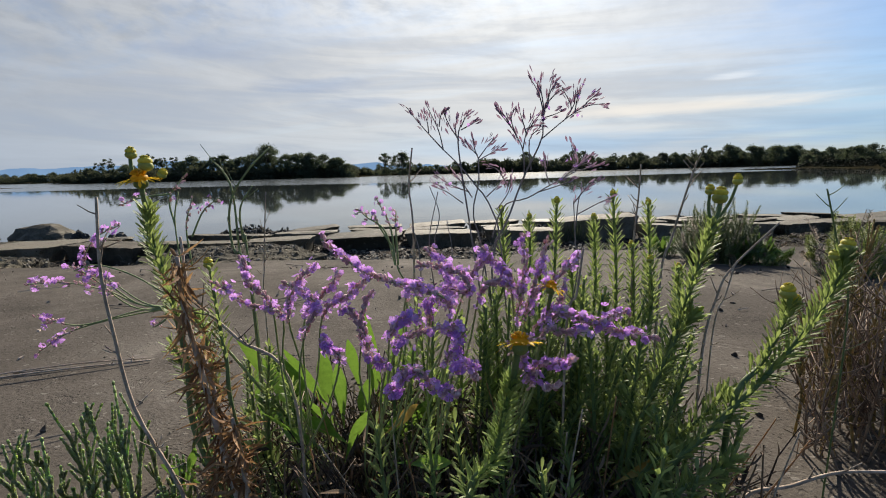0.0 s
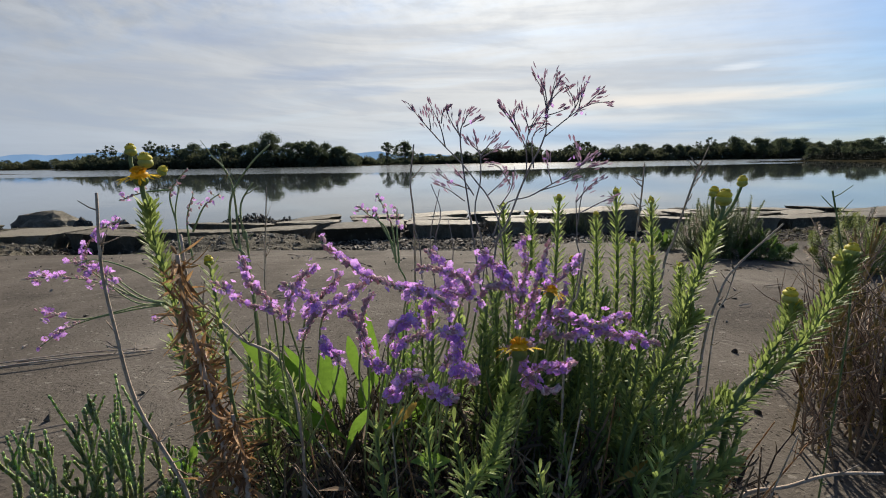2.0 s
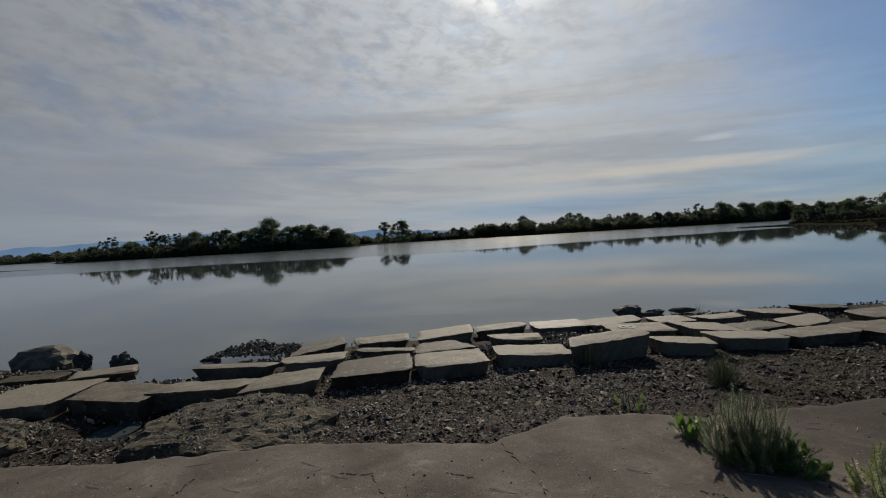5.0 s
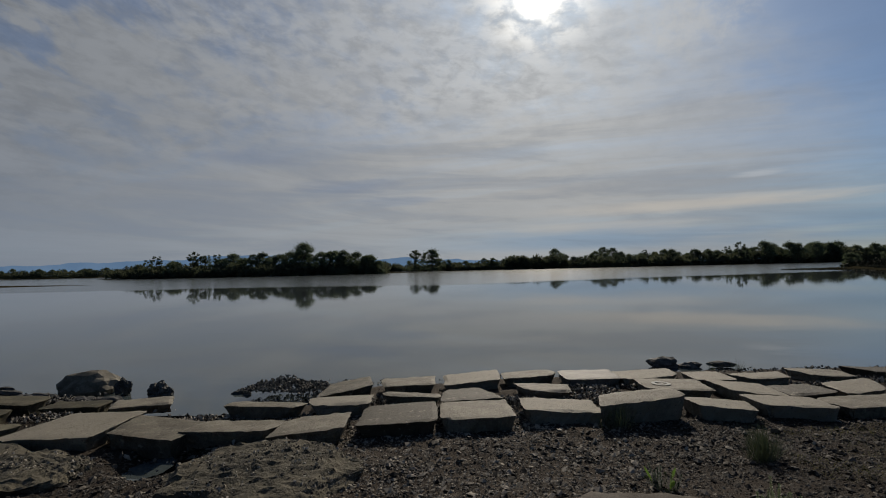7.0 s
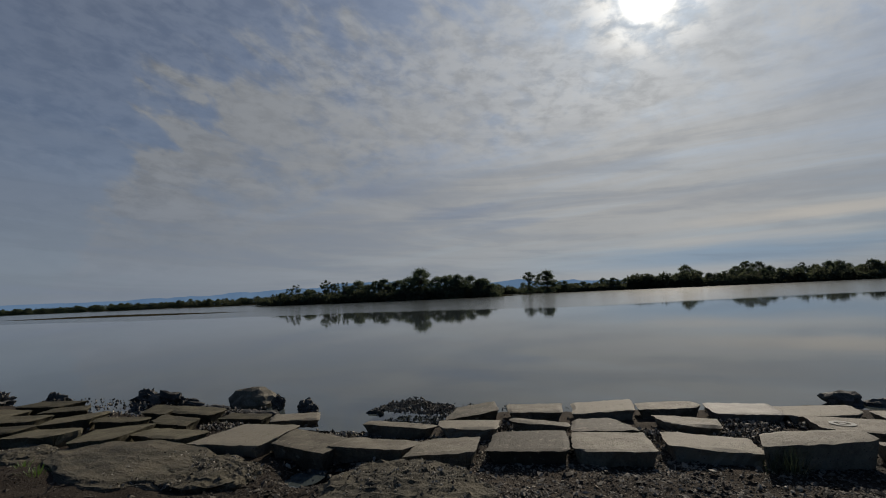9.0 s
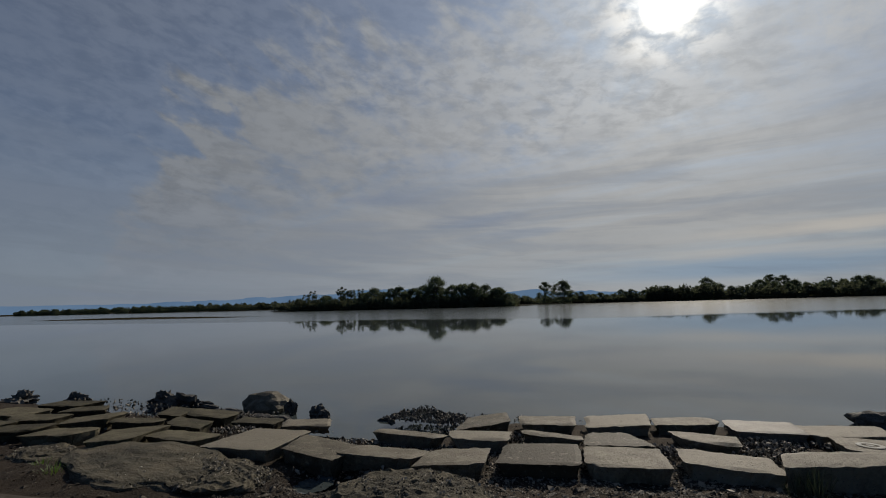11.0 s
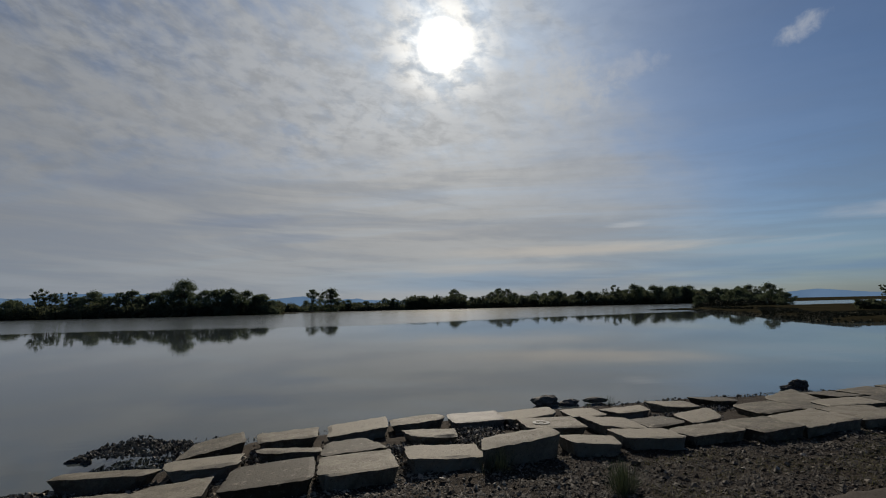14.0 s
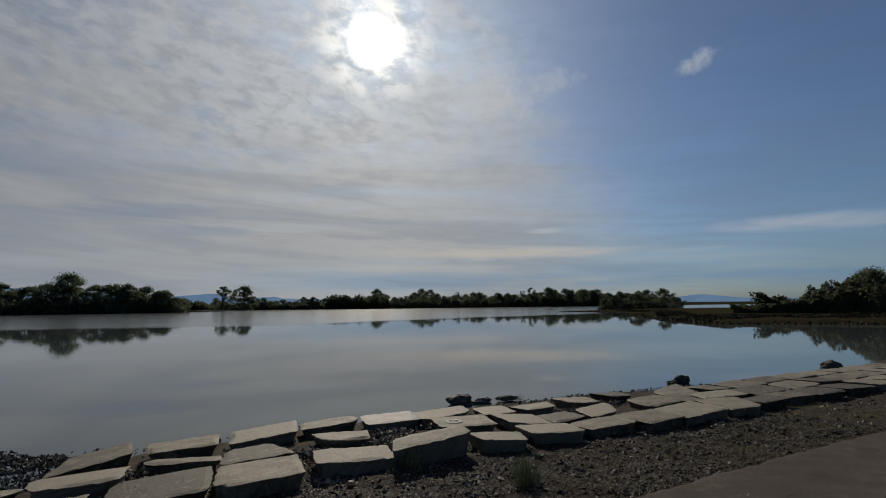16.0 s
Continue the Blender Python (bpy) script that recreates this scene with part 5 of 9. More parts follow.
def shoot(root, ctrl, leaf_from=0.35, leaves=70, leaf_len=0.030, r=0.0021, seed=1, mat=None, width=0.0042, spread=0.75, name="shoot"):
    """An upright samphire shoot: a stem set all round with narrow fleshy leaves."""
    rng = random.Random(seed)
    line = spine(ctrl, 26)
    s = Soup()
    s.tube(line, r * 1.25, r * 0.7, 6)
    stem = hang(s, name, SAMPHIRE_STEM, root)
    l = Soup()
    single = []
    leaves = int(leaves * 2.1)
    for k in range(leaves):
        f = leaf_from + (1 - leaf_from) * (k + rng.random() * 0.6) / leaves
        i = min(25, int(f * 26))
        p = line[i].lerp(line[i + 1], f * 26 - i)
        t = (line[i + 1] - line[i]).normalized()
        a = k * 2.39996 + rng.uniform(-0.3, 0.3)
        u = t.cross(Vector((0.2, 0.95, 0.15))).normalized()
        w = t.cross(u)
        out = u * math.cos(a) + w * math.sin(a)
        up = lerp(0.75, 1.9, f ** 2) + rng.uniform(-0.45, 0.45)
        ln = leaf_len * 0.76 * lerp(1.0, 0.62, f) * rng.uniform(0.7, 1.2)
        rest = l
        if root.get("single", 0) + len(single) < root.get("most", 0):
            l = Soup()
            single.append(l)
        l.leaf(p + out * r * 0.8, out * spread * rng.uniform(0.9, 1.5) + t * up + Vector((0, 0, 0.18)), t.cross(out), ln, width * rng.uniform(0.62, 1.05), rng.uniform(0.05, 0.30), 4, 0.70, 0.35, 0.2)
        if rng.random() < 0.16:
            q = p + (out * spread + t * up).normalized() * ln * 0.3
            l.leaf(q, out * 0.4 + t * 1.2 + u * rng.uniform(-0.6, 0.6), t.cross(out), ln * 0.6, width * 0.8, 0.1, 3, 0.6, 0.3)
        l = rest
    for one in single:
        hang(one, "leaf", mat or SAMPHIRE, stem)
    root["single"] = root.get("single", 0) + len(single)
    if l.v:
        tagged(hang(l, "foliage", mat or SAMPHIRE, stem), kind="stuff")
    stem["tip"] = tuple(line[-1])
    return stem


def floret(s, c, r, way, rng):
    """Five rounded petals, cupped."""
    way = way.normalized()
    side = way.cross(Vector((0.4, 0.2, 0.9))).normalized()
    oth = way.cross(side)
    o = len(s.v)
    s.v.append(tuple(c))
    spin = rng.uniform(0, 6)
    for k in range(5):
        for q, rad in ((-0.52, 0.88), (0.0, 1.0), (0.52, 0.88)):
            a = spin + 2 * math.pi * k / 5 + q
            s.v.append(tuple(c + (side * math.cos(a) + oth * math.sin(a)) * r * rad * rng.uniform(0.85, 1.1) + way * r * (0.45 + 0.12 * rng.random())))
    for k in range(5):
        b = o + 1 + 3 * k
        s.f += [(o, b, b + 1), (o, b + 1, b + 2)]


def spray(root, ctrl, bloom=1.0, seed=1, r=0.0011, flower_r=0.0040, start=0.25, dry=False, spread=0.010):
    """A flowering branch: thin stem, side spikelets set with papery calyces and open purple flowers."""
    rng = random.Random(seed)
    line = spine(ctrl, 22)
    length = sum((b - a).length for a, b in zip(line, line[1:]))
    s, b, p = Soup(), Soup(), Soup()
    single = []
    s.tube(line, r * 1.3, r * 0.6, 5)
    n = max(5, int(length * (1 - start) / (0.0040 if not dry else 0.0048)))
    for k in range(n):
        f = start + (1 - start) * (k + rng.random()) / n
        i = min(21, int(f * 22))
        q = line[i].lerp(line[i + 1], f * 22 - i)
        t = (line[i + 1] - line[i]).normalized()
        out = t.cross(Vector((rng.gauss(0, 1), rng.gauss(0, 1), rng.gauss(0, 1)))).normalized()
        out = (out + Vector((0, -0.1, 0.45))).normalized()
        reach = spread * (1.0 if dry else 0.8) * rng.random() ** 1.5
        c = q + out * reach
        if reach > 0.004:
            s.tube([q, q.lerp(c, 0.5) + t * 0.001, c], r * 0.5, r * 0.4, 4)
        for _ in range(2):
            e = c + Vector((rng.gauss(0, 1), rng.gauss(0, 1), rng.gauss(0, 1))) * (0.0020 if dry else 0.0009)
            if dry:
                b.leaf(e, out * 0.6 + t * rng.uniform(0.8, 1.8), out.cross(t), 0.0070 * rng.uniform(0.8, 1.3), 0.0025, 0.1, 3, 0.6, 0.7)
            else:
                blob(b, e, 0.00095 * rng.uniform(0.7, 1.25), 2.1, 5, 3, out + t * rng.uniform(0.4, 1.6))
        if rng.random() < bloom * (0.16 + 0.80 * (noise.noise((q.x * 60, q.y * 60, q.z * 60 + seed)) > -0.06)):
            if not dry and root.get("flowers", 0) + len(single) < 300:
                one = Soup()
                single.append(one)
            else:
                one = p
            floret(one, c + out * 0.0022, flower_r * rng.uniform(0.62, 1.02), out + Vector((rng.gauss(0, 0.5), rng.gauss(0, 0.5) - 0.2, rng.gauss(0, 0.5))), rng)
            if rng.random() < 0.15:
                floret(one, c + out * 0.003 + Vector((rng.gauss(0, 1), rng.gauss(0, 1), rng.gauss(0, 1))) * 0.0028, flower_r * rng.uniform(0.6, 1.0), out + Vector((rng.gauss(0, 0.7), rng.gauss(0, 0.7), rng.gauss(0, 0.7))), rng)
    stem = hang(s, "flower_branch", DRYSCAPE if dry else SCAPE, root)
    tagged(hang(b, "calyx", DRYBRACT if dry else BRACT, stem, "" if dry else "pinkish papery calyces"), kind="stuff")
    for one in single:
        hang(one, "flower", PETAL, stem)
    root["flowers"] = root.get("flowers", 0) + len(single)
    if p.v:
        tagged(hang(p, "flower_cluster", PETAL, stem, "small purple flowers"), kind="stuff")
    return stem


def bare(root, ctrl, r0, r1, mat=None, name="stalk", n=18, nodes=0, seed=1):
    """A plain stalk, with knots and broken side twigs where it has them."""
    rng = random.Random(seed)
    line = spine(ctrl, n)
    s = Soup()
    s.tube(line, r0, r1, 6)
    for _ in range(nodes):
        i = rng.randrange(2, n)
        d = Vector((rng.gauss(0, 1), rng.gauss(0, 0.6), rng.uniform(0.3, 1.4))).normalized()
        s.tube([line[i], line[i] + d * 0.006, line[i] + d * rng.uniform(0.008, 0.022) + Vector((0, 0, 0.003))], r1 * 0.8, r1 * 0.4, 4)
    return hang(s, name, mat or TWIG, root)


def big_leaf(root, base, tip, width, bend, seed, mat=None):
    s = Soup()
    b, t = Vector(base), Vector(tip)
    rng = random.Random(seed)
    way = t - b
    side = way.cross(Vector((rng.uniform(-0.8, 0.8), -1, rng.uniform(0.0, 0.5))))
    s.leaf(b, way, side, way.length, width, bend, 9, 0.68, 0.22)
    return hang(s, "leaf", mat or ROSETTE, root)


def glasswort(x, y, w, d, h, stems, seed, label, woody=0.0, mat=None, group="glasswort clumps"):
    """A clump of jointed, branching, fleshy stems; woody: share of dry brown twigs."""
    rng = random.Random(seed)
    root = plant("glasswort", x, y, label, "shrub", group)
    for k in range(stems):
        a, q = rng.uniform(0, 6.283), math.sqrt(rng.random())
        bx, by = x + 0.5 * w * q * math.cos(a), y + 0.5 * d * q * math.sin(a)
        bz = surface(bx, by) - 0.01
        top = h * rng.uniform(0.35, 1.0) * (1 - 0.45 * q * q)
        lean = Vector((rng.gauss(0, 0.08) + 0.10 * q * math.cos(a), rng.gauss(0, 0.08) + 0.10 * q * math.sin(a), 1)).normalized()
        dry = rng.random() < woody
        tip = Vector((bx, by, bz)) + lean * top
        mid = Vector((bx, by, bz)).lerp(tip, 0.5) + Vector((rng.gauss(0, 0.03 if dry else 0.010), rng.gauss(0, 0.03 if dry else 0.010), 0))
        line = spine([(bx, by, bz), mid, tip], 12)
        s = Soup()
        if dry:
            s.tube(line, 0.0019, 0.0007, 5)
        else:
            # joints: a beaded outline
            o = []
            for i in range(12):
                o += [line[i], line[i].lerp(line[i + 1], 0.5)]
            o.append(line[12])
            s.tube(line, 0.0021, 0.0016, 6)
            for i, p in enumerate(o[6:-1]):
                blob(s, p, 0.0027 - 0.0007 * i / len(o), 1.7, 6, 4, lean)
        for i in range(3, 12):
            for _ in range(3 if dry else 2):
                if rng.random() < (0.72 if dry else 0.42):
                    dd = Vector((rng.gauss(0, 1), rng.gauss(0, 1), rng.uniform(0.1, 2.0) if dry else rng.uniform(2.4, 5.0))).normalized()
                    ln = top * rng.uniform(0.10, 0.30)
                    e = line[i] + dd * ln + Vector((0, 0, ln * 0.25))
                    m = line[i].lerp(e, 0.5) - Vector((0, 0, ln * 0.08))
                    s.tube([line[i], m, e], 0.0009 if dry else 0.0016, 0.0005 if dry else 0.0011, 5)
                    if not dry:
                        for g in range(4):
                            blob(s, m.lerp(e, g / 3), 0.0019, 1.7, 5, 3, dd)
        hang(s, "stem", (BRUSH if mat else TWIG) if dry else (mat or GLASSWORT), root, "dry brown twig" if dry else "")
    return root


def grass_tuft(x, y, h, blades, seed, label, mat=None, spread=0.5):
    rng = random.Random(seed)
    root = plant("grass_tuft", x, y, label, "grass", "tufts on the bank")
    for _ in range(blades):
        s = Soup()
        a, q = rng.uniform(0, 6.283), rng.random()
        b = Vector((x + 0.10 * q * math.cos(a), y + 0.10 * q * math.sin(a), surface(x, y) - 0.02))
        way = Vector((math.cos(a) * spread * q + rng.gauss(0, 0.1), math.sin(a) * spread * q + rng.gauss(0, 0.1), 1))
        s.leaf(b, way, Vector((-math.sin(a), math.cos(a), 0)), h * rng.uniform(0.4, 1.0), 0.0045, rng.uniform(-0.3, 0.3), 4, 0.4)
        hang(s, "blade", mat or GLASSWORT, root)
    return root


def leafy_shrub(x, y, w, h, stems, seed, label, mat, leaf_len=0.022, low=0):
    """A rounded shrub of many leafy stems that fan out from one foot; low: broad leaves about the foot."""
    rng = random.Random(seed)
    root = plant("shrub", x, y, label, "shrub", "shrubs at the concrete edge")
    z = surface(x, y)
    for k in range(stems):
        a, q = rng.uniform(0, 6.283), math.sqrt(rng.random())
        b = Vector((x + 0.36 * w * q * math.cos(a), y + 0.36 * w * q * math.sin(a), z - 0.01))
        t = Vector((x + 0.5 * w * q * math.cos(a) + rng.gauss(0, 0.045), y + 0.5 * w * q * math.sin(a) + rng.gauss(0, 0.03), z + h * (1 - 0.6 * q ** 2.2) * rng.uniform(0.35, 1.05)))
        m = b.lerp(t, 0.5) + Vector((0.05 * w * math.cos(a), 0.05 * w * math.sin(a), 0.02))
        shoot(root, [b, m, t], 0.15, int(44 + 70 * h), leaf_len * 1.05, 0.0013, seed * 50 + k, mat if rng.random() < 0.9 else TWIG, 0.0052, 1.6, "stem")
    for k in range(low):
        a = rng.uniform(0, 6.283)
        r = rng.uniform(0.25, 0.55) * w
        b = Vector((x + 0.5 * r * math.cos(a), y + 0.5 * r * math.sin(a), z + 0.01))
        big_leaf(root, b, b + Vector((r * 0.5 * math.cos(a), r * 0.5 * math.sin(a), rng.uniform(0.05, 0.14))), rng.uniform(0.018, 0.030), 0.15, seed * 9 + k, FRESH)
    return root


def leaf_litter():
    """Dead leaves and stems gathered under the clump."""
    rng = random.Random(91)
    s = Soup()
    for _ in range(2600):
        a, q = rng.uniform(0, 6.283), math.sqrt(rng.random())
        x, y = 0.14 + 0.42 * q * math.cos(a), 0.66 + 0.17 * q * math.sin(a)
        b = Vector((x, y, surface(x, y) + 0.05 * rng.random() ** 2 * (1 - q * q) + 0.003))
        s.leaf(b, Vector((rng.gauss(0, 1), rng.gauss(0, 1), rng.gauss(0.15, 0.4))), Vector((rng.gauss(0, 1), rng.gauss(0, 1), 0.3)), rng.uniform(0.012, 0.035), 0.0045, rng.uniform(-0.5, 0.5), 3)
    for _ in range(900):
        a, q = rng.uniform(0, 6.283), math.sqrt(rng.random())
        x, y = 0.14 + 0.26 * q * math.cos(a), 0.64 + 0.12 * q * math.sin(a)
        z = surface(x, y)
        t = Vector((rng.gauss(0, 0.05), rng.gauss(0, 0.04), rng.uniform(0.05, 0.17)))
        s.tube([(x, y, z), (x + t.x * 0.3, y + t.y * 0.4, z + t.z * 0.5), (x + t.x, y + t.y, z + t.z)], 0.0015, 0.0008, 4)
    # a thicket of old dead shoots in the heart of the clump
    for _ in range(620):
        x, y = rng.gauss(0.12, 0.10), rng.uniform(0.50, 0.70)
        z = surface(x, y)
        t = Vector((rng.gauss(0, 0.06), rng.gauss(0, 0.03), rng.uniform(0.06, 0.20)))
        line = [Vector((x, y, z)), Vector((x + t.x * 0.3, y + t.y * 0.4, z + t.z * 0.5)), Vector((x + t.x, y + t.y, z + t.z))]
        s.tube(line, 0.0014, 0.0007, 4)
        for _ in range(9):
            f = rng.random()
            p = line[0].lerp(line[1], f * 2) if f < 0.5 else line[1].lerp(line[2], f * 2 - 1)
            s.leaf(p, Vector((rng.gauss(0, 1), rng.gauss(0, 1), rng.gauss(-0.3, 0.6))), Vector((rng.gauss(0, 1), rng.gauss(0, 1), 0.3)), rng.uniform(0.012, 0.028), 0.0042, rng.uniform(-0.7, 0.7), 3)
    tagged(s.make("leaf_litter", LITTER), "dead brown leaves and stems under the clump", "litter", kind="stuff")


def crack(points, seed, width=0.006):
    """Dark soil standing in a crack of the concrete."""
    rng = random.Random(seed)
    line = spine([(x, y, 0) for x, y in points], 40)
    v, f = [], []
    for i, p in enumerate(line):
        t = (line[min(i + 1, 40)] - line[max(i - 1, 0)]).normalized()
        sd = Vector((-t.y, t.x, 0))
        p = p + sd * rng.gauss(0, 0.006)
        w = width * rng.uniform(0.25, 1.4) * math.sin(math.pi * (i + 0.5) / 41) ** 0.4
        for k, up in ((-1, 0.001), (0, 0.0045), (1, 0.001)):
            q = p + sd * (w * k)
            v.append((q.x, q.y, slab_top(q.x, q.y) + up))
    for i in range(40):
        a = 3 * i
        if noise.noise((i * 0.31, seed * 1.7, 0)) < -0.06:
            continue
        f += [(a, a + 1, a + 4, a + 3), (a + 1, a + 2, a + 5, a + 4)]
    tagged(mesh_object("trim", v, f, LITTER), "dark soil filling a crack in the concrete", "crack", kind="structure")


YELLOWING = material("yellowing_leaf", [(0.20, 0.13, 0.035), (0.33, 0.22, 0.05), (0.45, 0.32, 0.08)], 0.5, 40, 200, 0.1, 0.001, through=0.2, through_tint=(0.5, 0.3, 0.06))
BRUSH = material("brown_brush_twig", [(0.10, 0.065, 0.042), (0.20, 0.138, 0.09), (0.31, 0.225, 0.155)], 0.85, 40, 300, 0.3, 0.001, island=0.6)
RUSTY = material("rusty_glasswort", [(0.15, 0.13, 0.05), (0.25, 0.20, 0.075), (0.36, 0.26, 0.11)], 0.55, 30, 250, 0.2, 0.001, through=0.4, through_tint=(0.45, 0.34, 0.12), island=0.6)
FRESH = material("fresh_shrub", [(0.05, 0.09, 0.02), (0.085, 0.15, 0.03), (0.13, 0.21, 0.045)], 0.5, 30, 250, 0.2, 0.001, through=0.25, through_tint=(0.2, 0.34, 0.05), island=0.5)


DARKGRASS = material("dark_grass", [(0.022, 0.028, 0.016), (0.040, 0.050, 0.028), (0.070, 0.082, 0.044)], 0.75, 40, 250, 0.1, 0.001, through=0.2, through_tint=(0.07, 0.09, 0.038), island=0.5)
GREYLEAF = material("grey_green_leaf", [(0.055, 0.072, 0.026), (0.095, 0.12, 0.045), (0.15, 0.18, 0.072)], 0.6, 40, 250, 0.1, 0.001, through=0.3, through_tint=(0.25, 0.30, 0.12), island=0.5)
YELLOWLEAF = material("yellow_green_leaf", [(0.10, 0.13, 0.032), (0.17, 0.21, 0.052), (0.26, 0.30, 0.085)], 0.6, 40, 250, 0.1, 0.001, through=0.35, through_tint=(0.30, 0.35, 0.085), island=0.5)
LIGHTLEAF = material("light_green_leaf", [(0.13, 0.19, 0.05), (0.22, 0.30, 0.085), (0.33, 0.42, 0.13)], 0.55, 60, 400, 0.1, 0.001, through=0.4, through_tint=(0.38, 0.48, 0.13), island=0.5)
LITTER = material("dark_litter", [(0.03, 0.02, 0.013), (0.085, 0.058, 0.037), (0.17, 0.118, 0.075)], 0.9, 40, 200, 0.3, 0.002, island=0.7)


def withered(root, ctrl, count, length, seed):
    """A stem hung with curled dead leaves."""
    rng = random.Random(seed)
    line = spine(ctrl, 24)
    s = Soup()
    s.tube(line, 0.0030, 0.0016, 6)
    stem = hang(s, "dead_stem", TWIG, root)
    l = Soup()
    for k in range(count):
        f = (k + rng.random()) / count
        i = min(23, int(f * 24))
        p = line[i].lerp(line[i + 1], f * 24 - i)
        d = Vector((rng.gauss(0, 1), rng.gauss(0, 1), rng.gauss(-0.35, 0.7))).normalized()
        l.leaf(p, d, Vector((rng.gauss(0, 1), rng.gauss(0, 1), 0.1)), length * rng.uniform(0.6, 1.5), 0.0032 * rng.uniform(0.6, 1.3), rng.uniform(-0.9, 0.9), 6, 0.5, 0.8)
    hang(l, "dead_foliage", DEAD, stem, "curled brown dead leaves")


# a tall samphire with an open flower and a withered foot
SAM = plant("golden_samphire", -0.04, 0.555, "tall golden samphire with a yellow flower and withered foot", "flowering plant", "samphire plants")
stem = shoot(SAM, [(-0.040, 0.555, -0.010), (-0.098, 0.526, 0.176), (-0.102, 0.526, 0.265), (-0.109, 0.526, 0.328), (-0.118, 0.526, 0.375), (-0.118, 0.526, 0.402)], 0.50, 110, 0.024, 0.0022, 101, None, 0.0036)
bare(stem, [(-0.118, 0.526, 0.398), (-0.117, 0.521, 0.412), (-0.116, 0.519, 0.425)], 0.0020, 0.0018, SAMPHIRE_STEM, "flower_stalk")
daisy(stem, Vector((-0.116, 0.518, 0.428)), 0.036, Vector((0.0, -0.20, 1.0)))
flower_bud(stem, Vector((-0.126, 0.526, 0.448)), 0.0099, Vector((0, 0, 1)))
flower_bud(stem, Vector((-0.115, 0.526, 0.439)), 0.0129, Vector((0, 0, 1)))
flower_bud(stem, Vector((-0.102, 0.526, 0.431)), 0.0086, Vector((0.5, 0, 0.8)))
bare(stem, [(-0.123, 0.526, 0.422), (-0.127, 0.526, 0.436), (-0.127, 0.526, 0.445)], 0.0016, 0.0014, SAMPHIRE_STEM, "flower_stalk")
stem = shoot(SAM, [(-0.040, 0.555, -0.010), (-0.058, 0.517, 0.204), (-0.061, 0.517, 0.269), (-0.064, 0.517, 0.310), (-0.066, 0.517, 0.350)], 0.5, 30, 0.022, 0.0017, 102, None, 0.0035)
flower_bud(stem, Vector((-0.067, 0.517, 0.356)), 0.0090, Vector((0, 0, 1)))
stem = shoot(SAM, [(-0.040, 0.555, -0.010), (-0.094, 0.535, 0.151), (-0.104, 0.535, 0.228), (-0.119, 0.535, 0.278)], 0.45, 40, 0.026, 0.0021, 103, None, 0.0042)
stem = shoot(SAM, [(-0.040, 0.555, -0.010), (-0.094, 0.553, 0.138), (-0.094, 0.553, 0.218), (-0.098, 0.553, 0.276), (-0.103, 0.553, 0.298)], 0.45, 46, 0.026, 0.0021, 104, None, 0.0042)
withered(SAM, [(-0.060, 0.508, 0.142), (-0.071, 0.508, 0.210), (-0.080, 0.508, 0.273), (-0.087, 0.508, 0.323), (-0.087, 0.508, 0.364)], 190, 0.020, 105)
withered(SAM, [(-0.092, 0.517, 0.135), (-0.074, 0.517, 0.181), (-0.075, 0.517, 0.237), (-0.084, 0.517, 0.285)], 150, 0.020, 106)
withered(SAM, [(-0.046, 0.499, 0.144), (-0.047, 0.499, 0.183), (-0.052, 0.499, 0.225)], 90, 0.018, 107)
# upright samphire shoots behind
SAM = plant("golden_samphire", 0.32, 0.7, "golden samphire with upright leafy shoots in bud", "flowering plant", "samphire plants")
stem = shoot(SAM, [(0.320, 0.700, -0.010), (0.253, 0.696, 0.183), (0.264, 0.696, 0.287), (0.266, 0.696, 0.385)], 0.42, 70, 0.028, 0.002, 108, None, 0.004)
flower_bud(stem, Vector((0.266, 0.696, 0.390)), 0.0082, Vector((0, 0, 1)))
stem = shoot(SAM, [(0.320, 0.700, -0.010), (0.316, 0.705, 0.193), (0.319, 0.705, 0.280), (0.314, 0.705, 0.362)], 0.42, 70, 0.028, 0.002, 109, None, 0.004)
flower_bud(stem, Vector((0.314, 0.705, 0.368)), 0.0082, Vector((0, 0, 1)))
stem = shoot(SAM, [(0.320, 0.700, -0.010), (0.337, 0.687, 0.185), (0.338, 0.687, 0.292), (0.330, 0.687, 0.392)], 0.42, 70, 0.028, 0.002, 110, None, 0.004)
flower_bud(stem, Vector((0.330, 0.687, 0.397)), 0.0082, Vector((0, 0, 1)))
stem = shoot(SAM, [(0.320, 0.700, -0.010), (0.382, 0.696, 0.196), (0.383, 0.696, 0.290), (0.376, 0.696, 0.380)], 0.42, 70, 0.028, 0.002, 111, None, 0.004)
flower_bud(stem, Vector((0.376, 0.696, 0.385)), 0.0082, Vector((0, 0, 1)))
stem = shoot(SAM, [(0.320, 0.700, -0.010), (0.202, 0.715, 0.207), (0.206, 0.715, 0.292), (0.201, 0.715, 0.374)], 0.42, 70, 0.028, 0.002, 112, None, 0.004)
flower_bud(stem, Vector((0.201, 0.715, 0.379)), 0.0082, Vector((0, 0, 1)))
stem = shoot(SAM, [(0.320, 0.700, -0.010), (0.231, 0.724, 0.235), (0.239, 0.724, 0.299), (0.238, 0.724, 0.362)], 0.42, 70, 0.028, 0.002, 113, None, 0.004)
flower_bud(stem, Vector((0.238, 0.724, 0.368)), 0.0082, Vector((0, 0, 1)))
stem = shoot(SAM, [(0.320, 0.700, -0.010), (0.353, 0.678, 0.182), (0.357, 0.678, 0.259), (0.352, 0.678, 0.332)], 0.42, 70, 0.028, 0.002, 114, None, 0.004)
flower_bud(stem, Vector((0.351, 0.678, 0.337)), 0.0082, Vector((0, 0, 1)))
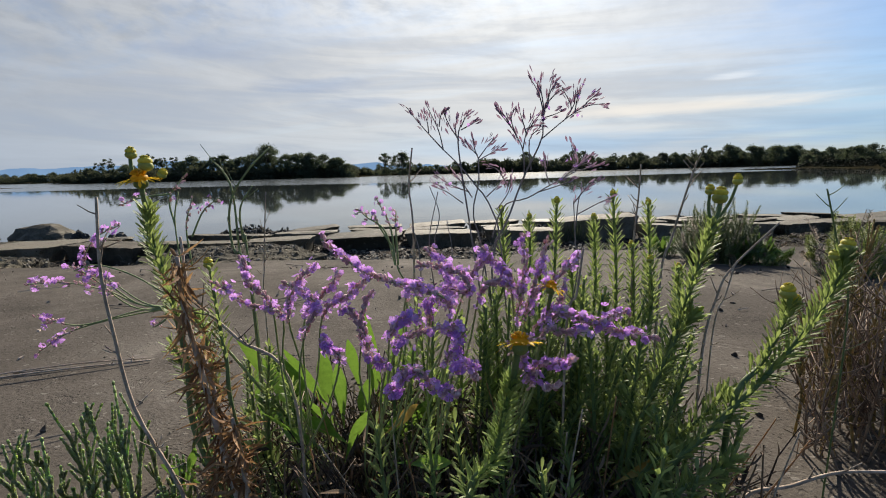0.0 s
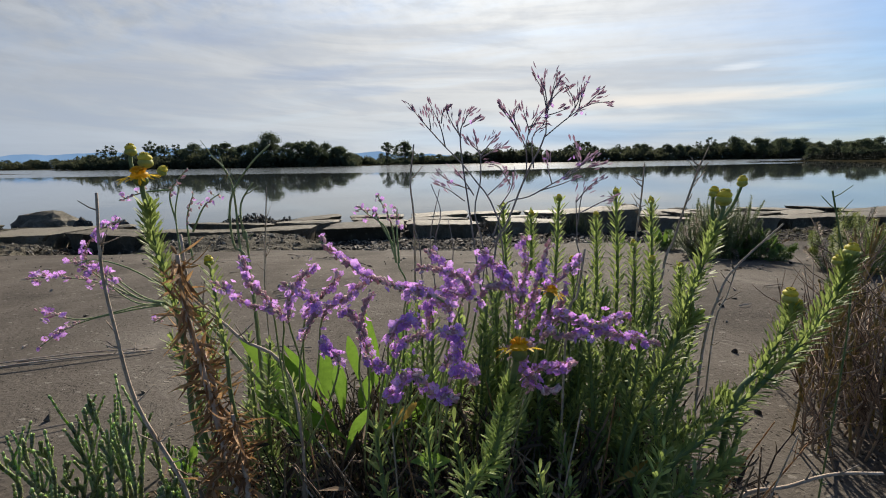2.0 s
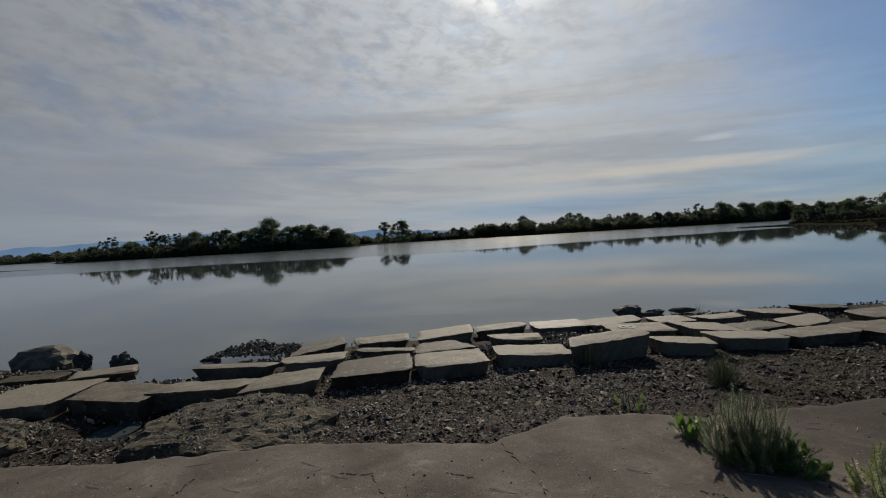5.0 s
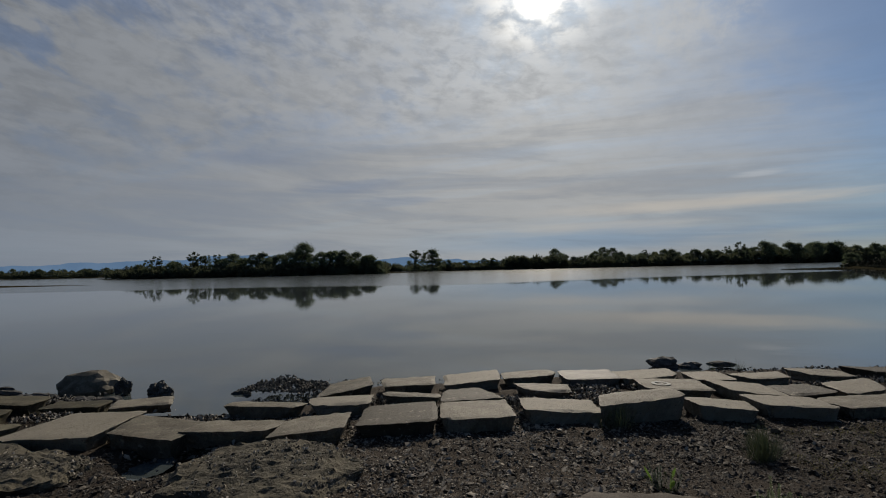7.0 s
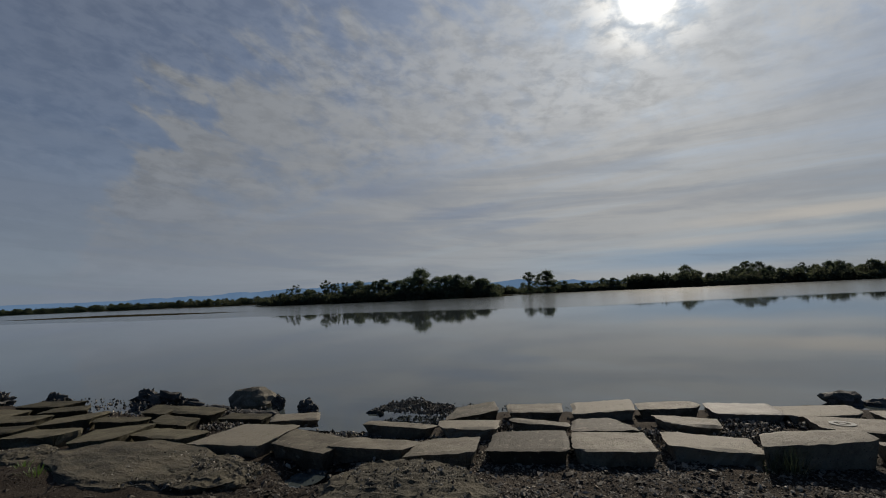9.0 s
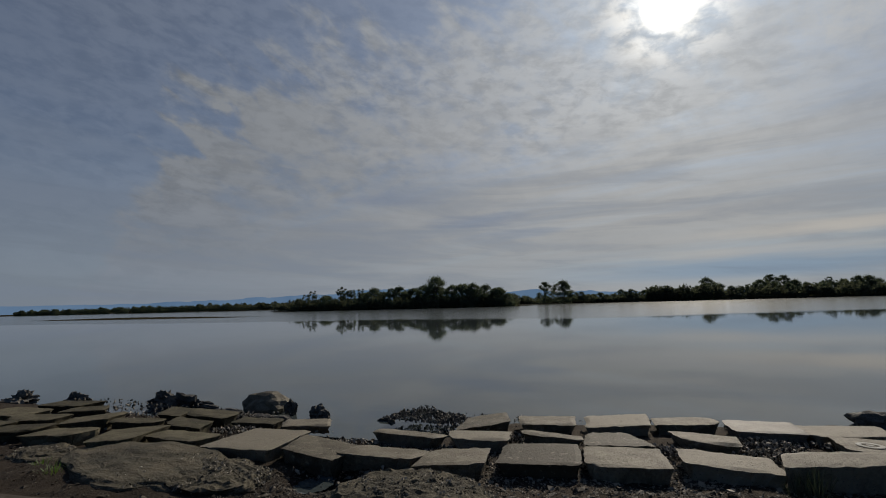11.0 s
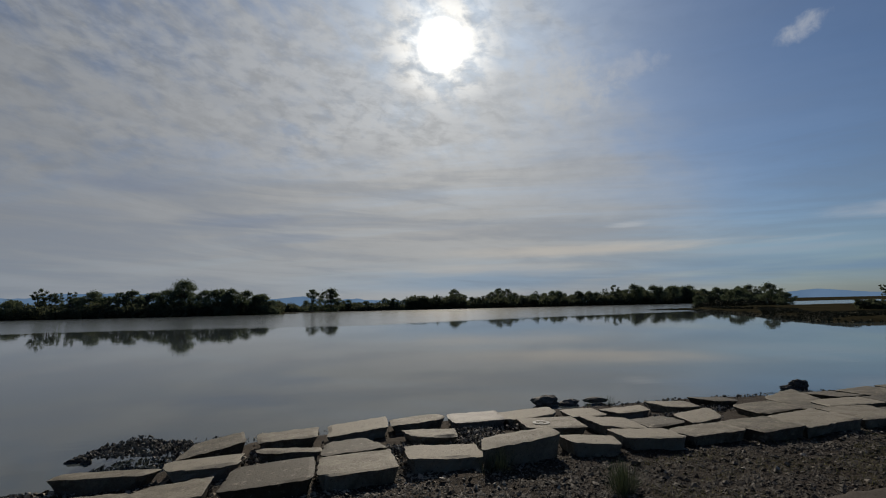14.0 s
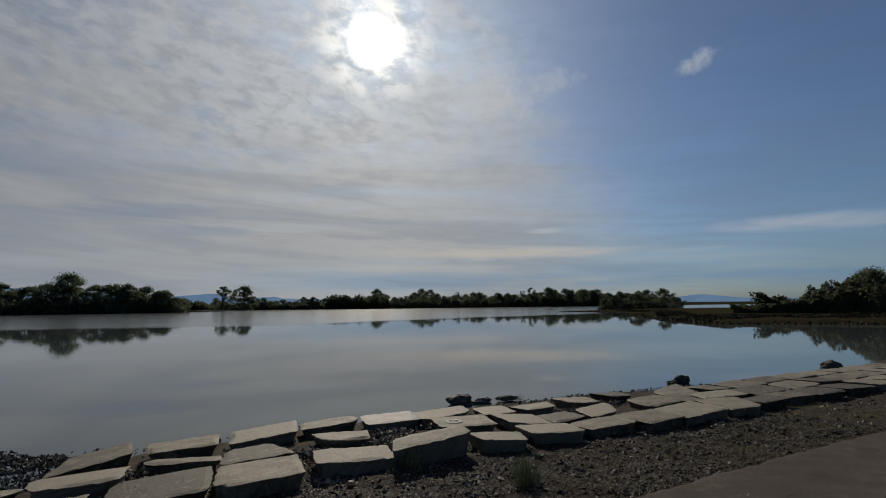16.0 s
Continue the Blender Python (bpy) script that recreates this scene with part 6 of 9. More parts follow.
stem = shoot(SAM, [(0.320, 0.700, -0.010), (0.282, 0.687, 0.186), (0.287, 0.687, 0.250), (0.283, 0.687, 0.311)], 0.42, 70, 0.028, 0.002, 115, None, 0.004)
flower_bud(stem, Vector((0.282, 0.687, 0.316)), 0.0082, Vector((0, 0, 1)))
stem = shoot(SAM, [(0.320, 0.700, -0.010), (0.307, 0.622, 0.174), (0.307, 0.622, 0.230), (0.301, 0.622, 0.284)], 0.42, 70, 0.028, 0.002, 116, None, 0.004)
flower_bud(stem, Vector((0.300, 0.622, 0.289)), 0.0082, Vector((0, 0, 1)))
stem = shoot(SAM, [(0.320, 0.700, -0.010), (0.400, 0.668, 0.193), (0.406, 0.668, 0.250), (0.403, 0.668, 0.305)], 0.42, 70, 0.028, 0.002, 117, None, 0.004)
flower_bud(stem, Vector((0.403, 0.668, 0.311)), 0.0082, Vector((0, 0, 1)))
stem = shoot(SAM, [(0.320, 0.700, -0.010), (0.280, 0.640, 0.165), (0.286, 0.640, 0.228), (0.283, 0.640, 0.288)], 0.42, 70, 0.028, 0.002, 118, None, 0.004)
flower_bud(stem, Vector((0.283, 0.640, 0.294)), 0.0082, Vector((0, 0, 1)))
stem = shoot(SAM, [(0.320, 0.700, -0.010), (0.241, 0.678, 0.184), (0.246, 0.678, 0.246), (0.243, 0.678, 0.307)], 0.42, 70, 0.028, 0.002, 119, None, 0.004)
flower_bud(stem, Vector((0.243, 0.678, 0.312)), 0.0082, Vector((0, 0, 1)))
# samphire leaning out to the side
SAM = plant("golden_samphire", 0.36, 0.62, "leafy golden samphire shoot with yellow flower heads", "flowering plant", "samphire plants")
stem = shoot(SAM, [(0.360, 0.620, -0.010), (0.305, 0.537, 0.163), (0.332, 0.537, 0.264), (0.351, 0.537, 0.336), (0.362, 0.537, 0.378)], 0.4, 110, 0.025, 0.0025, 120, None, 0.004)
flower_bud(stem, Vector((0.366, 0.537, 0.401)), 0.0142, Vector((0.1, 0, 1)))
bare(stem, [(0.362, 0.537, 0.378), (0.366, 0.537, 0.389), (0.366, 0.537, 0.398)], 0.0018, 0.0018, SAMPHIRE_STEM, "flower_stalk")
flower_bud(stem, Vector((0.360, 0.542, 0.406)), 0.0090, Vector((0, 0, 1)))
bare(stem, [(0.363, 0.542, 0.375), (0.360, 0.542, 0.391), (0.360, 0.542, 0.402)], 0.0014, 0.0012, SAMPHIRE_STEM, "flower_stalk")
flower_bud(stem, Vector((0.386, 0.547, 0.414)), 0.0095, Vector((0, 0, 1)))
bare(stem, [(0.369, 0.547, 0.377), (0.380, 0.547, 0.394), (0.386, 0.547, 0.411)], 0.0015, 0.0012, SAMPHIRE_STEM, "flower_stalk")
stem = shoot(SAM, [(0.360, 0.620, -0.010), (0.296, 0.527, 0.152), (0.312, 0.527, 0.225), (0.334, 0.527, 0.284), (0.345, 0.527, 0.299)], 0.35, 70, 0.03, 0.0021, 121, None, 0.0042)
stem = shoot(SAM, [(0.360, 0.620, -0.010), (0.317, 0.607, 0.093), (0.323, 0.607, 0.182), (0.345, 0.607, 0.272), (0.342, 0.607, 0.327)], 0.35, 80, 0.028, 0.0021, 122, None, 0.0042)
flower_bud(stem, Vector((0.342, 0.607, 0.333)), 0.0082, Vector((0, 0, 1)))
# long samphire shoot lying low to the side
SAM = plant("golden_samphire", 0.42, 0.58, "long leafy golden samphire shoot leaning low", "flowering plant", "samphire plants")
stem = shoot(SAM, [(0.420, 0.580, -0.010), (0.312, 0.487, 0.166), (0.345, 0.487, 0.217), (0.381, 0.487, 0.260), (0.412, 0.487, 0.302), (0.428, 0.487, 0.337), (0.432, 0.487, 0.357)], 0.22, 190, 0.023, 0.0026, 123, None, 0.0038)
flower_bud(stem, Vector((0.433, 0.487, 0.365)), 0.0116, Vector((0.2, 0, 1)))
flower_bud(stem, Vector((0.424, 0.487, 0.358)), 0.0077, Vector((0, 0, 1)))
stem = shoot(SAM, [(0.420, 0.580, -0.010), (0.361, 0.492, 0.224), (0.384, 0.492, 0.272), (0.396, 0.492, 0.305), (0.399, 0.492, 0.319)], 0.4, 60, 0.021, 0.0022, 124, None, 0.0036)
flower_bud(stem, Vector((0.397, 0.492, 0.329)), 0.0125, Vector((0, 0, 1)))
flower_bud(stem, Vector((0.404, 0.492, 0.322)), 0.0086, Vector((0, 0, 1)))
stem = shoot(SAM, [(0.420, 0.580, -0.010), (0.299, 0.507, 0.139), (0.325, 0.507, 0.189), (0.352, 0.507, 0.220), (0.369, 0.507, 0.240)], 0.3, 80, 0.028, 0.0021, 125, None, 0.0042)
stem = shoot(SAM, [(0.420, 0.580, -0.010), (0.311, 0.467, 0.167), (0.332, 0.467, 0.187), (0.352, 0.467, 0.206)], 0.3, 50, 0.026, 0.0021, 126, None, 0.0042)
# near samphire shoot with a flower among the lavender
SAM = plant("golden_samphire", 0.17, 0.5, "near golden samphire shoot with a ragged yellow flower", "flowering plant", "samphire plants")
stem = shoot(SAM, [(0.170, 0.500, -0.010), (0.146, 0.417, 0.206), (0.162, 0.417, 0.243), (0.170, 0.417, 0.279), (0.174, 0.417, 0.298)], 0.25, 105, 0.019, 0.0022, 127, LIGHTLEAF, 0.0038)
bare(stem, [(0.174, 0.417, 0.294), (0.175, 0.407, 0.314), (0.175, 0.400, 0.326)], 0.0022, 0.0018, SAMPHIRE_STEM, "flower_stalk")
daisy(stem, Vector((0.176, 0.400, 0.329)), 0.03, Vector((0.0, 0.42, 1)))
stem = bare(SAM, [(0.170, 0.500, -0.010), (0.207, 0.557, 0.211), (0.205, 0.477, 0.300), (0.201, 0.432, 0.350)], 0.0018, 0.0013, SAMPHIRE_STEM, "flower_stalk")
daisy(stem, Vector((0.201, 0.432, 0.353)), 0.02, Vector((0.35, 0.35, 0.9)))
# leafy undergrowth of the clump
SAM = plant("golden_samphire", 0.15, 0.66, "low leafy samphire undergrowth in the middle of the clump", "flowering plant", "samphire plants")
shoot(SAM, [(-0.045, 0.584, -0.010), (-0.028, 0.577, 0.148), (-0.026, 0.564, 0.223)], 0.16, 46, 0.027, 0.0017, 128, None, 0.0040, 0.8)
shoot(SAM, [(0.296, 0.703, -0.010), (0.299, 0.695, 0.112), (0.304, 0.677, 0.225)], 0.16, 46, 0.021, 0.0017, 129, None, 0.0040, 0.8)
shoot(SAM, [(0.346, 0.580, -0.010), (0.345, 0.565, 0.128), (0.341, 0.560, 0.184)], 0.16, 46, 0.022, 0.0017, 130, None, 0.0040, 0.8)
shoot(SAM, [(0.299, 0.666, -0.010), (0.298, 0.660, 0.066), (0.279, 0.642, 0.131)], 0.16, 46, 0.025, 0.0017, 131, None, 0.0040, 0.8)
shoot(SAM, [(-0.005, 0.777, -0.010), (-0.038, 0.760, 0.025), (-0.057, 0.748, 0.050)], 0.16, 46, 0.027, 0.0017, 132, None, 0.0040, 0.8)
shoot(SAM, [(0.336, 0.655, -0.010), (0.336, 0.649, 0.074), (0.354, 0.631, 0.138)], 0.16, 46, 0.023, 0.0017, 133, None, 0.0040, 0.8)
shoot(SAM, [(0.066, 0.647, -0.010), (0.057, 0.645, 0.076), (0.051, 0.623, 0.132)], 0.16, 46, 0.024, 0.0017, 134, None, 0.0040, 0.8)
shoot(SAM, [(0.360, 0.607, -0.010), (0.373, 0.607, 0.156), (0.380, 0.585, 0.262)], 0.16, 46, 0.022, 0.0017, 135, None, 0.0040, 0.8)
shoot(SAM, [(0.262, 0.609, -0.010), (0.268, 0.597, 0.147), (0.268, 0.588, 0.245)], 0.16, 46, 0.020, 0.0017, 136, None, 0.0040, 0.8)
shoot(SAM, [(0.239, 0.583, -0.010), (0.252, 0.577, 0.143), (0.270, 0.562, 0.214)], 0.16, 46, 0.024, 0.0017, 137, None, 0.0040, 0.8)
shoot(SAM, [(0.252, 0.544, -0.010), (0.240, 0.514, 0.150), (0.231, 0.525, 0.197)], 0.16, 46, 0.020, 0.0017, 138, None, 0.0040, 0.8)
shoot(SAM, [(0.341, 0.595, -0.010), (0.364, 0.581, 0.121), (0.366, 0.575, 0.183)], 0.16, 46, 0.027, 0.0017, 139, None, 0.0040, 0.8)
shoot(SAM, [(0.030, 0.696, -0.010), (0.002, 0.684, 0.048), (-0.024, 0.670, 0.096)], 0.16, 46, 0.020, 0.0017, 140, None, 0.0040, 0.8)
shoot(SAM, [(0.247, 0.570, -0.010), (0.278, 0.573, 0.168), (0.272, 0.551, 0.255)], 0.16, 46, 0.023, 0.0017, 141, None, 0.0040, 0.8)
shoot(SAM, [(-0.060, 0.578, -0.010), (-0.052, 0.564, 0.172), (-0.040, 0.558, 0.266)], 0.16, 46, 0.020, 0.0017, 142, None, 0.0040, 0.8)
shoot(SAM, [(0.039, 0.718, -0.010), (0.002, 0.717, 0.042), (0.004, 0.691, 0.083)], 0.16, 46, 0.024, 0.0017, 143, None, 0.0040, 0.8)
shoot(SAM, [(0.140, 0.676, -0.010), (0.126, 0.656, 0.042), (0.104, 0.652, 0.084)], 0.16, 46, 0.020, 0.0017, 144, None, 0.0040, 0.8)
shoot(SAM, [(-0.041, 0.768, -0.010), (-0.009, 0.759, 0.021), (-0.013, 0.738, 0.043)], 0.16, 46, 0.025, 0.0017, 145, None, 0.0040, 0.8)
shoot(SAM, [(0.120, 0.756, -0.010), (0.103, 0.742, 0.006), (0.093, 0.727, 0.011)], 0.16, 46, 0.022, 0.0017, 146, None, 0.0040, 0.8)
shoot(SAM, [(0.354, 0.718, -0.010), (0.365, 0.693, 0.043), (0.393, 0.691, 0.086)], 0.16, 46, 0.025, 0.0017, 147, None, 0.0040, 0.8)
shoot(SAM, [(0.183, 0.706, -0.010), (0.176, 0.711, 0.061), (0.172, 0.680, 0.121)], 0.16, 46, 0.028, 0.0017, 148, None, 0.0040, 0.8)
shoot(SAM, [(0.339, 0.550, -0.010), (0.359, 0.546, 0.140), (0.346, 0.532, 0.183)], 0.16, 46, 0.021, 0.0017, 149, None, 0.0040, 0.8)
shoot(SAM, [(0.213, 0.738, -0.010), (0.228, 0.716, 0.121), (0.257, 0.710, 0.243)], 0.16, 46, 0.026, 0.0017, 150, None, 0.0040, 0.8)
shoot(SAM, [(0.047, 0.642, -0.010), (0.036, 0.640, 0.048), (0.003, 0.619, 0.072)], 0.16, 46, 0.026, 0.0017, 151, None, 0.0040, 0.8)
shoot(SAM, [(0.150, 0.719, -0.010), (0.164, 0.699, 0.039), (0.186, 0.692, 0.077)], 0.16, 46, 0.027, 0.0017, 152, None, 0.0040, 0.8)
shoot(SAM, [(0.144, 0.645, -0.010), (0.125, 0.634, 0.077), (0.138, 0.622, 0.133)], 0.16, 46, 0.025, 0.0017, 153, None, 0.0040, 0.8)
shoot(SAM, [(0.112, 0.641, -0.010), (0.098, 0.627, 0.062), (0.081, 0.618, 0.101)], 0.16, 46, 0.024, 0.0017, 154, None, 0.0040, 0.8)
shoot(SAM, [(0.256, 0.615, -0.010), (0.252, 0.606, 0.144), (0.288, 0.593, 0.244)], 0.16, 46, 0.021, 0.0017, 155, None, 0.0040, 0.8)
shoot(SAM, [(0.196, 0.559, -0.010), (0.185, 0.556, 0.141), (0.202, 0.540, 0.190)], 0.16, 46, 0.026, 0.0017, 156, None, 0.0040, 0.8)
shoot(SAM, [(0.280, 0.549, -0.010), (0.296, 0.532, 0.192), (0.303, 0.530, 0.284)], 0.16, 46, 0.026, 0.0017, 157, None, 0.0040, 0.8)
shoot(SAM, [(0.274, 0.570, -0.010), (0.284, 0.560, 0.180), (0.309, 0.550, 0.279)], 0.16, 46, 0.024, 0.0017, 158, None, 0.0040, 0.8)
shoot(SAM, [(0.250, 0.725, -0.010), (0.255, 0.708, 0.128), (0.278, 0.698, 0.256)], 0.16, 46, 0.026, 0.0017, 159, None, 0.0040, 0.8)
shoot(SAM, [(-0.023, 0.636, -0.010), (-0.049, 0.636, 0.124), (-0.059, 0.614, 0.219)], 0.16, 46, 0.028, 0.0017, 160, None, 0.0040, 0.8)
shoot(SAM, [(0.222, 0.666, -0.010), (0.243, 0.650, 0.088), (0.249, 0.642, 0.174)], 0.16, 46, 0.027, 0.0017, 161, None, 0.0040, 0.8)
shoot(SAM, [(0.315, 0.599, -0.010), (0.315, 0.590, 0.118), (0.323, 0.578, 0.180)], 0.16, 46, 0.026, 0.0017, 162, None, 0.0040, 0.8)
shoot(SAM, [(0.188, 0.611, -0.010), (0.217, 0.611, 0.160), (0.229, 0.589, 0.273)], 0.16, 46, 0.021, 0.0017, 163, None, 0.0040, 0.8)
shoot(SAM, [(0.038, 0.731, -0.010), (0.042, 0.728, 0.027), (0.076, 0.704, 0.055)], 0.16, 46, 0.021, 0.0017, 164, None, 0.0040, 0.8)
shoot(SAM, [(0.104, 0.643, -0.010), (0.091, 0.618, 0.079), (0.063, 0.620, 0.136)], 0.16, 46, 0.026, 0.0017, 165, None, 0.0040, 0.8)
shoot(SAM, [(0.003, 0.724, -0.010), (-0.024, 0.690, 0.024), (-0.055, 0.697, 0.049)], 0.16, 46, 0.021, 0.0017, 166, None, 0.0040, 0.8)
shoot(SAM, [(0.249, 0.672, -0.010), (0.252, 0.653, 0.074), (0.249, 0.647, 0.148)], 0.16, 46, 0.027, 0.0017, 167, None, 0.0040, 0.8)
shoot(SAM, [(0.210, 0.620, -0.010), (0.203, 0.614, 0.096), (0.201, 0.598, 0.152)], 0.16, 46, 0.023, 0.0017, 168, None, 0.0040, 0.8)
shoot(SAM, [(0.387, 0.666, -0.010), (0.392, 0.663, 0.061), (0.420, 0.642, 0.121)], 0.16, 46, 0.022, 0.0017, 169, None, 0.0040, 0.8)
shoot(SAM, [(-0.071, 0.621, -0.010), (-0.081, 0.600, 0.138), (-0.082, 0.599, 0.234)], 0.16, 46, 0.023, 0.0017, 170, None, 0.0040, 0.8)
shoot(SAM, [(0.178, 0.734, -0.010), (0.228, 0.717, 0.113), (0.230, 0.707, 0.227)], 0.16, 46, 0.027, 0.0017, 171, None, 0.0040, 0.8)
shoot(SAM, [(0.093, 0.672, -0.010), (0.082, 0.651, 0.050), (0.050, 0.648, 0.100)], 0.16, 46, 0.021, 0.0017, 172, None, 0.0040, 0.8)
shoot(SAM, [(0.052, 0.756, -0.010), (0.021, 0.736, 0.028), (0.027, 0.727, 0.056)], 0.16, 46, 0.022, 0.0017, 173, None, 0.0040, 0.8)
shoot(SAM, [(-0.064, 0.686, -0.010), (-0.029, 0.683, 0.055), (-0.040, 0.661, 0.110)], 0.16, 46, 0.022, 0.0017, 174, None, 0.0040, 0.8)
shoot(SAM, [(0.278, 0.722, -0.010), (0.292, 0.703, 0.062), (0.276, 0.695, 0.123)], 0.16, 46, 0.026, 0.0017, 175, None, 0.0040, 0.8)
shoot(SAM, [(0.248, 0.652, -0.010), (0.247, 0.640, 0.087), (0.255, 0.629, 0.162)], 0.16, 46, 0.027, 0.0017, 176, None, 0.0040, 0.8)
shoot(SAM, [(-0.024, 0.636, -0.010), (-0.043, 0.633, 0.129), (-0.062, 0.614, 0.229)], 0.16, 46, 0.025, 0.0017, 177, None, 0.0040, 0.8)
shoot(SAM, [(0.099, 0.644, -0.010), (0.101, 0.635, 0.064), (0.063, 0.621, 0.106)], 0.16, 46, 0.021, 0.0017, 178, None, 0.0040, 0.8)
shoot(SAM, [(0.268, 0.568, -0.010), (0.276, 0.555, 0.138), (0.302, 0.548, 0.192)], 0.16, 46, 0.026, 0.0017, 179, None, 0.0040, 0.8)
shoot(SAM, [(0.295, 0.574, -0.010), (0.312, 0.555, 0.121), (0.295, 0.554, 0.164)], 0.16, 46, 0.023, 0.0017, 180, None, 0.0040, 0.8)
shoot(SAM, [(0.294, 0.713, -0.010), (0.309, 0.687, 0.077), (0.349, 0.686, 0.154)], 0.16, 46, 0.022, 0.0017, 181, None, 0.0040, 0.8)
shoot(SAM, [(0.308, 0.671, -0.010), (0.333, 0.654, 0.086), (0.367, 0.646, 0.172)], 0.16, 46, 0.027, 0.0017, 182, None, 0.0040, 0.8)
shoot(SAM, [(0.080, 0.690, -0.010), (0.075, 0.666, 0.030), (0.043, 0.664, 0.060)], 0.16, 46, 0.027, 0.0017, 183, None, 0.0040, 0.8)
shoot(SAM, [(0.253, 0.673, -0.010), (0.265, 0.660, 0.086), (0.262, 0.648, 0.172)], 0.16, 46, 0.021, 0.0017, 184, None, 0.0040, 0.8)
shoot(SAM, [(0.122, 0.676, -0.010), (0.150, 0.670, 0.035), (0.152, 0.652, 0.070)], 0.16, 46, 0.027, 0.0017, 185, None, 0.0040, 0.8)
shoot(SAM, [(-0.018, 0.681, -0.010), (-0.041, 0.669, 0.044), (-0.063, 0.656, 0.089)], 0.16, 46, 0.027, 0.0017, 186, None, 0.0040, 0.8)
shoot(SAM, [(0.231, 0.666, -0.010), (0.234, 0.655, 0.137), (0.219, 0.641, 0.273)], 0.16, 46, 0.021, 0.0017, 187, None, 0.0040, 0.8)
shoot(SAM, [(0.345, 0.610, -0.010), (0.339, 0.607, 0.113), (0.338, 0.589, 0.179)], 0.16, 46, 0.025, 0.0017, 188, None, 0.0040, 0.8)
shoot(SAM, [(0.078, 0.767, -0.010), (0.083, 0.739, -0.003), (0.098, 0.738, -0.006)], 0.16, 46, 0.026, 0.0017, 189, None, 0.0040, 0.8)
shoot(SAM, [(-0.071, 0.777, -0.010), (-0.067, 0.754, -0.012), (-0.065, 0.747, -0.023)], 0.16, 46, 0.025, 0.0017, 190, None, 0.0040, 0.8)
shoot(SAM, [(0.007, 0.715, -0.010), (0.027, 0.708, 0.037), (0.048, 0.688, 0.073)], 0.16, 46, 0.027, 0.0017, 191, None, 0.0040, 0.8)
shoot(SAM, [(0.284, 0.563, -0.010), (0.273, 0.556, 0.191), (0.258, 0.543, 0.294)], 0.16, 46, 0.022, 0.0017, 192, None, 0.0040, 0.8)
shoot(SAM, [(0.246, 0.731, -0.010), (0.258, 0.722, 0.044), (0.259, 0.703, 0.087)], 0.16, 46, 0.024, 0.0017, 193, None, 0.0040, 0.8)
shoot(SAM, [(0.026, 0.656, -0.010), (-0.005, 0.654, 0.040), (-0.030, 0.633, 0.067)], 0.16, 46, 0.025, 0.0017, 194, None, 0.0040, 0.8)
shoot(SAM, [(-0.119, 0.725, -0.010), (-0.112, 0.710, 0.041), (-0.104, 0.698, 0.083)], 0.16, 46, 0.026, 0.0017, 195, None, 0.0040, 0.8)
shoot(SAM, [(0.041, 0.688, -0.010), (0.008, 0.671, 0.043), (-0.014, 0.663, 0.086)], 0.16, 46, 0.028, 0.0017, 196, None, 0.0040, 0.8)
shoot(SAM, [(0.036, 0.740, -0.010), (0.021, 0.733, -0.001), (-0.027, 0.713, -0.003)], 0.16, 46, 0.026, 0.0017, 197, None, 0.0040, 0.8)
shoot(SAM, [(0.297, 0.675, -0.010), (0.322, 0.670, 0.127), (0.336, 0.650, 0.254)], 0.16, 46, 0.024, 0.0017, 198, None, 0.0040, 0.8)
shoot(SAM, [(0.023, 0.751, -0.010), (0.048, 0.742, -0.001), (0.066, 0.723, -0.002)], 0.16, 46, 0.022, 0.0017, 199, None, 0.0040, 0.8)
shoot(SAM, [(0.008, 0.693, -0.010), (-0.002, 0.679, 0.041), (-0.023, 0.668, 0.081)], 0.16, 46, 0.023, 0.0017, 200, None, 0.0040, 0.8)
shoot(SAM, [(0.005, 0.761, -0.010), (-0.004, 0.743, 0.025), (-0.030, 0.732, 0.051)], 0.16, 46, 0.020, 0.0017, 201, None, 0.0040, 0.8)
shoot(SAM, [(0.216, 0.599, -0.010), (0.228, 0.595, 0.148), (0.253, 0.578, 0.239)], 0.16, 46, 0.023, 0.0017, 202, None, 0.0040, 0.8)
shoot(SAM, [(-0.069, 0.747, -0.010), (-0.069, 0.738, 0.004), (-0.079, 0.719, 0.008)], 0.16, 46, 0.024, 0.0017, 203, None, 0.0040, 0.8)
shoot(SAM, [(0.151, 0.666, -0.010), (0.138, 0.648, 0.042), (0.143, 0.642, 0.083)], 0.16, 46, 0.026, 0.0017, 204, None, 0.0040, 0.8)
shoot(SAM, [(0.092, 0.646, -0.010), (0.104, 0.643, 0.072), (0.120, 0.623, 0.125)], 0.16, 46, 0.023, 0.0017, 205, None, 0.0040, 0.8)
shoot(SAM, [(0.013, 0.720, -0.010), (-0.012, 0.704, 0.018), (-0.048, 0.693, 0.036)], 0.16, 46, 0.023, 0.0017, 206, None, 0.0040, 0.8)
shoot(SAM, [(0.201, 0.648, -0.010), (0.192, 0.644, 0.105), (0.177, 0.624, 0.194)], 0.16, 46, 0.021, 0.0017, 207, None, 0.0040, 0.8)
shoot(SAM, [(0.169, 0.720, -0.010), (0.188, 0.696, 0.037), (0.213, 0.693, 0.075)], 0.16, 46, 0.020, 0.0017, 208, None, 0.0040, 0.8)
shoot(SAM, [(0.393, 0.707, -0.010), (0.381, 0.683, 0.124), (0.365, 0.681, 0.247)], 0.16, 46, 0.024, 0.0017, 209, None, 0.0040, 0.8)
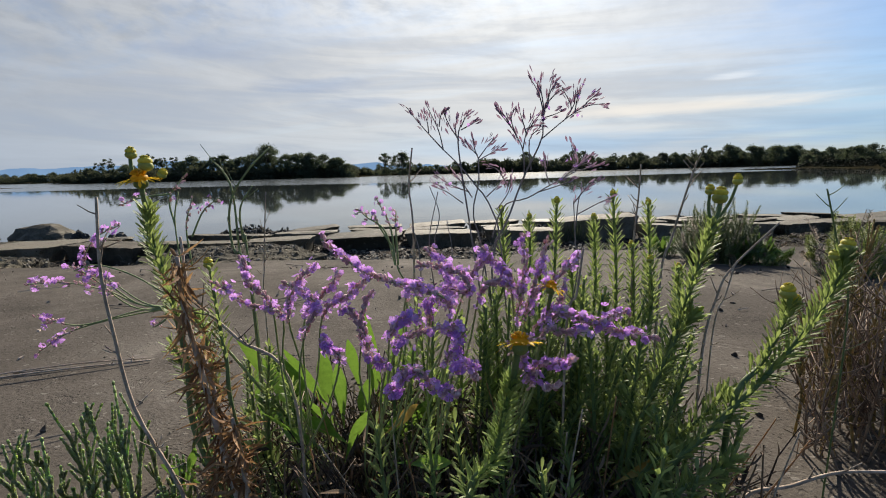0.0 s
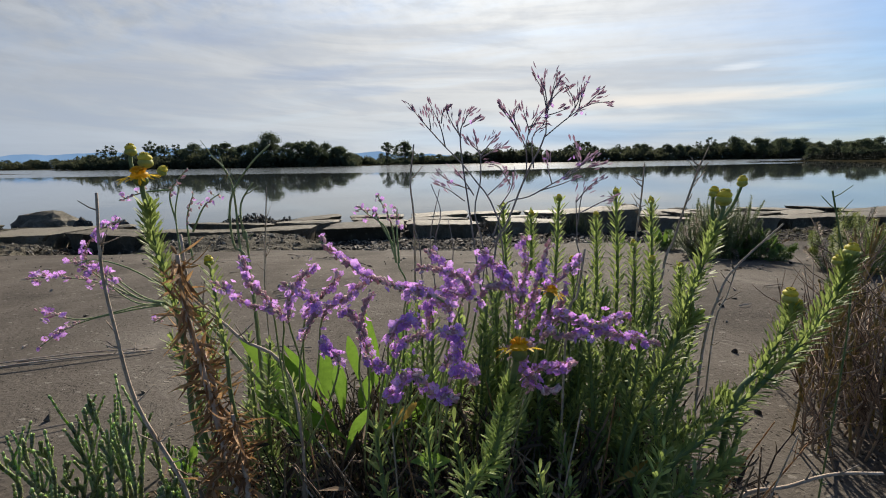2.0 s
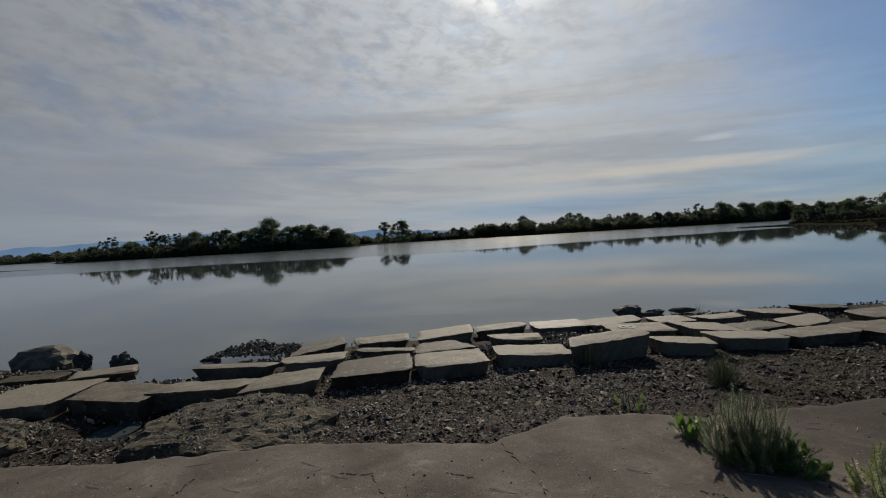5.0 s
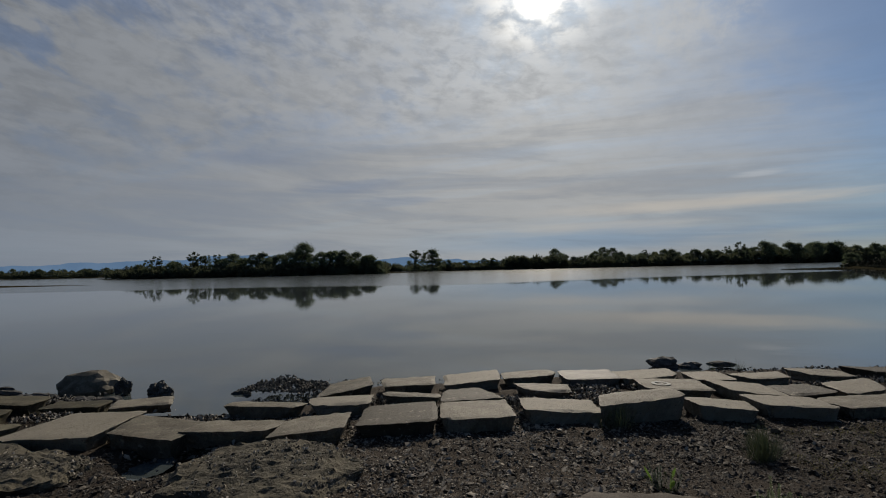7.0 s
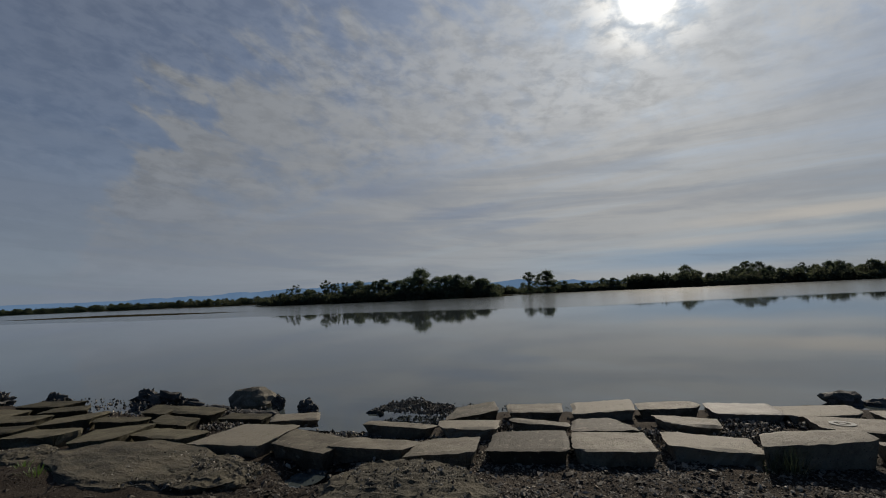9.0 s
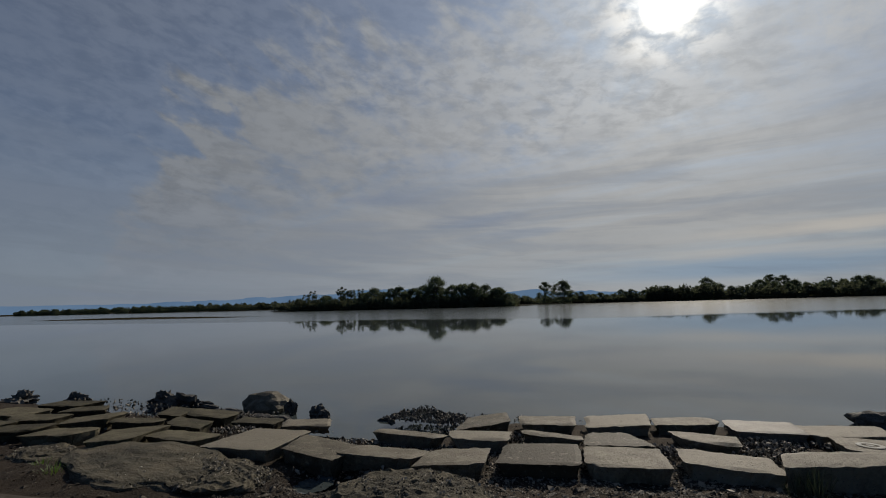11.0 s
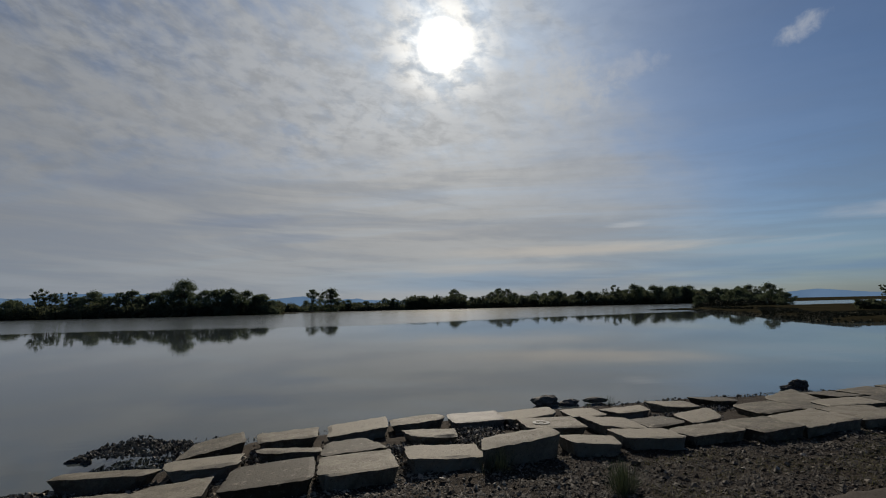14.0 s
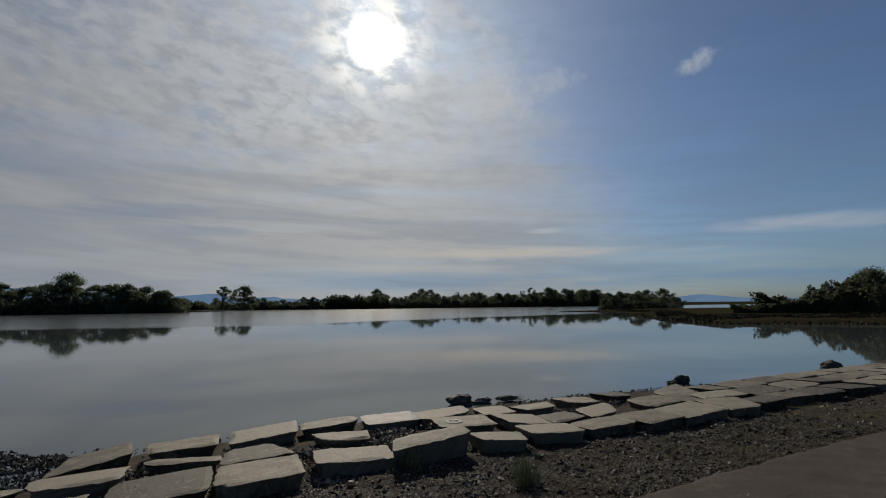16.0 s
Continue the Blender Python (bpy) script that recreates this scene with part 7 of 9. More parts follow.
shoot(SAM, [(-0.014, 0.590, -0.010), (-0.030, 0.588, 0.139), (-0.050, 0.569, 0.211)], 0.16, 46, 0.022, 0.0017, 210, None, 0.0040, 0.8)
shoot(SAM, [(0.365, 0.680, -0.010), (0.386, 0.668, 0.058), (0.408, 0.655, 0.116)], 0.16, 46, 0.024, 0.0017, 211, None, 0.0040, 0.8)
shoot(SAM, [(0.332, 0.714, -0.010), (0.349, 0.705, 0.123), (0.351, 0.687, 0.247)], 0.16, 46, 0.027, 0.0017, 212, None, 0.0040, 0.8)
shoot(SAM, [(0.320, 0.594, -0.010), (0.321, 0.601, 0.109), (0.312, 0.573, 0.157)], 0.16, 46, 0.027, 0.0017, 213, None, 0.0040, 0.8)
shoot(SAM, [(-0.154, 0.744, -0.010), (-0.155, 0.730, 0.106), (-0.139, 0.716, 0.212)], 0.16, 46, 0.021, 0.0017, 214, None, 0.0040, 0.8)
shoot(SAM, [(0.235, 0.669, -0.010), (0.228, 0.653, 0.085), (0.244, 0.645, 0.169)], 0.16, 46, 0.021, 0.0017, 215, None, 0.0040, 0.8)
shoot(SAM, [(-0.055, 0.687, -0.010), (-0.058, 0.685, 0.026), (-0.058, 0.662, 0.052)], 0.16, 46, 0.021, 0.0017, 216, None, 0.0040, 0.8)
shoot(SAM, [(-0.099, 0.669, -0.010), (-0.090, 0.647, 0.051), (-0.084, 0.645, 0.100)], 0.16, 46, 0.023, 0.0017, 217, None, 0.0040, 0.8)
shoot(SAM, [(0.049, 0.719, -0.010), (0.056, 0.702, 0.024), (0.069, 0.692, 0.048)], 0.16, 46, 0.024, 0.0017, 218, None, 0.0040, 0.8)
shoot(SAM, [(0.179, 0.672, -0.010), (0.185, 0.678, 0.076), (0.178, 0.647, 0.151)], 0.16, 46, 0.025, 0.0017, 219, None, 0.0040, 0.8)
shoot(SAM, [(0.370, 0.687, -0.010), (0.385, 0.681, 0.095), (0.404, 0.662, 0.189)], 0.16, 46, 0.022, 0.0017, 220, None, 0.0040, 0.8)
shoot(SAM, [(0.012, 0.694, -0.010), (-0.007, 0.696, 0.042), (-0.014, 0.668, 0.085)], 0.16, 46, 0.026, 0.0017, 221, None, 0.0040, 0.8)
shoot(SAM, [(0.263, 0.604, -0.010), (0.286, 0.593, 0.160), (0.305, 0.582, 0.268)], 0.16, 46, 0.020, 0.0017, 222, None, 0.0040, 0.8)
shoot(SAM, [(-0.119, 0.717, -0.010), (-0.129, 0.709, 0.060), (-0.141, 0.690, 0.120)], 0.16, 46, 0.028, 0.0017, 223, None, 0.0040, 0.8)
shoot(SAM, [(-0.021, 0.682, -0.010), (-0.007, 0.666, 0.029), (0.006, 0.657, 0.057)], 0.16, 46, 0.020, 0.0017, 224, None, 0.0040, 0.8)
shoot(SAM, [(0.344, 0.536, -0.010), (0.323, 0.519, 0.184), (0.343, 0.518, 0.259)], 0.16, 46, 0.023, 0.0017, 225, None, 0.0040, 0.8)
shoot(SAM, [(0.218, 0.608, -0.010), (0.228, 0.587, 0.171), (0.237, 0.587, 0.292)], 0.16, 46, 0.024, 0.0017, 226, None, 0.0040, 0.8)
shoot(SAM, [(0.107, 0.652, -0.010), (0.113, 0.642, 0.058), (0.117, 0.629, 0.102)], 0.16, 46, 0.022, 0.0017, 227, None, 0.0040, 0.8)
shoot(SAM, [(0.107, 0.770, -0.010), (0.109, 0.740, -0.004), (0.127, 0.740, -0.008)], 0.16, 46, 0.023, 0.0017, 228, None, 0.0040, 0.8)
shoot(SAM, [(-0.034, 0.727, -0.010), (-0.046, 0.711, 0.034), (-0.089, 0.699, 0.069)], 0.16, 46, 0.026, 0.0017, 229, None, 0.0040, 0.8)
shoot(SAM, [(0.255, 0.626, -0.010), (0.245, 0.602, 0.093), (0.261, 0.604, 0.151)], 0.16, 46, 0.022, 0.0017, 230, None, 0.0040, 0.8)
shoot(SAM, [(-0.047, 0.605, -0.010), (-0.063, 0.589, 0.103), (-0.073, 0.584, 0.151)], 0.16, 46, 0.021, 0.0017, 231, None, 0.0040, 0.8)
shoot(SAM, [(0.319, 0.635, -0.010), (0.315, 0.631, 0.127), (0.339, 0.612, 0.228)], 0.16, 46, 0.021, 0.0017, 232, None, 0.0040, 0.8)
shoot(SAM, [(-0.093, 0.717, -0.010), (-0.128, 0.706, 0.056), (-0.136, 0.690, 0.113)], 0.16, 46, 0.022, 0.0017, 233, None, 0.0040, 0.8)
shoot(SAM, [(0.089, 0.723, -0.010), (0.092, 0.707, 0.015), (0.069, 0.696, 0.029)], 0.16, 46, 0.026, 0.0017, 234, None, 0.0040, 0.8)
shoot(SAM, [(0.379, 0.738, -0.010), (0.385, 0.724, 0.055), (0.417, 0.711, 0.110)], 0.16, 46, 0.026, 0.0017, 235, None, 0.0040, 0.8)
shoot(SAM, [(0.261, 0.724, -0.010), (0.277, 0.707, 0.067), (0.300, 0.697, 0.134)], 0.16, 46, 0.025, 0.0017, 236, None, 0.0040, 0.8)
shoot(SAM, [(-0.023, 0.572, -0.010), (-0.045, 0.564, 0.123), (-0.066, 0.552, 0.163)], 0.16, 46, 0.027, 0.0017, 237, None, 0.0040, 0.8)
shoot(SAM, [(-0.065, 0.724, -0.010), (-0.059, 0.712, 0.010), (-0.060, 0.697, 0.019)], 0.16, 46, 0.024, 0.0017, 238, None, 0.0040, 0.8)
shoot(SAM, [(0.249, 0.686, -0.010), (0.250, 0.678, 0.116), (0.231, 0.661, 0.232)], 0.16, 46, 0.021, 0.0017, 239, None, 0.0040, 0.8)
shoot(SAM, [(0.001, 0.642, -0.010), (-0.009, 0.639, 0.074), (-0.007, 0.619, 0.123)], 0.16, 46, 0.025, 0.0017, 240, None, 0.0040, 0.8)
shoot(SAM, [(0.375, 0.683, -0.010), (0.382, 0.675, 0.105), (0.379, 0.658, 0.211)], 0.16, 46, 0.021, 0.0017, 241, None, 0.0040, 0.8)
shoot(SAM, [(0.037, 0.696, -0.010), (0.048, 0.693, 0.017), (0.058, 0.671, 0.035)], 0.16, 46, 0.023, 0.0017, 242, None, 0.0040, 0.8)
shoot(SAM, [(0.306, 0.549, -0.010), (0.307, 0.529, 0.163), (0.294, 0.531, 0.227)], 0.16, 46, 0.027, 0.0017, 243, None, 0.0040, 0.8)
shoot(SAM, [(0.084, 0.656, -0.010), (0.103, 0.651, 0.036), (0.113, 0.632, 0.061)], 0.16, 46, 0.027, 0.0017, 244, None, 0.0040, 0.8)
shoot(SAM, [(0.324, 0.645, -0.010), (0.328, 0.645, 0.120), (0.332, 0.622, 0.223)], 0.16, 46, 0.022, 0.0017, 245, None, 0.0040, 0.8)
shoot(SAM, [(0.137, 0.682, -0.010), (0.118, 0.665, 0.022), (0.095, 0.657, 0.045)], 0.16, 46, 0.026, 0.0017, 246, None, 0.0040, 0.8)
shoot(SAM, [(0.399, 0.731, -0.010), (0.405, 0.714, 0.062), (0.433, 0.704, 0.123)], 0.16, 46, 0.025, 0.0017, 247, None, 0.0040, 0.8)
shoot(SAM, [(0.298, 0.634, -0.010), (0.340, 0.636, 0.114), (0.377, 0.623, 0.238)], 0.2, 52, 0.021, 0.0017, 248, None, 0.0038, 0.8)
shoot(SAM, [(0.214, 0.668, -0.010), (0.230, 0.664, 0.086), (0.244, 0.671, 0.181)], 0.2, 52, 0.026, 0.0017, 249, None, 0.0038, 0.8)
shoot(SAM, [(0.221, 0.673, -0.010), (0.232, 0.672, 0.078), (0.243, 0.678, 0.166)], 0.2, 52, 0.023, 0.0017, 250, None, 0.0038, 0.8)
shoot(SAM, [(0.218, 0.702, -0.010), (0.253, 0.732, 0.083), (0.273, 0.721, 0.176)], 0.2, 52, 0.027, 0.0017, 251, None, 0.0038, 0.8)
shoot(SAM, [(0.277, 0.632, -0.010), (0.313, 0.625, 0.128), (0.345, 0.620, 0.265)], 0.2, 52, 0.024, 0.0017, 252, None, 0.0038, 0.8)
shoot(SAM, [(0.167, 0.628, -0.010), (0.172, 0.620, 0.128), (0.207, 0.615, 0.266)], 0.2, 52, 0.023, 0.0017, 253, None, 0.0038, 0.8)
shoot(SAM, [(0.298, 0.648, -0.010), (0.332, 0.639, 0.100), (0.395, 0.643, 0.210)], 0.2, 52, 0.021, 0.0017, 254, None, 0.0038, 0.8)
shoot(SAM, [(0.287, 0.680, -0.010), (0.340, 0.680, 0.075), (0.376, 0.689, 0.160)], 0.2, 52, 0.023, 0.0017, 255, None, 0.0038, 0.8)
shoot(SAM, [(0.160, 0.710, -0.010), (0.177, 0.717, 0.107), (0.199, 0.732, 0.224)], 0.2, 52, 0.024, 0.0017, 256, None, 0.0038, 0.8)
shoot(SAM, [(0.209, 0.633, -0.010), (0.228, 0.637, 0.138), (0.257, 0.621, 0.285)], 0.2, 52, 0.023, 0.0017, 257, None, 0.0038, 0.8)
shoot(SAM, [(0.223, 0.632, -0.010), (0.257, 0.615, 0.107), (0.278, 0.620, 0.225)], 0.2, 52, 0.020, 0.0017, 258, None, 0.0038, 0.8)
shoot(SAM, [(0.181, 0.682, -0.010), (0.189, 0.700, 0.077), (0.186, 0.691, 0.163)], 0.2, 52, 0.020, 0.0017, 259, None, 0.0038, 0.8)
shoot(SAM, [(0.203, 0.664, -0.010), (0.216, 0.677, 0.090), (0.237, 0.666, 0.191)], 0.2, 52, 0.023, 0.0017, 260, None, 0.0038, 0.8)
shoot(SAM, [(0.221, 0.652, -0.010), (0.232, 0.647, 0.121), (0.256, 0.649, 0.253)], 0.2, 52, 0.021, 0.0017, 261, None, 0.0038, 0.8)
shoot(SAM, [(0.308, 0.662, -0.010), (0.349, 0.655, 0.090), (0.425, 0.663, 0.191)], 0.2, 52, 0.026, 0.0017, 262, None, 0.0038, 0.8)
shoot(SAM, [(0.269, 0.626, -0.010), (0.298, 0.612, 0.140), (0.341, 0.611, 0.290)], 0.2, 52, 0.025, 0.0017, 263, None, 0.0038, 0.8)
shoot(SAM, [(0.275, 0.622, -0.010), (0.301, 0.611, 0.101), (0.321, 0.606, 0.211)], 0.2, 52, 0.027, 0.0017, 264, None, 0.0038, 0.8)
shoot(SAM, [(0.238, 0.616, -0.010), (0.266, 0.604, 0.123), (0.257, 0.597, 0.255)], 0.2, 52, 0.020, 0.0017, 265, None, 0.0038, 0.8)
shoot(SAM, [(0.223, 0.629, -0.010), (0.233, 0.636, 0.100), (0.263, 0.616, 0.210)], 0.2, 52, 0.026, 0.0017, 266, None, 0.0038, 0.8)
shoot(SAM, [(0.192, 0.678, -0.010), (0.213, 0.664, 0.089), (0.241, 0.686, 0.188)], 0.2, 52, 0.021, 0.0017, 267, None, 0.0038, 0.8)
shoot(SAM, [(0.201, 0.618, -0.010), (0.224, 0.602, 0.137), (0.242, 0.600, 0.283)], 0.2, 52, 0.022, 0.0017, 268, None, 0.0038, 0.8)
shoot(SAM, [(0.228, 0.626, -0.010), (0.267, 0.613, 0.143), (0.297, 0.611, 0.297)], 0.2, 52, 0.026, 0.0017, 269, None, 0.0038, 0.8)
shoot(SAM, [(0.199, 0.628, -0.010), (0.227, 0.624, 0.102), (0.258, 0.614, 0.214)], 0.2, 52, 0.026, 0.0017, 270, None, 0.0038, 0.8)
shoot(SAM, [(0.201, 0.666, -0.010), (0.220, 0.679, 0.119), (0.244, 0.669, 0.248)], 0.2, 52, 0.023, 0.0017, 271, None, 0.0038, 0.8)
shoot(SAM, [(0.261, 0.666, -0.010), (0.295, 0.662, 0.083), (0.341, 0.669, 0.176)], 0.2, 52, 0.026, 0.0017, 272, None, 0.0038, 0.8)
shoot(SAM, [(0.222, 0.654, -0.010), (0.259, 0.658, 0.095), (0.304, 0.651, 0.199)], 0.2, 52, 0.024, 0.0017, 273, None, 0.0038, 0.8)
shoot(SAM, [(0.291, 0.652, -0.010), (0.346, 0.631, 0.121), (0.379, 0.649, 0.253)], 0.2, 52, 0.027, 0.0017, 274, None, 0.0038, 0.8)
shoot(SAM, [(0.204, 0.657, -0.010), (0.233, 0.656, 0.101), (0.284, 0.656, 0.212)], 0.2, 52, 0.023, 0.0017, 275, None, 0.0038, 0.8)
shoot(SAM, [(0.317, 0.700, -0.010), (0.356, 0.708, 0.076), (0.429, 0.717, 0.162)], 0.2, 52, 0.021, 0.0017, 276, None, 0.0038, 0.8)
shoot(SAM, [(0.263, 0.626, -0.010), (0.271, 0.629, 0.140), (0.280, 0.611, 0.290)], 0.2, 52, 0.021, 0.0017, 277, None, 0.0038, 0.8)
shoot(SAM, [(0.233, 0.655, -0.010), (0.253, 0.649, 0.082), (0.263, 0.652, 0.174)], 0.2, 52, 0.022, 0.0017, 278, None, 0.0038, 0.8)
shoot(SAM, [(0.217, 0.651, -0.010), (0.229, 0.646, 0.109), (0.258, 0.648, 0.228)], 0.2, 52, 0.023, 0.0017, 279, None, 0.0038, 0.8)
shoot(SAM, [(0.231, 0.675, -0.010), (0.258, 0.681, 0.132), (0.299, 0.682, 0.273)], 0.2, 52, 0.024, 0.0017, 280, None, 0.0038, 0.8)
shoot(SAM, [(0.248, 0.645, -0.010), (0.280, 0.633, 0.093), (0.325, 0.639, 0.196)], 0.2, 52, 0.027, 0.0017, 281, None, 0.0038, 0.8)
shoot(SAM, [(0.297, 0.638, -0.010), (0.348, 0.638, 0.119), (0.405, 0.628, 0.248)], 0.2, 52, 0.024, 0.0017, 282, None, 0.0038, 0.8)
shoot(SAM, [(0.275, 0.639, -0.010), (0.307, 0.620, 0.137), (0.356, 0.630, 0.284)], 0.2, 52, 0.025, 0.0017, 283, None, 0.0038, 0.8)
shoot(SAM, [(0.326, 0.706, -0.010), (0.373, 0.713, 0.069), (0.414, 0.726, 0.148)], 0.2, 52, 0.025, 0.0017, 284, None, 0.0038, 0.8)
shoot(SAM, [(0.212, 0.687, -0.010), (0.232, 0.699, 0.127), (0.228, 0.699, 0.264)], 0.2, 52, 0.026, 0.0017, 285, None, 0.0038, 0.8)
shoot(SAM, [(0.185, 0.625, -0.010), (0.191, 0.603, 0.142), (0.198, 0.610, 0.295)], 0.2, 52, 0.021, 0.0017, 286, None, 0.0038, 0.8)
shoot(SAM, [(0.205, 0.683, -0.010), (0.230, 0.688, 0.094), (0.265, 0.692, 0.198)], 0.2, 52, 0.026, 0.0017, 287, None, 0.0038, 0.8)
shoot(SAM, [(0.336, 0.665, -0.010), (0.377, 0.666, 0.101), (0.424, 0.667, 0.212)], 0.2, 52, 0.027, 0.0017, 288, None, 0.0038, 0.8)
shoot(SAM, [(0.293, 0.681, -0.010), (0.333, 0.695, 0.079), (0.388, 0.690, 0.168)], 0.2, 52, 0.025, 0.0017, 289, None, 0.0038, 0.8)
shoot(SAM, [(0.210, 0.622, -0.010), (0.245, 0.621, 0.094), (0.291, 0.605, 0.199)], 0.2, 52, 0.024, 0.0017, 290, None, 0.0038, 0.8)
shoot(SAM, [(0.302, 0.670, -0.010), (0.338, 0.668, 0.107), (0.392, 0.674, 0.224)], 0.2, 52, 0.025, 0.0017, 291, None, 0.0038, 0.8)
shoot(SAM, [(0.234, 0.673, -0.010), (0.249, 0.674, 0.122), (0.275, 0.678, 0.253)], 0.2, 52, 0.027, 0.0017, 292, None, 0.0038, 0.8)
shoot(SAM, [(0.209, 0.637, -0.010), (0.248, 0.623, 0.125), (0.268, 0.627, 0.260)], 0.2, 52, 0.022, 0.0017, 293, None, 0.0038, 0.8)
# fresh sprouts at the near foot of the clump
SPROUT = plant("golden_samphire", 0.25, 0.47, "fresh light green samphire sprouts at the foot of the clump", "flowering plant", "samphire plants")
sprout_rng = random.Random(61)
for k in range(26):
    bx, by = 0.08 + 0.30 * (k + sprout_rng.random()) / 26, 0.455 + 0.07 * sprout_rng.random()
    tall = sprout_rng.uniform(0.10, 0.20) if k % 3 else sprout_rng.uniform(0.19, 0.24)
    lean = sprout_rng.uniform(-0.03, 0.03)
    shoot(SPROUT, [(bx, by, -0.005), (bx + lean * 0.4, by - 0.012, tall * 0.55), (bx + lean, by - 0.018, tall)], 0.30, 34, 0.026, 0.0017, 900 + k, LIGHTLEAF if k % 2 else None, 0.0042, 0.9)
# leafy shoots behind the blooms
SPROUT = plant("golden_samphire", 0.16, 0.62, "leafy samphire shoots standing behind the lavender blooms", "flowering plant", "samphire plants")
for k in range(22):
    bx, by = 0.06 + 0.19 * (k + sprout_rng.random()) / 22, sprout_rng.uniform(0.58, 0.66)
    tall = sprout_rng.uniform(0.20, 0.29) if k < 8 else sprout_rng.uniform(0.24, 0.32)
    lean = sprout_rng.uniform(-0.025, 0.025)
    shoot(SPROUT, [(bx, by, -0.005), (bx + lean * 0.5, by - 0.006, tall * 0.55), (bx + lean, by - 0.004, tall)], 0.22, 52, 0.026, 0.0018, 1000 + k, LIGHTLEAF if k % 4 == 0 else None, 0.0042, 0.85)
# dead stems standing in the foot of the clump
DEADFOOT = plant("dead_stems", 0.18, 0.52, "tangle of brown dead stems at the foot of the clump", "dry stem")
for k in range(46):
    bx, by = sprout_rng.uniform(0.02, 0.42), sprout_rng.uniform(0.49, 0.58)
    tall = sprout_rng.uniform(0.10, 0.23)
    lx, ly = sprout_rng.gauss(0, 0.035), sprout_rng.gauss(-0.012, 0.02)
    bare(DEADFOOT, [(bx, by, -0.005), (bx + lx * 0.3, by + ly * 0.5, tall * 0.5), (bx + lx, by + ly, tall)], 0.0013, 0.0006, DEAD if k % 3 else TWIG, "stalk", 10, 3, 950 + k)
# sea lavender in bloom
LAV = plant("sea_lavender", 0.06, 0.60, "sea lavender in full purple bloom with broad green leaves", "flowering plant", "lavender plants")
spray(LAV, [(0.061, 0.607, 0.000), (0.046, 0.557, 0.121), (0.120, 0.479, 0.273), (0.136, 0.427, 0.342), (0.116, 0.427, 0.354), (0.095, 0.427, 0.361), (0.078, 0.427, 0.369), (0.056, 0.427, 0.388)], 0.85, 294, 0.0008, 0.0030, 0.41, False, 0.0022)
spray(LAV, [(0.049, 0.606, 0.000), (0.011, 0.577, 0.099), (-0.004, 0.505, 0.255), (0.016, 0.457, 0.328), (-0.007, 0.457, 0.337), (-0.031, 0.457, 0.355)], 0.77, 295, 0.0008, 0.0030, 0.58, False, 0.0022)
spray(LAV, [(0.031, 0.589, 0.000), (-0.024, 0.577, 0.099), (-0.008, 0.505, 0.261), (0.009, 0.457, 0.335), (-0.004, 0.457, 0.352), (-0.009, 0.457, 0.370)], 0.68, 296, 0.0008, 0.0030, 0.58, False, 0.0022)
spray(LAV, [(0.034, 0.606, 0.000), (-0.005, 0.577, 0.099), (0.011, 0.505, 0.255), (0.020, 0.457, 0.328), (0.029, 0.457, 0.353), (0.043, 0.457, 0.365)], 1.02, 297, 0.0008, 0.0030, 0.58, False, 0.0022)
spray(LAV, [(0.047, 0.576, 0.000), (-0.009, 0.577, 0.099), (0.009, 0.511, 0.252), (0.029, 0.467, 0.325), (0.045, 0.467, 0.342), (0.056, 0.467, 0.358)], 1.02, 298, 0.0008, 0.0030, 0.58, False, 0.0022)
spray(LAV, [(0.020, 0.620, 0.000), (-0.016, 0.577, 0.099), (0.008, 0.499, 0.249), (0.035, 0.447, 0.319), (0.045, 0.447, 0.339), (0.023, 0.447, 0.356)], 1.02, 299, 0.0008, 0.0030, 0.58, False, 0.0022)
spray(LAV, [(0.036, 0.596, 0.000), (-0.030, 0.577, 0.099), (0.021, 0.505, 0.255), (0.045, 0.457, 0.328), (0.066, 0.457, 0.344), (0.079, 0.457, 0.356)], 0.85, 300, 0.0008, 0.0030, 0.58, False, 0.0022)
spray(LAV, [(0.047, 0.600, 0.000), (0.047, 0.557, 0.121), (0.094, 0.485, 0.278), (0.108, 0.437, 0.349), (0.127, 0.437, 0.352), (0.151, 0.437, 0.349)], 0.85, 301, 0.0008, 0.0030, 0.58, False, 0.0022)
spray(LAV, [(0.127, 0.588, 0.000), (0.087, 0.557, 0.120), (0.128, 0.497, 0.266), (0.137, 0.457, 0.335), (0.134, 0.457, 0.359), (0.121, 0.457, 0.376)], 0.85, 302, 0.0008, 0.0030, 0.58, False, 0.0022)
spray(LAV, [(0.112, 0.589, 0.000), (0.119, 0.557, 0.120), (0.131, 0.491, 0.274), (0.145, 0.447, 0.345), (0.153, 0.447, 0.361), (0.162, 0.447, 0.371)], 0.94, 303, 0.0008, 0.0030, 0.58, False, 0.0022)
spray(LAV, [(0.069, 0.599, 0.000), (0.086, 0.557, 0.120), (0.137, 0.485, 0.277), (0.149, 0.437, 0.348), (0.138, 0.437, 0.364), (0.116, 0.437, 0.368)], 0.94, 304, 0.0008, 0.0030, 0.58, False, 0.0022)
spray(LAV, [(0.099, 0.611, 0.000), (0.100, 0.557, 0.120), (0.145, 0.485, 0.277), (0.156, 0.437, 0.348), (0.171, 0.437, 0.355), (0.184, 0.437, 0.348)], 0.94, 305, 0.0008, 0.0030, 0.58, False, 0.0022)
spray(LAV, [(0.157, 0.606, 0.000), (0.159, 0.577, 0.104), (0.187, 0.505, 0.255), (0.183, 0.457, 0.325), (0.188, 0.457, 0.354), (0.187, 0.457, 0.383)], 0.94, 306, 0.0008, 0.0030, 0.58, False, 0.0022)
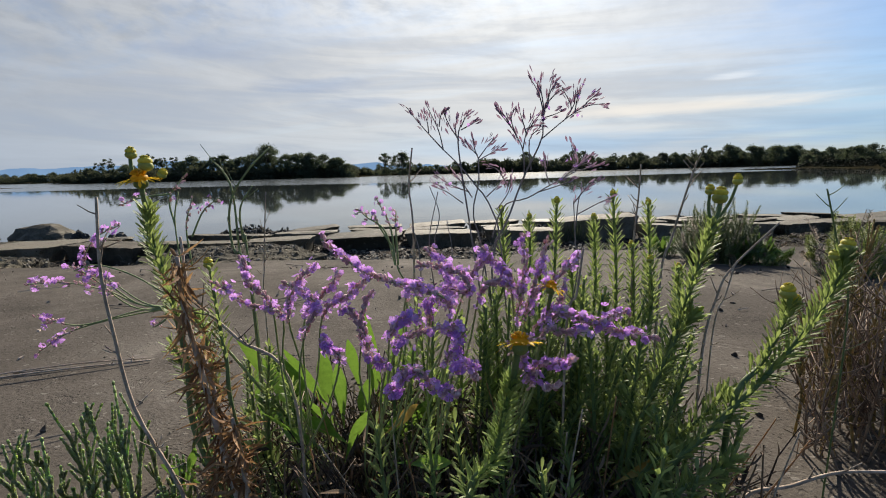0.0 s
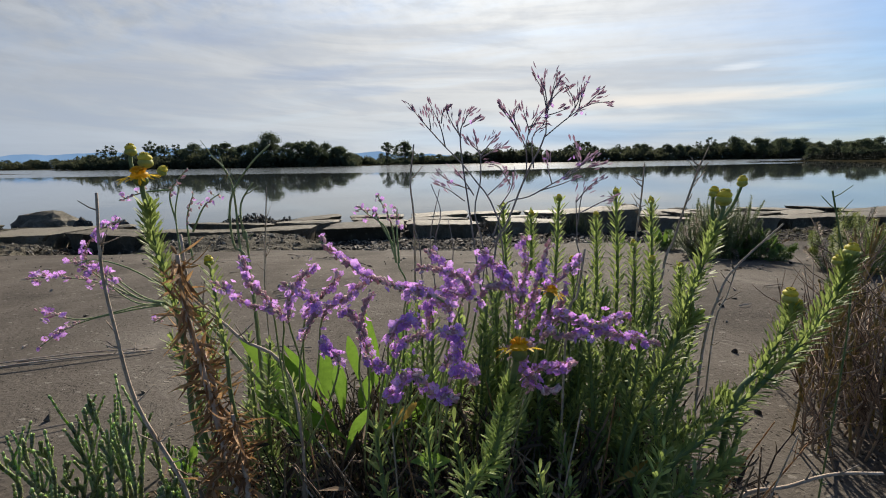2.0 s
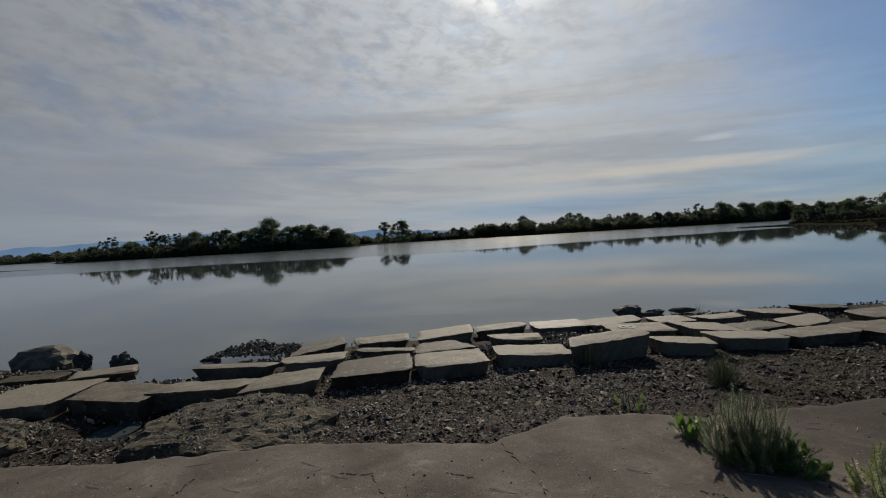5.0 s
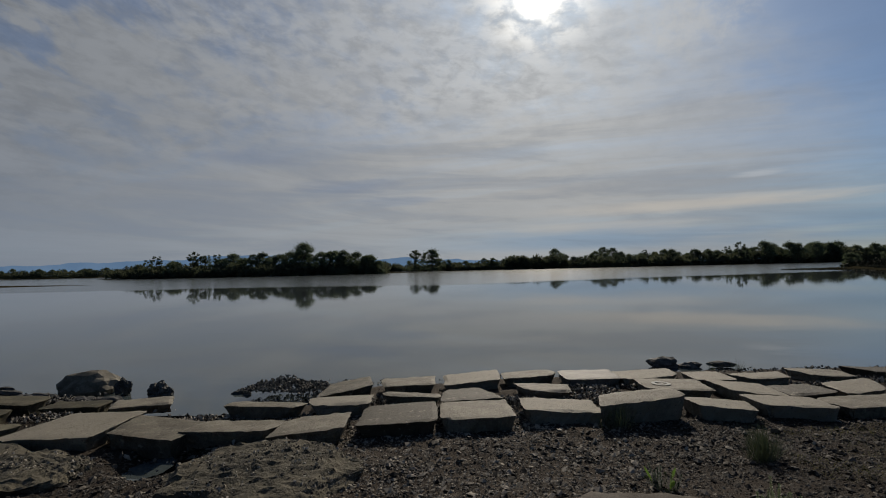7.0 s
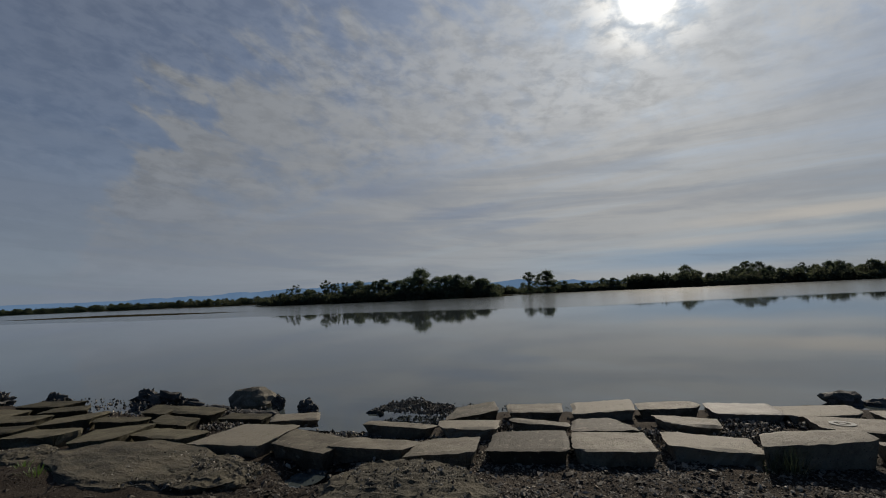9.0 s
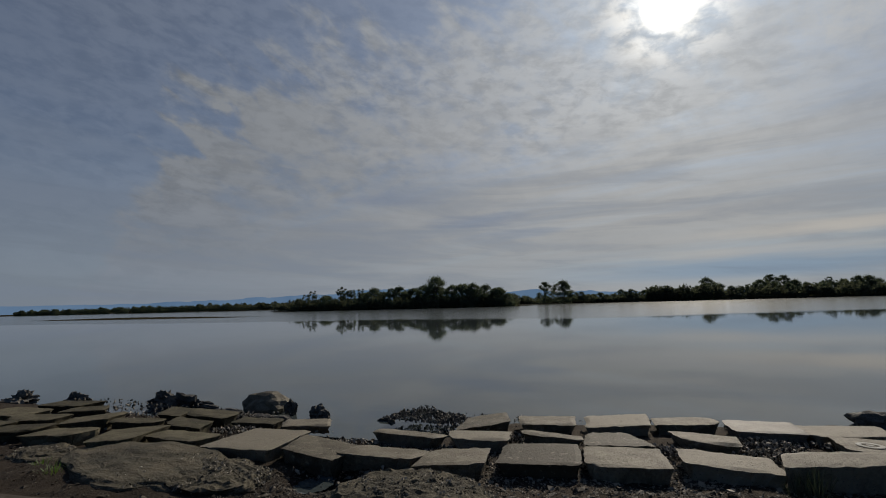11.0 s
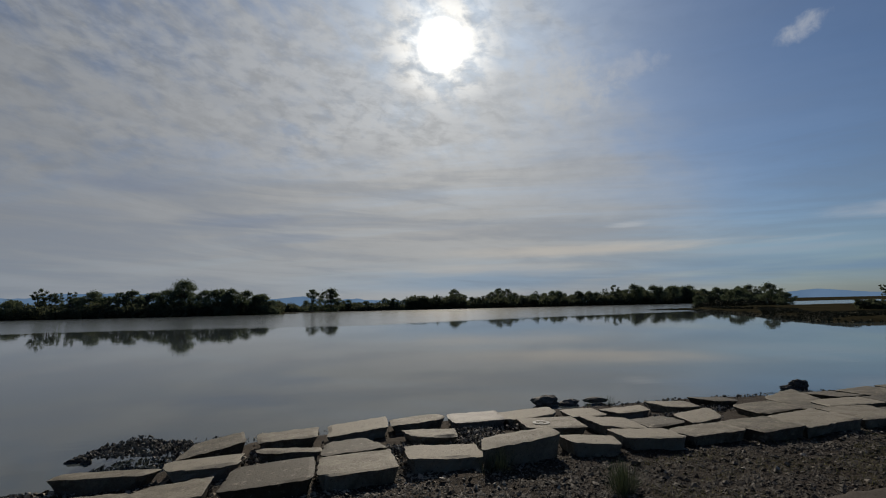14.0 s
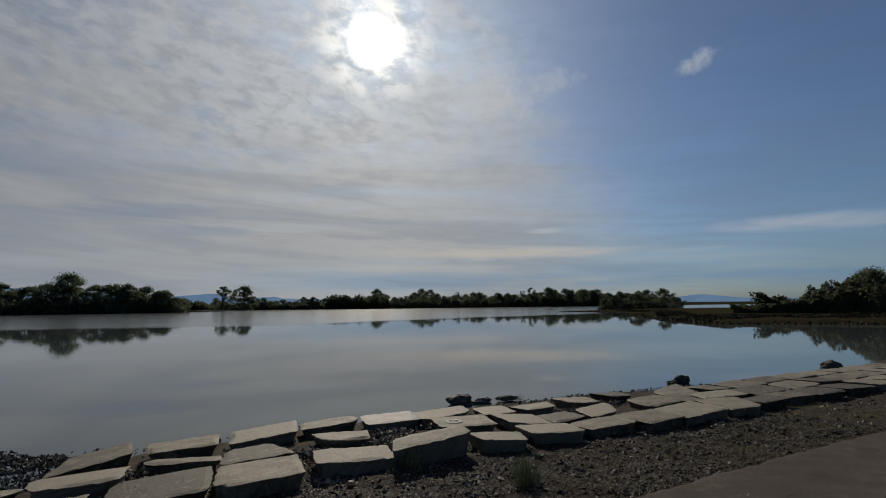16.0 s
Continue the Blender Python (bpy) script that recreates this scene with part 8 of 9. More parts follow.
spray(LAV, [(0.112, 0.602, 0.000), (0.173, 0.577, 0.104), (0.188, 0.505, 0.255), (0.189, 0.457, 0.325), (0.197, 0.457, 0.354), (0.204, 0.457, 0.380)], 0.94, 307, 0.0008, 0.0030, 0.58, False, 0.0022)
spray(LAV, [(0.119, 0.605, 0.000), (0.155, 0.577, 0.104), (0.187, 0.511, 0.258), (0.191, 0.467, 0.330), (0.213, 0.467, 0.351), (0.229, 0.467, 0.366)], 0.85, 308, 0.0008, 0.0030, 0.58, False, 0.0022)
spray(LAV, [(0.110, 0.620, 0.000), (0.155, 0.577, 0.104), (0.183, 0.499, 0.270), (0.178, 0.447, 0.345), (0.172, 0.447, 0.361), (0.157, 0.447, 0.376)], 0.94, 309, 0.0008, 0.0030, 0.58, False, 0.0022)
spray(LAV, [(0.138, 0.596, 0.000), (0.173, 0.577, 0.104), (0.201, 0.499, 0.257), (0.201, 0.447, 0.328), (0.222, 0.447, 0.328), (0.238, 0.447, 0.320), (0.257, 0.447, 0.315), (0.278, 0.447, 0.311)], 0.77, 310, 0.0008, 0.0030, 0.41, False, 0.0020)
spray(LAV, [(0.133, 0.579, 0.000), (0.164, 0.577, 0.104), (0.208, 0.499, 0.257), (0.207, 0.447, 0.328), (0.234, 0.447, 0.323), (0.256, 0.447, 0.332)], 0.85, 311, 0.0008, 0.0030, 0.58, False, 0.0020)
spray(LAV, [(0.140, 0.615, 0.000), (0.185, 0.577, 0.104), (0.198, 0.493, 0.250), (0.197, 0.437, 0.319), (0.212, 0.437, 0.320), (0.229, 0.437, 0.320)], 0.85, 312, 0.0008, 0.0030, 0.58, False, 0.0017)
spray(LAV, [(0.169, 0.577, 0.000), (0.159, 0.577, 0.104), (0.186, 0.505, 0.248), (0.197, 0.457, 0.317), (0.211, 0.457, 0.331), (0.216, 0.457, 0.349)], 0.85, 313, 0.0008, 0.0030, 0.58, False, 0.0022)
spray(LAV, [(0.076, 0.601, 0.000), (0.077, 0.557, 0.120), (0.064, 0.485, 0.254), (0.076, 0.437, 0.318), (0.072, 0.437, 0.334), (0.065, 0.437, 0.340)], 0.77, 314, 0.0008, 0.0030, 0.58, False, 0.0022)
spray(LAV, [(-0.011, 0.619, 0.000), (-0.033, 0.577, 0.099), (0.034, 0.487, 0.240), (0.063, 0.427, 0.307), (0.056, 0.427, 0.315), (0.052, 0.427, 0.323)], 0.85, 315, 0.0008, 0.0030, 0.58, False, 0.0017)
spray(LAV, [(0.056, 0.609, 0.000), (0.046, 0.557, 0.121), (0.069, 0.485, 0.248), (0.080, 0.437, 0.310), (0.077, 0.437, 0.334), (0.084, 0.437, 0.350)], 0.85, 316, 0.0008, 0.0030, 0.58, False, 0.0022)
spray(LAV, [(0.022, 0.626, 0.000), (0.052, 0.557, 0.121), (0.085, 0.473, 0.260), (0.098, 0.417, 0.326), (0.106, 0.417, 0.337), (0.117, 0.417, 0.340)], 0.85, 317, 0.0008, 0.0030, 0.58, False, 0.0022)
spray(LAV, [(0.072, 0.603, 0.000), (0.056, 0.557, 0.121), (0.084, 0.473, 0.255), (0.102, 0.417, 0.318), (0.116, 0.417, 0.329), (0.134, 0.417, 0.333), (0.145, 0.417, 0.330)], 0.85, 318, 0.0008, 0.0030, 0.48, False, 0.0022)
spray(LAV, [(0.058, 0.607, 0.000), (0.068, 0.557, 0.120), (0.081, 0.467, 0.249), (0.096, 0.407, 0.312), (0.087, 0.407, 0.316), (0.086, 0.407, 0.319)], 0.85, 319, 0.0008, 0.0030, 0.58, False, 0.0022)
spray(LAV, [(0.062, 0.605, 0.000), (0.061, 0.557, 0.120), (0.096, 0.461, 0.250), (0.110, 0.397, 0.313), (0.103, 0.397, 0.302), (0.101, 0.397, 0.298)], 1.02, 320, 0.0008, 0.0030, 0.58, False, 0.0022)
spray(LAV, [(0.055, 0.592, 0.000), (0.069, 0.557, 0.120), (0.100, 0.461, 0.250), (0.114, 0.397, 0.313), (0.127, 0.397, 0.302), (0.141, 0.397, 0.299)], 0.85, 321, 0.0008, 0.0030, 0.58, False, 0.0022)
spray(LAV, [(0.090, 0.652, 0.000), (0.111, 0.557, 0.120), (0.132, 0.467, 0.246), (0.137, 0.407, 0.307), (0.147, 0.407, 0.311), (0.152, 0.407, 0.303)], 0.85, 322, 0.0008, 0.0030, 0.58, False, 0.0020)
spray(LAV, [(0.093, 0.585, 0.000), (0.115, 0.557, 0.120), (0.125, 0.473, 0.248), (0.133, 0.417, 0.310), (0.140, 0.417, 0.318), (0.142, 0.417, 0.329)], 0.85, 323, 0.0008, 0.0030, 0.58, False, 0.0022)
spray(LAV, [(0.131, 0.615, 0.000), (0.178, 0.577, 0.104), (0.183, 0.487, 0.242), (0.181, 0.427, 0.309), (0.184, 0.427, 0.301), (0.187, 0.427, 0.288)], 0.85, 324, 0.0008, 0.0030, 0.58, False, 0.0022)
spray(LAV, [(0.130, 0.631, 0.000), (0.172, 0.577, 0.104), (0.185, 0.487, 0.233), (0.188, 0.427, 0.297), (0.197, 0.427, 0.286), (0.207, 0.427, 0.289)], 0.85, 325, 0.0008, 0.0030, 0.58, False, 0.0020)
spray(LAV, [(0.145, 0.602, 0.000), (0.163, 0.577, 0.104), (0.196, 0.493, 0.233), (0.194, 0.437, 0.296), (0.207, 0.437, 0.298), (0.219, 0.437, 0.301)], 0.85, 326, 0.0008, 0.0030, 0.58, False, 0.0017)
spray(LAV, [(0.135, 0.630, 0.000), (0.166, 0.577, 0.104), (0.177, 0.478, 0.250), (0.173, 0.412, 0.319), (0.178, 0.412, 0.326), (0.187, 0.412, 0.325)], 1.02, 327, 0.0008, 0.0030, 0.58, False, 0.0020)
spray(LAV, [(0.113, 0.592, 0.000), (0.113, 0.557, 0.120), (0.115, 0.497, 0.253), (0.121, 0.457, 0.318), (0.121, 0.457, 0.335), (0.134, 0.457, 0.339)], 0.85, 328, 0.0008, 0.0030, 0.58, False, 0.0022)
# lavender branches reaching out to the side
bare(LAV, [(0.060, 0.600, 0.000), (-0.083, 0.577, 0.242), (-0.135, 0.587, 0.297)], 0.0015, 0.0012, SCAPE, "scape")
spray(LAV, [(-0.135, 0.587, 0.297), (-0.192, 0.602, 0.296), (-0.226, 0.602, 0.312), (-0.273, 0.602, 0.322), (-0.313, 0.602, 0.320)], 1.60, 329, 0.0008, 0.0041, 0.45, False, 0.005)
spray(LAV, [(-0.135, 0.587, 0.297), (-0.192, 0.602, 0.296), (-0.225, 0.602, 0.321), (-0.246, 0.602, 0.340), (-0.232, 0.602, 0.367), (-0.203, 0.602, 0.381)], 1.44, 330, 0.0008, 0.0041, 0.4, False, 0.005)
spray(LAV, [(-0.135, 0.587, 0.297), (-0.199, 0.602, 0.293), (-0.242, 0.602, 0.328), (-0.264, 0.602, 0.340)], 1.28, 331, 0.0008, 0.0041, 0.5, False, 0.005)
spray(LAV, [(-0.135, 0.587, 0.297), (-0.186, 0.602, 0.297), (-0.219, 0.602, 0.321), (-0.238, 0.602, 0.334)], 1.92, 332, 0.0008, 0.0041, 0.6, False, 0.005)
spray(LAV, [(-0.135, 0.587, 0.297), (-0.193, 0.602, 0.287), (-0.250, 0.602, 0.275), (-0.283, 0.602, 0.263), (-0.318, 0.602, 0.241)], 0.88, 333, 0.0008, 0.0041, 0.6, False, 0.005)
spray(LAV, [(-0.135, 0.587, 0.297), (-0.193, 0.602, 0.290), (-0.257, 0.602, 0.275), (-0.287, 0.602, 0.279), (-0.307, 0.602, 0.285)], 0.80, 334, 0.0008, 0.0041, 0.65, False, 0.005)
bare(LAV, [(-0.141, 0.597, 0.294), (-0.190, 0.597, 0.328), (-0.230, 0.597, 0.341), (-0.254, 0.597, 0.335)], 0.0009, 0.0007, SCAPE, "scape")
bare(LAV, [(-0.136, 0.627, 0.274), (-0.156, 0.627, 0.314), (-0.161, 0.627, 0.377), (-0.153, 0.627, 0.413)], 0.0009, 0.0007, SCAPE, "scape")
spray(LAV, [(-0.161, 0.627, 0.377), (-0.163, 0.627, 0.407), (-0.141, 0.627, 0.433)], 0.55, 335, 0.0009, 0.0036, 0.45, False, 0.007)
spray(LAV, [(-0.156, 0.617, 0.411), (-0.186, 0.617, 0.408), (-0.212, 0.617, 0.400)], 0.55, 336, 0.0009, 0.0036, 0.45, False, 0.007)
spray(LAV, [(-0.154, 0.637, 0.331), (-0.155, 0.637, 0.375), (-0.144, 0.637, 0.406)], 0.55, 337, 0.0009, 0.0036, 0.45, False, 0.007)
spray(LAV, [(-0.150, 0.637, 0.363), (-0.134, 0.637, 0.391), (-0.115, 0.637, 0.405)], 0.55, 338, 0.0009, 0.0036, 0.45, False, 0.007)
spray(LAV, [(-0.153, 0.587, 0.288), (-0.166, 0.587, 0.279), (-0.173, 0.587, 0.276)], 0.55, 339, 0.0009, 0.0036, 0.45, False, 0.007)
spray(LAV, [(-0.136, 0.587, 0.288), (-0.137, 0.587, 0.282), (-0.140, 0.587, 0.276)], 0.55, 340, 0.0009, 0.0036, 0.45, False, 0.007)
# lavender spray behind
spray(LAV, [(0.076, 0.627, 0.328), (0.066, 0.627, 0.366), (0.048, 0.627, 0.381), (0.038, 0.627, 0.390)], 0.9, 341, 0.0010, 0.0036, 0.5, False, 0.008)
spray(LAV, [(0.076, 0.627, 0.328), (0.072, 0.627, 0.371), (0.058, 0.627, 0.402)], 0.9, 342, 0.0010, 0.0036, 0.5, False, 0.008)
spray(LAV, [(0.079, 0.627, 0.328), (0.078, 0.627, 0.365), (0.079, 0.627, 0.387)], 0.9, 343, 0.0010, 0.0036, 0.5, False, 0.008)
spray(LAV, [(0.074, 0.627, 0.347), (0.060, 0.627, 0.372), (0.055, 0.627, 0.387)], 0.9, 344, 0.0010, 0.0036, 0.5, False, 0.008)
bare(LAV, [(0.060, 0.600, 0.000), (0.086, 0.627, 0.270), (0.078, 0.627, 0.328)], 0.0013, 0.0010, SCAPE, "scape")
# broad leaves of the rosette
big_leaf(LAV, (-0.021, 0.617, 0.140), (-0.094, 0.617, 0.257), 0.016, 0.29, 345)
big_leaf(LAV, (-0.012, 0.607, 0.147), (-0.048, 0.607, 0.238), 0.018, 0.14, 346)
big_leaf(LAV, (0.002, 0.627, 0.134), (-0.042, 0.627, 0.246), 0.016, 0.22, 347)
big_leaf(LAV, (-0.002, 0.617, 0.147), (-0.014, 0.617, 0.243), 0.019, 0.20, 348)
big_leaf(LAV, (0.019, 0.587, 0.159), (0.018, 0.587, 0.236), 0.018, 0.05, 349)
big_leaf(LAV, (-0.012, 0.587, 0.152), (-0.059, 0.587, 0.231), 0.016, -0.19, 350)
big_leaf(LAV, (-0.021, 0.577, 0.152), (-0.069, 0.577, 0.204), 0.015, -0.12, 351)
big_leaf(LAV, (0.030, 0.617, 0.140), (0.034, 0.617, 0.209), 0.017, 0.27, 352)
big_leaf(LAV, (0.018, 0.567, 0.159), (0.002, 0.567, 0.215), 0.016, 0.29, 353)
big_leaf(LAV, (0.023, 0.677, 0.094), (0.061, 0.677, 0.275), 0.014, 0.30, 354)
big_leaf(LAV, (0.031, 0.677, 0.094), (0.081, 0.677, 0.268), 0.014, -0.05, 355)
big_leaf(LAV, (0.042, 0.697, 0.081), (0.028, 0.697, 0.248), 0.014, 0.14, 356)
big_leaf(LAV, (0.032, 0.557, 0.159), (-0.010, 0.557, 0.202), 0.015, 0.23, 357)
big_leaf(LAV, (0.038, 0.577, 0.139), (0.088, 0.577, 0.189), 0.016, 0.14, 358)
big_leaf(LAV, (0.083, 0.517, 0.168), (0.134, 0.517, 0.173), 0.015, 0.24, 359)
big_leaf(LAV, (-0.166, 0.597, 0.092), (-0.152, 0.597, 0.134), 0.010, 0.07, 360)
big_leaf(LAV, (-0.154, 0.607, 0.077), (-0.197, 0.607, 0.107), 0.011, 0.14, 361)
big_leaf(LAV, (0.062, 0.617, 0.111), (0.109, 0.617, 0.187), 0.016, 0.16, 362)
big_leaf(LAV, (0.009, 0.557, 0.153), (-0.035, 0.557, 0.178), 0.014, -0.09, 363)
big_leaf(LAV, (-0.075, 0.657, 0.146), (-0.089, 0.657, 0.221), 0.014, 0.30, 364)
big_leaf(LAV, (0.024, 0.657, 0.160), (0.008, 0.657, 0.240), 0.014, 0.32, 365)
big_leaf(LAV, (0.065, 0.657, 0.159), (0.092, 0.657, 0.232), 0.014, -0.21, 366)
big_leaf(LAV, (0.000, 0.547, 0.148), (-0.027, 0.547, 0.220), 0.012, 0.33, 367)
big_leaf(LAV, (0.028, 0.547, 0.147), (0.049, 0.547, 0.219), 0.014, 0.33, 368)
big_leaf(LAV, (0.174, 0.637, 0.125), (0.187, 0.637, 0.210), 0.011, 0.15, 369)
big_leaf(LAV, (0.093, 0.637, 0.111), (0.122, 0.637, 0.211), 0.012, -0.22, 370)
big_leaf(LAV, (0.133, 0.657, 0.098), (0.155, 0.657, 0.187), 0.011, 0.29, 371)
big_leaf(LAV, (-0.085, 0.627, 0.135), (-0.098, 0.627, 0.206), 0.011, -0.17, 372)
big_leaf(LAV, (0.072, 0.527, 0.190), (0.108, 0.517, 0.226), 0.011, 0.1, 373, YELLOWING)
big_leaf(LAV, (0.277, 0.517, 0.143), (0.320, 0.507, 0.180), 0.010, 0.1, 374, YELLOWING)
# withered tall sea lavender behind the clump
TALLLAV = plant("sea_lavender", 0.215, 0.64, "tall withered sea lavender with bare branching stems", "flowering plant", "lavender plants")
bare(TALLLAV, [(0.215, 0.640, 0.000), (0.169, 0.637, 0.292), (0.157, 0.637, 0.376), (0.148, 0.637, 0.441), (0.147, 0.637, 0.465), (0.150, 0.637, 0.475)], 0.00115, 0.00065, DRYSCAPE, "branch", 14)
bare(TALLLAV, [(0.215, 0.640, 0.000), (0.194, 0.637, 0.323), (0.181, 0.637, 0.387), (0.163, 0.637, 0.414), (0.147, 0.637, 0.434), (0.131, 0.637, 0.450)], 0.00094, 0.00065, DRYSCAPE, "branch", 14)
bare(TALLLAV, [(0.215, 0.640, 0.000), (0.175, 0.637, 0.317), (0.162, 0.637, 0.379), (0.168, 0.637, 0.414), (0.168, 0.637, 0.440)], 0.00094, 0.00065, DRYSCAPE, "branch", 14)
bare(TALLLAV, [(0.215, 0.640, 0.000), (0.182, 0.637, 0.304), (0.200, 0.637, 0.375), (0.217, 0.637, 0.421), (0.230, 0.637, 0.447), (0.236, 0.637, 0.463)], 0.00122, 0.00079, DRYSCAPE, "branch", 14)
bare(TALLLAV, [(0.182, 0.637, 0.355), (0.195, 0.637, 0.389), (0.220, 0.637, 0.397), (0.244, 0.637, 0.410), (0.273, 0.637, 0.425)], 0.00086, 0.00058, DRYSCAPE, "branch", 14)
spray(TALLLAV, [(0.131, 0.637, 0.450), (0.107, 0.637, 0.477), (0.093, 0.637, 0.495)], 0.12, 375, 0.0006, 0.0026, 0.35, True, 0.003)
spray(TALLLAV, [(0.131, 0.637, 0.450), (0.126, 0.637, 0.471), (0.115, 0.637, 0.495)], 0.12, 376, 0.0006, 0.0026, 0.35, True, 0.003)
spray(TALLLAV, [(0.127, 0.637, 0.474), (0.129, 0.637, 0.485), (0.134, 0.637, 0.492)], 0.12, 377, 0.0006, 0.0026, 0.35, True, 0.003)
spray(TALLLAV, [(0.116, 0.637, 0.468), (0.115, 0.637, 0.477), (0.113, 0.637, 0.485)], 0.12, 378, 0.0006, 0.0026, 0.35, True, 0.003)
spray(TALLLAV, [(0.148, 0.637, 0.459), (0.138, 0.637, 0.475), (0.132, 0.637, 0.488)], 0.12, 379, 0.0006, 0.0026, 0.35, True, 0.003)
spray(TALLLAV, [(0.150, 0.637, 0.473), (0.154, 0.637, 0.481), (0.157, 0.637, 0.484)], 0.12, 380, 0.0006, 0.0026, 0.35, True, 0.003)
spray(TALLLAV, [(0.150, 0.637, 0.470), (0.160, 0.637, 0.475), (0.169, 0.637, 0.480)], 0.12, 381, 0.0006, 0.0026, 0.35, True, 0.003)
spray(TALLLAV, [(0.147, 0.637, 0.459), (0.144, 0.637, 0.470), (0.146, 0.637, 0.482)], 0.12, 382, 0.0006, 0.0026, 0.35, True, 0.003)
spray(TALLLAV, [(0.168, 0.637, 0.440), (0.164, 0.637, 0.451), (0.163, 0.637, 0.461)], 0.12, 383, 0.0006, 0.0026, 0.35, True, 0.003)
spray(TALLLAV, [(0.168, 0.637, 0.440), (0.178, 0.637, 0.453), (0.185, 0.637, 0.461)], 0.12, 384, 0.0006, 0.0026, 0.35, True, 0.003)
spray(TALLLAV, [(0.168, 0.637, 0.438), (0.181, 0.637, 0.445), (0.192, 0.637, 0.450)], 0.12, 385, 0.0006, 0.0026, 0.35, True, 0.003)
spray(TALLLAV, [(0.167, 0.637, 0.444), (0.160, 0.637, 0.451), (0.153, 0.637, 0.459)], 0.12, 386, 0.0006, 0.0026, 0.35, True, 0.003)
spray(TALLLAV, [(0.237, 0.637, 0.483), (0.231, 0.637, 0.505), (0.220, 0.637, 0.523)], 0.12, 387, 0.0006, 0.0026, 0.35, True, 0.003)
spray(TALLLAV, [(0.236, 0.637, 0.463), (0.237, 0.637, 0.483), (0.246, 0.637, 0.524)], 0.12, 388, 0.0006, 0.0026, 0.35, True, 0.003)
spray(TALLLAV, [(0.239, 0.637, 0.491), (0.244, 0.637, 0.508), (0.250, 0.637, 0.514)], 0.12, 389, 0.0006, 0.0026, 0.35, True, 0.003)
spray(TALLLAV, [(0.237, 0.637, 0.488), (0.234, 0.637, 0.505), (0.231, 0.637, 0.517)], 0.12, 390, 0.0006, 0.0026, 0.35, True, 0.003)
spray(TALLLAV, [(0.241, 0.637, 0.496), (0.250, 0.637, 0.505), (0.258, 0.637, 0.509)], 0.12, 391, 0.0006, 0.0026, 0.35, True, 0.003)
spray(TALLLAV, [(0.234, 0.637, 0.458), (0.259, 0.637, 0.478), (0.279, 0.637, 0.490), (0.300, 0.637, 0.493)], 0.12, 392, 0.0006, 0.0026, 0.35, True, 0.003)
spray(TALLLAV, [(0.259, 0.637, 0.478), (0.265, 0.637, 0.490), (0.255, 0.637, 0.510)], 0.12, 393, 0.0006, 0.0026, 0.35, True, 0.003)
spray(TALLLAV, [(0.269, 0.637, 0.486), (0.271, 0.637, 0.498), (0.274, 0.637, 0.512)], 0.12, 394, 0.0006, 0.0026, 0.35, True, 0.003)
spray(TALLLAV, [(0.277, 0.637, 0.490), (0.285, 0.637, 0.498), (0.291, 0.637, 0.502)], 0.12, 395, 0.0006, 0.0026, 0.35, True, 0.003)
spray(TALLLAV, [(0.236, 0.637, 0.480), (0.247, 0.637, 0.483), (0.257, 0.637, 0.487)], 0.12, 396, 0.0006, 0.0026, 0.35, True, 0.003)
spray(TALLLAV, [(0.262, 0.637, 0.482), (0.268, 0.637, 0.493), (0.269, 0.637, 0.500)], 0.12, 397, 0.0006, 0.0026, 0.35, True, 0.003)
spray(TALLLAV, [(0.217, 0.637, 0.421), (0.215, 0.637, 0.448), (0.203, 0.637, 0.471), (0.186, 0.637, 0.491)], 0.12, 398, 0.0006, 0.0026, 0.35, True, 0.003)
spray(TALLLAV, [(0.203, 0.637, 0.471), (0.197, 0.637, 0.482), (0.191, 0.637, 0.489)], 0.12, 399, 0.0006, 0.0026, 0.35, True, 0.003)
spray(TALLLAV, [(0.209, 0.637, 0.460), (0.203, 0.637, 0.478), (0.205, 0.637, 0.489)], 0.12, 400, 0.0006, 0.0026, 0.35, True, 0.003)
spray(TALLLAV, [(0.215, 0.637, 0.448), (0.219, 0.637, 0.466), (0.227, 0.637, 0.482)], 0.12, 401, 0.0006, 0.0026, 0.35, True, 0.003)
spray(TALLLAV, [(0.219, 0.637, 0.463), (0.215, 0.637, 0.477), (0.212, 0.637, 0.486)], 0.12, 402, 0.0006, 0.0026, 0.35, True, 0.003)
spray(TALLLAV, [(0.221, 0.637, 0.468), (0.227, 0.637, 0.477), (0.234, 0.637, 0.485)], 0.12, 403, 0.0006, 0.0026, 0.35, True, 0.003)
spray(TALLLAV, [(0.224, 0.637, 0.427), (0.222, 0.637, 0.457), (0.233, 0.637, 0.471)], 0.12, 404, 0.0006, 0.0026, 0.35, True, 0.003)
spray(TALLLAV, [(0.218, 0.637, 0.469), (0.227, 0.637, 0.473), (0.233, 0.637, 0.473)], 0.12, 405, 0.0006, 0.0026, 0.35, True, 0.003)
spray(TALLLAV, [(0.273, 0.637, 0.425), (0.270, 0.637, 0.438), (0.266, 0.637, 0.452)], 0.6, 406, 0.0006, 0.0026, 0.3, True, 0.003)
spray(TALLLAV, [(0.273, 0.637, 0.425), (0.284, 0.637, 0.427), (0.298, 0.637, 0.430)], 0.6, 407, 0.0006, 0.0026, 0.3, True, 0.003)
spray(TALLLAV, [(0.260, 0.637, 0.419), (0.272, 0.637, 0.429), (0.287, 0.637, 0.433)], 0.6, 408, 0.0006, 0.0026, 0.3, True, 0.003)
spray(TALLLAV, [(0.266, 0.637, 0.423), (0.278, 0.637, 0.432), (0.287, 0.637, 0.441)], 0.6, 409, 0.0006, 0.0026, 0.3, True, 0.003)
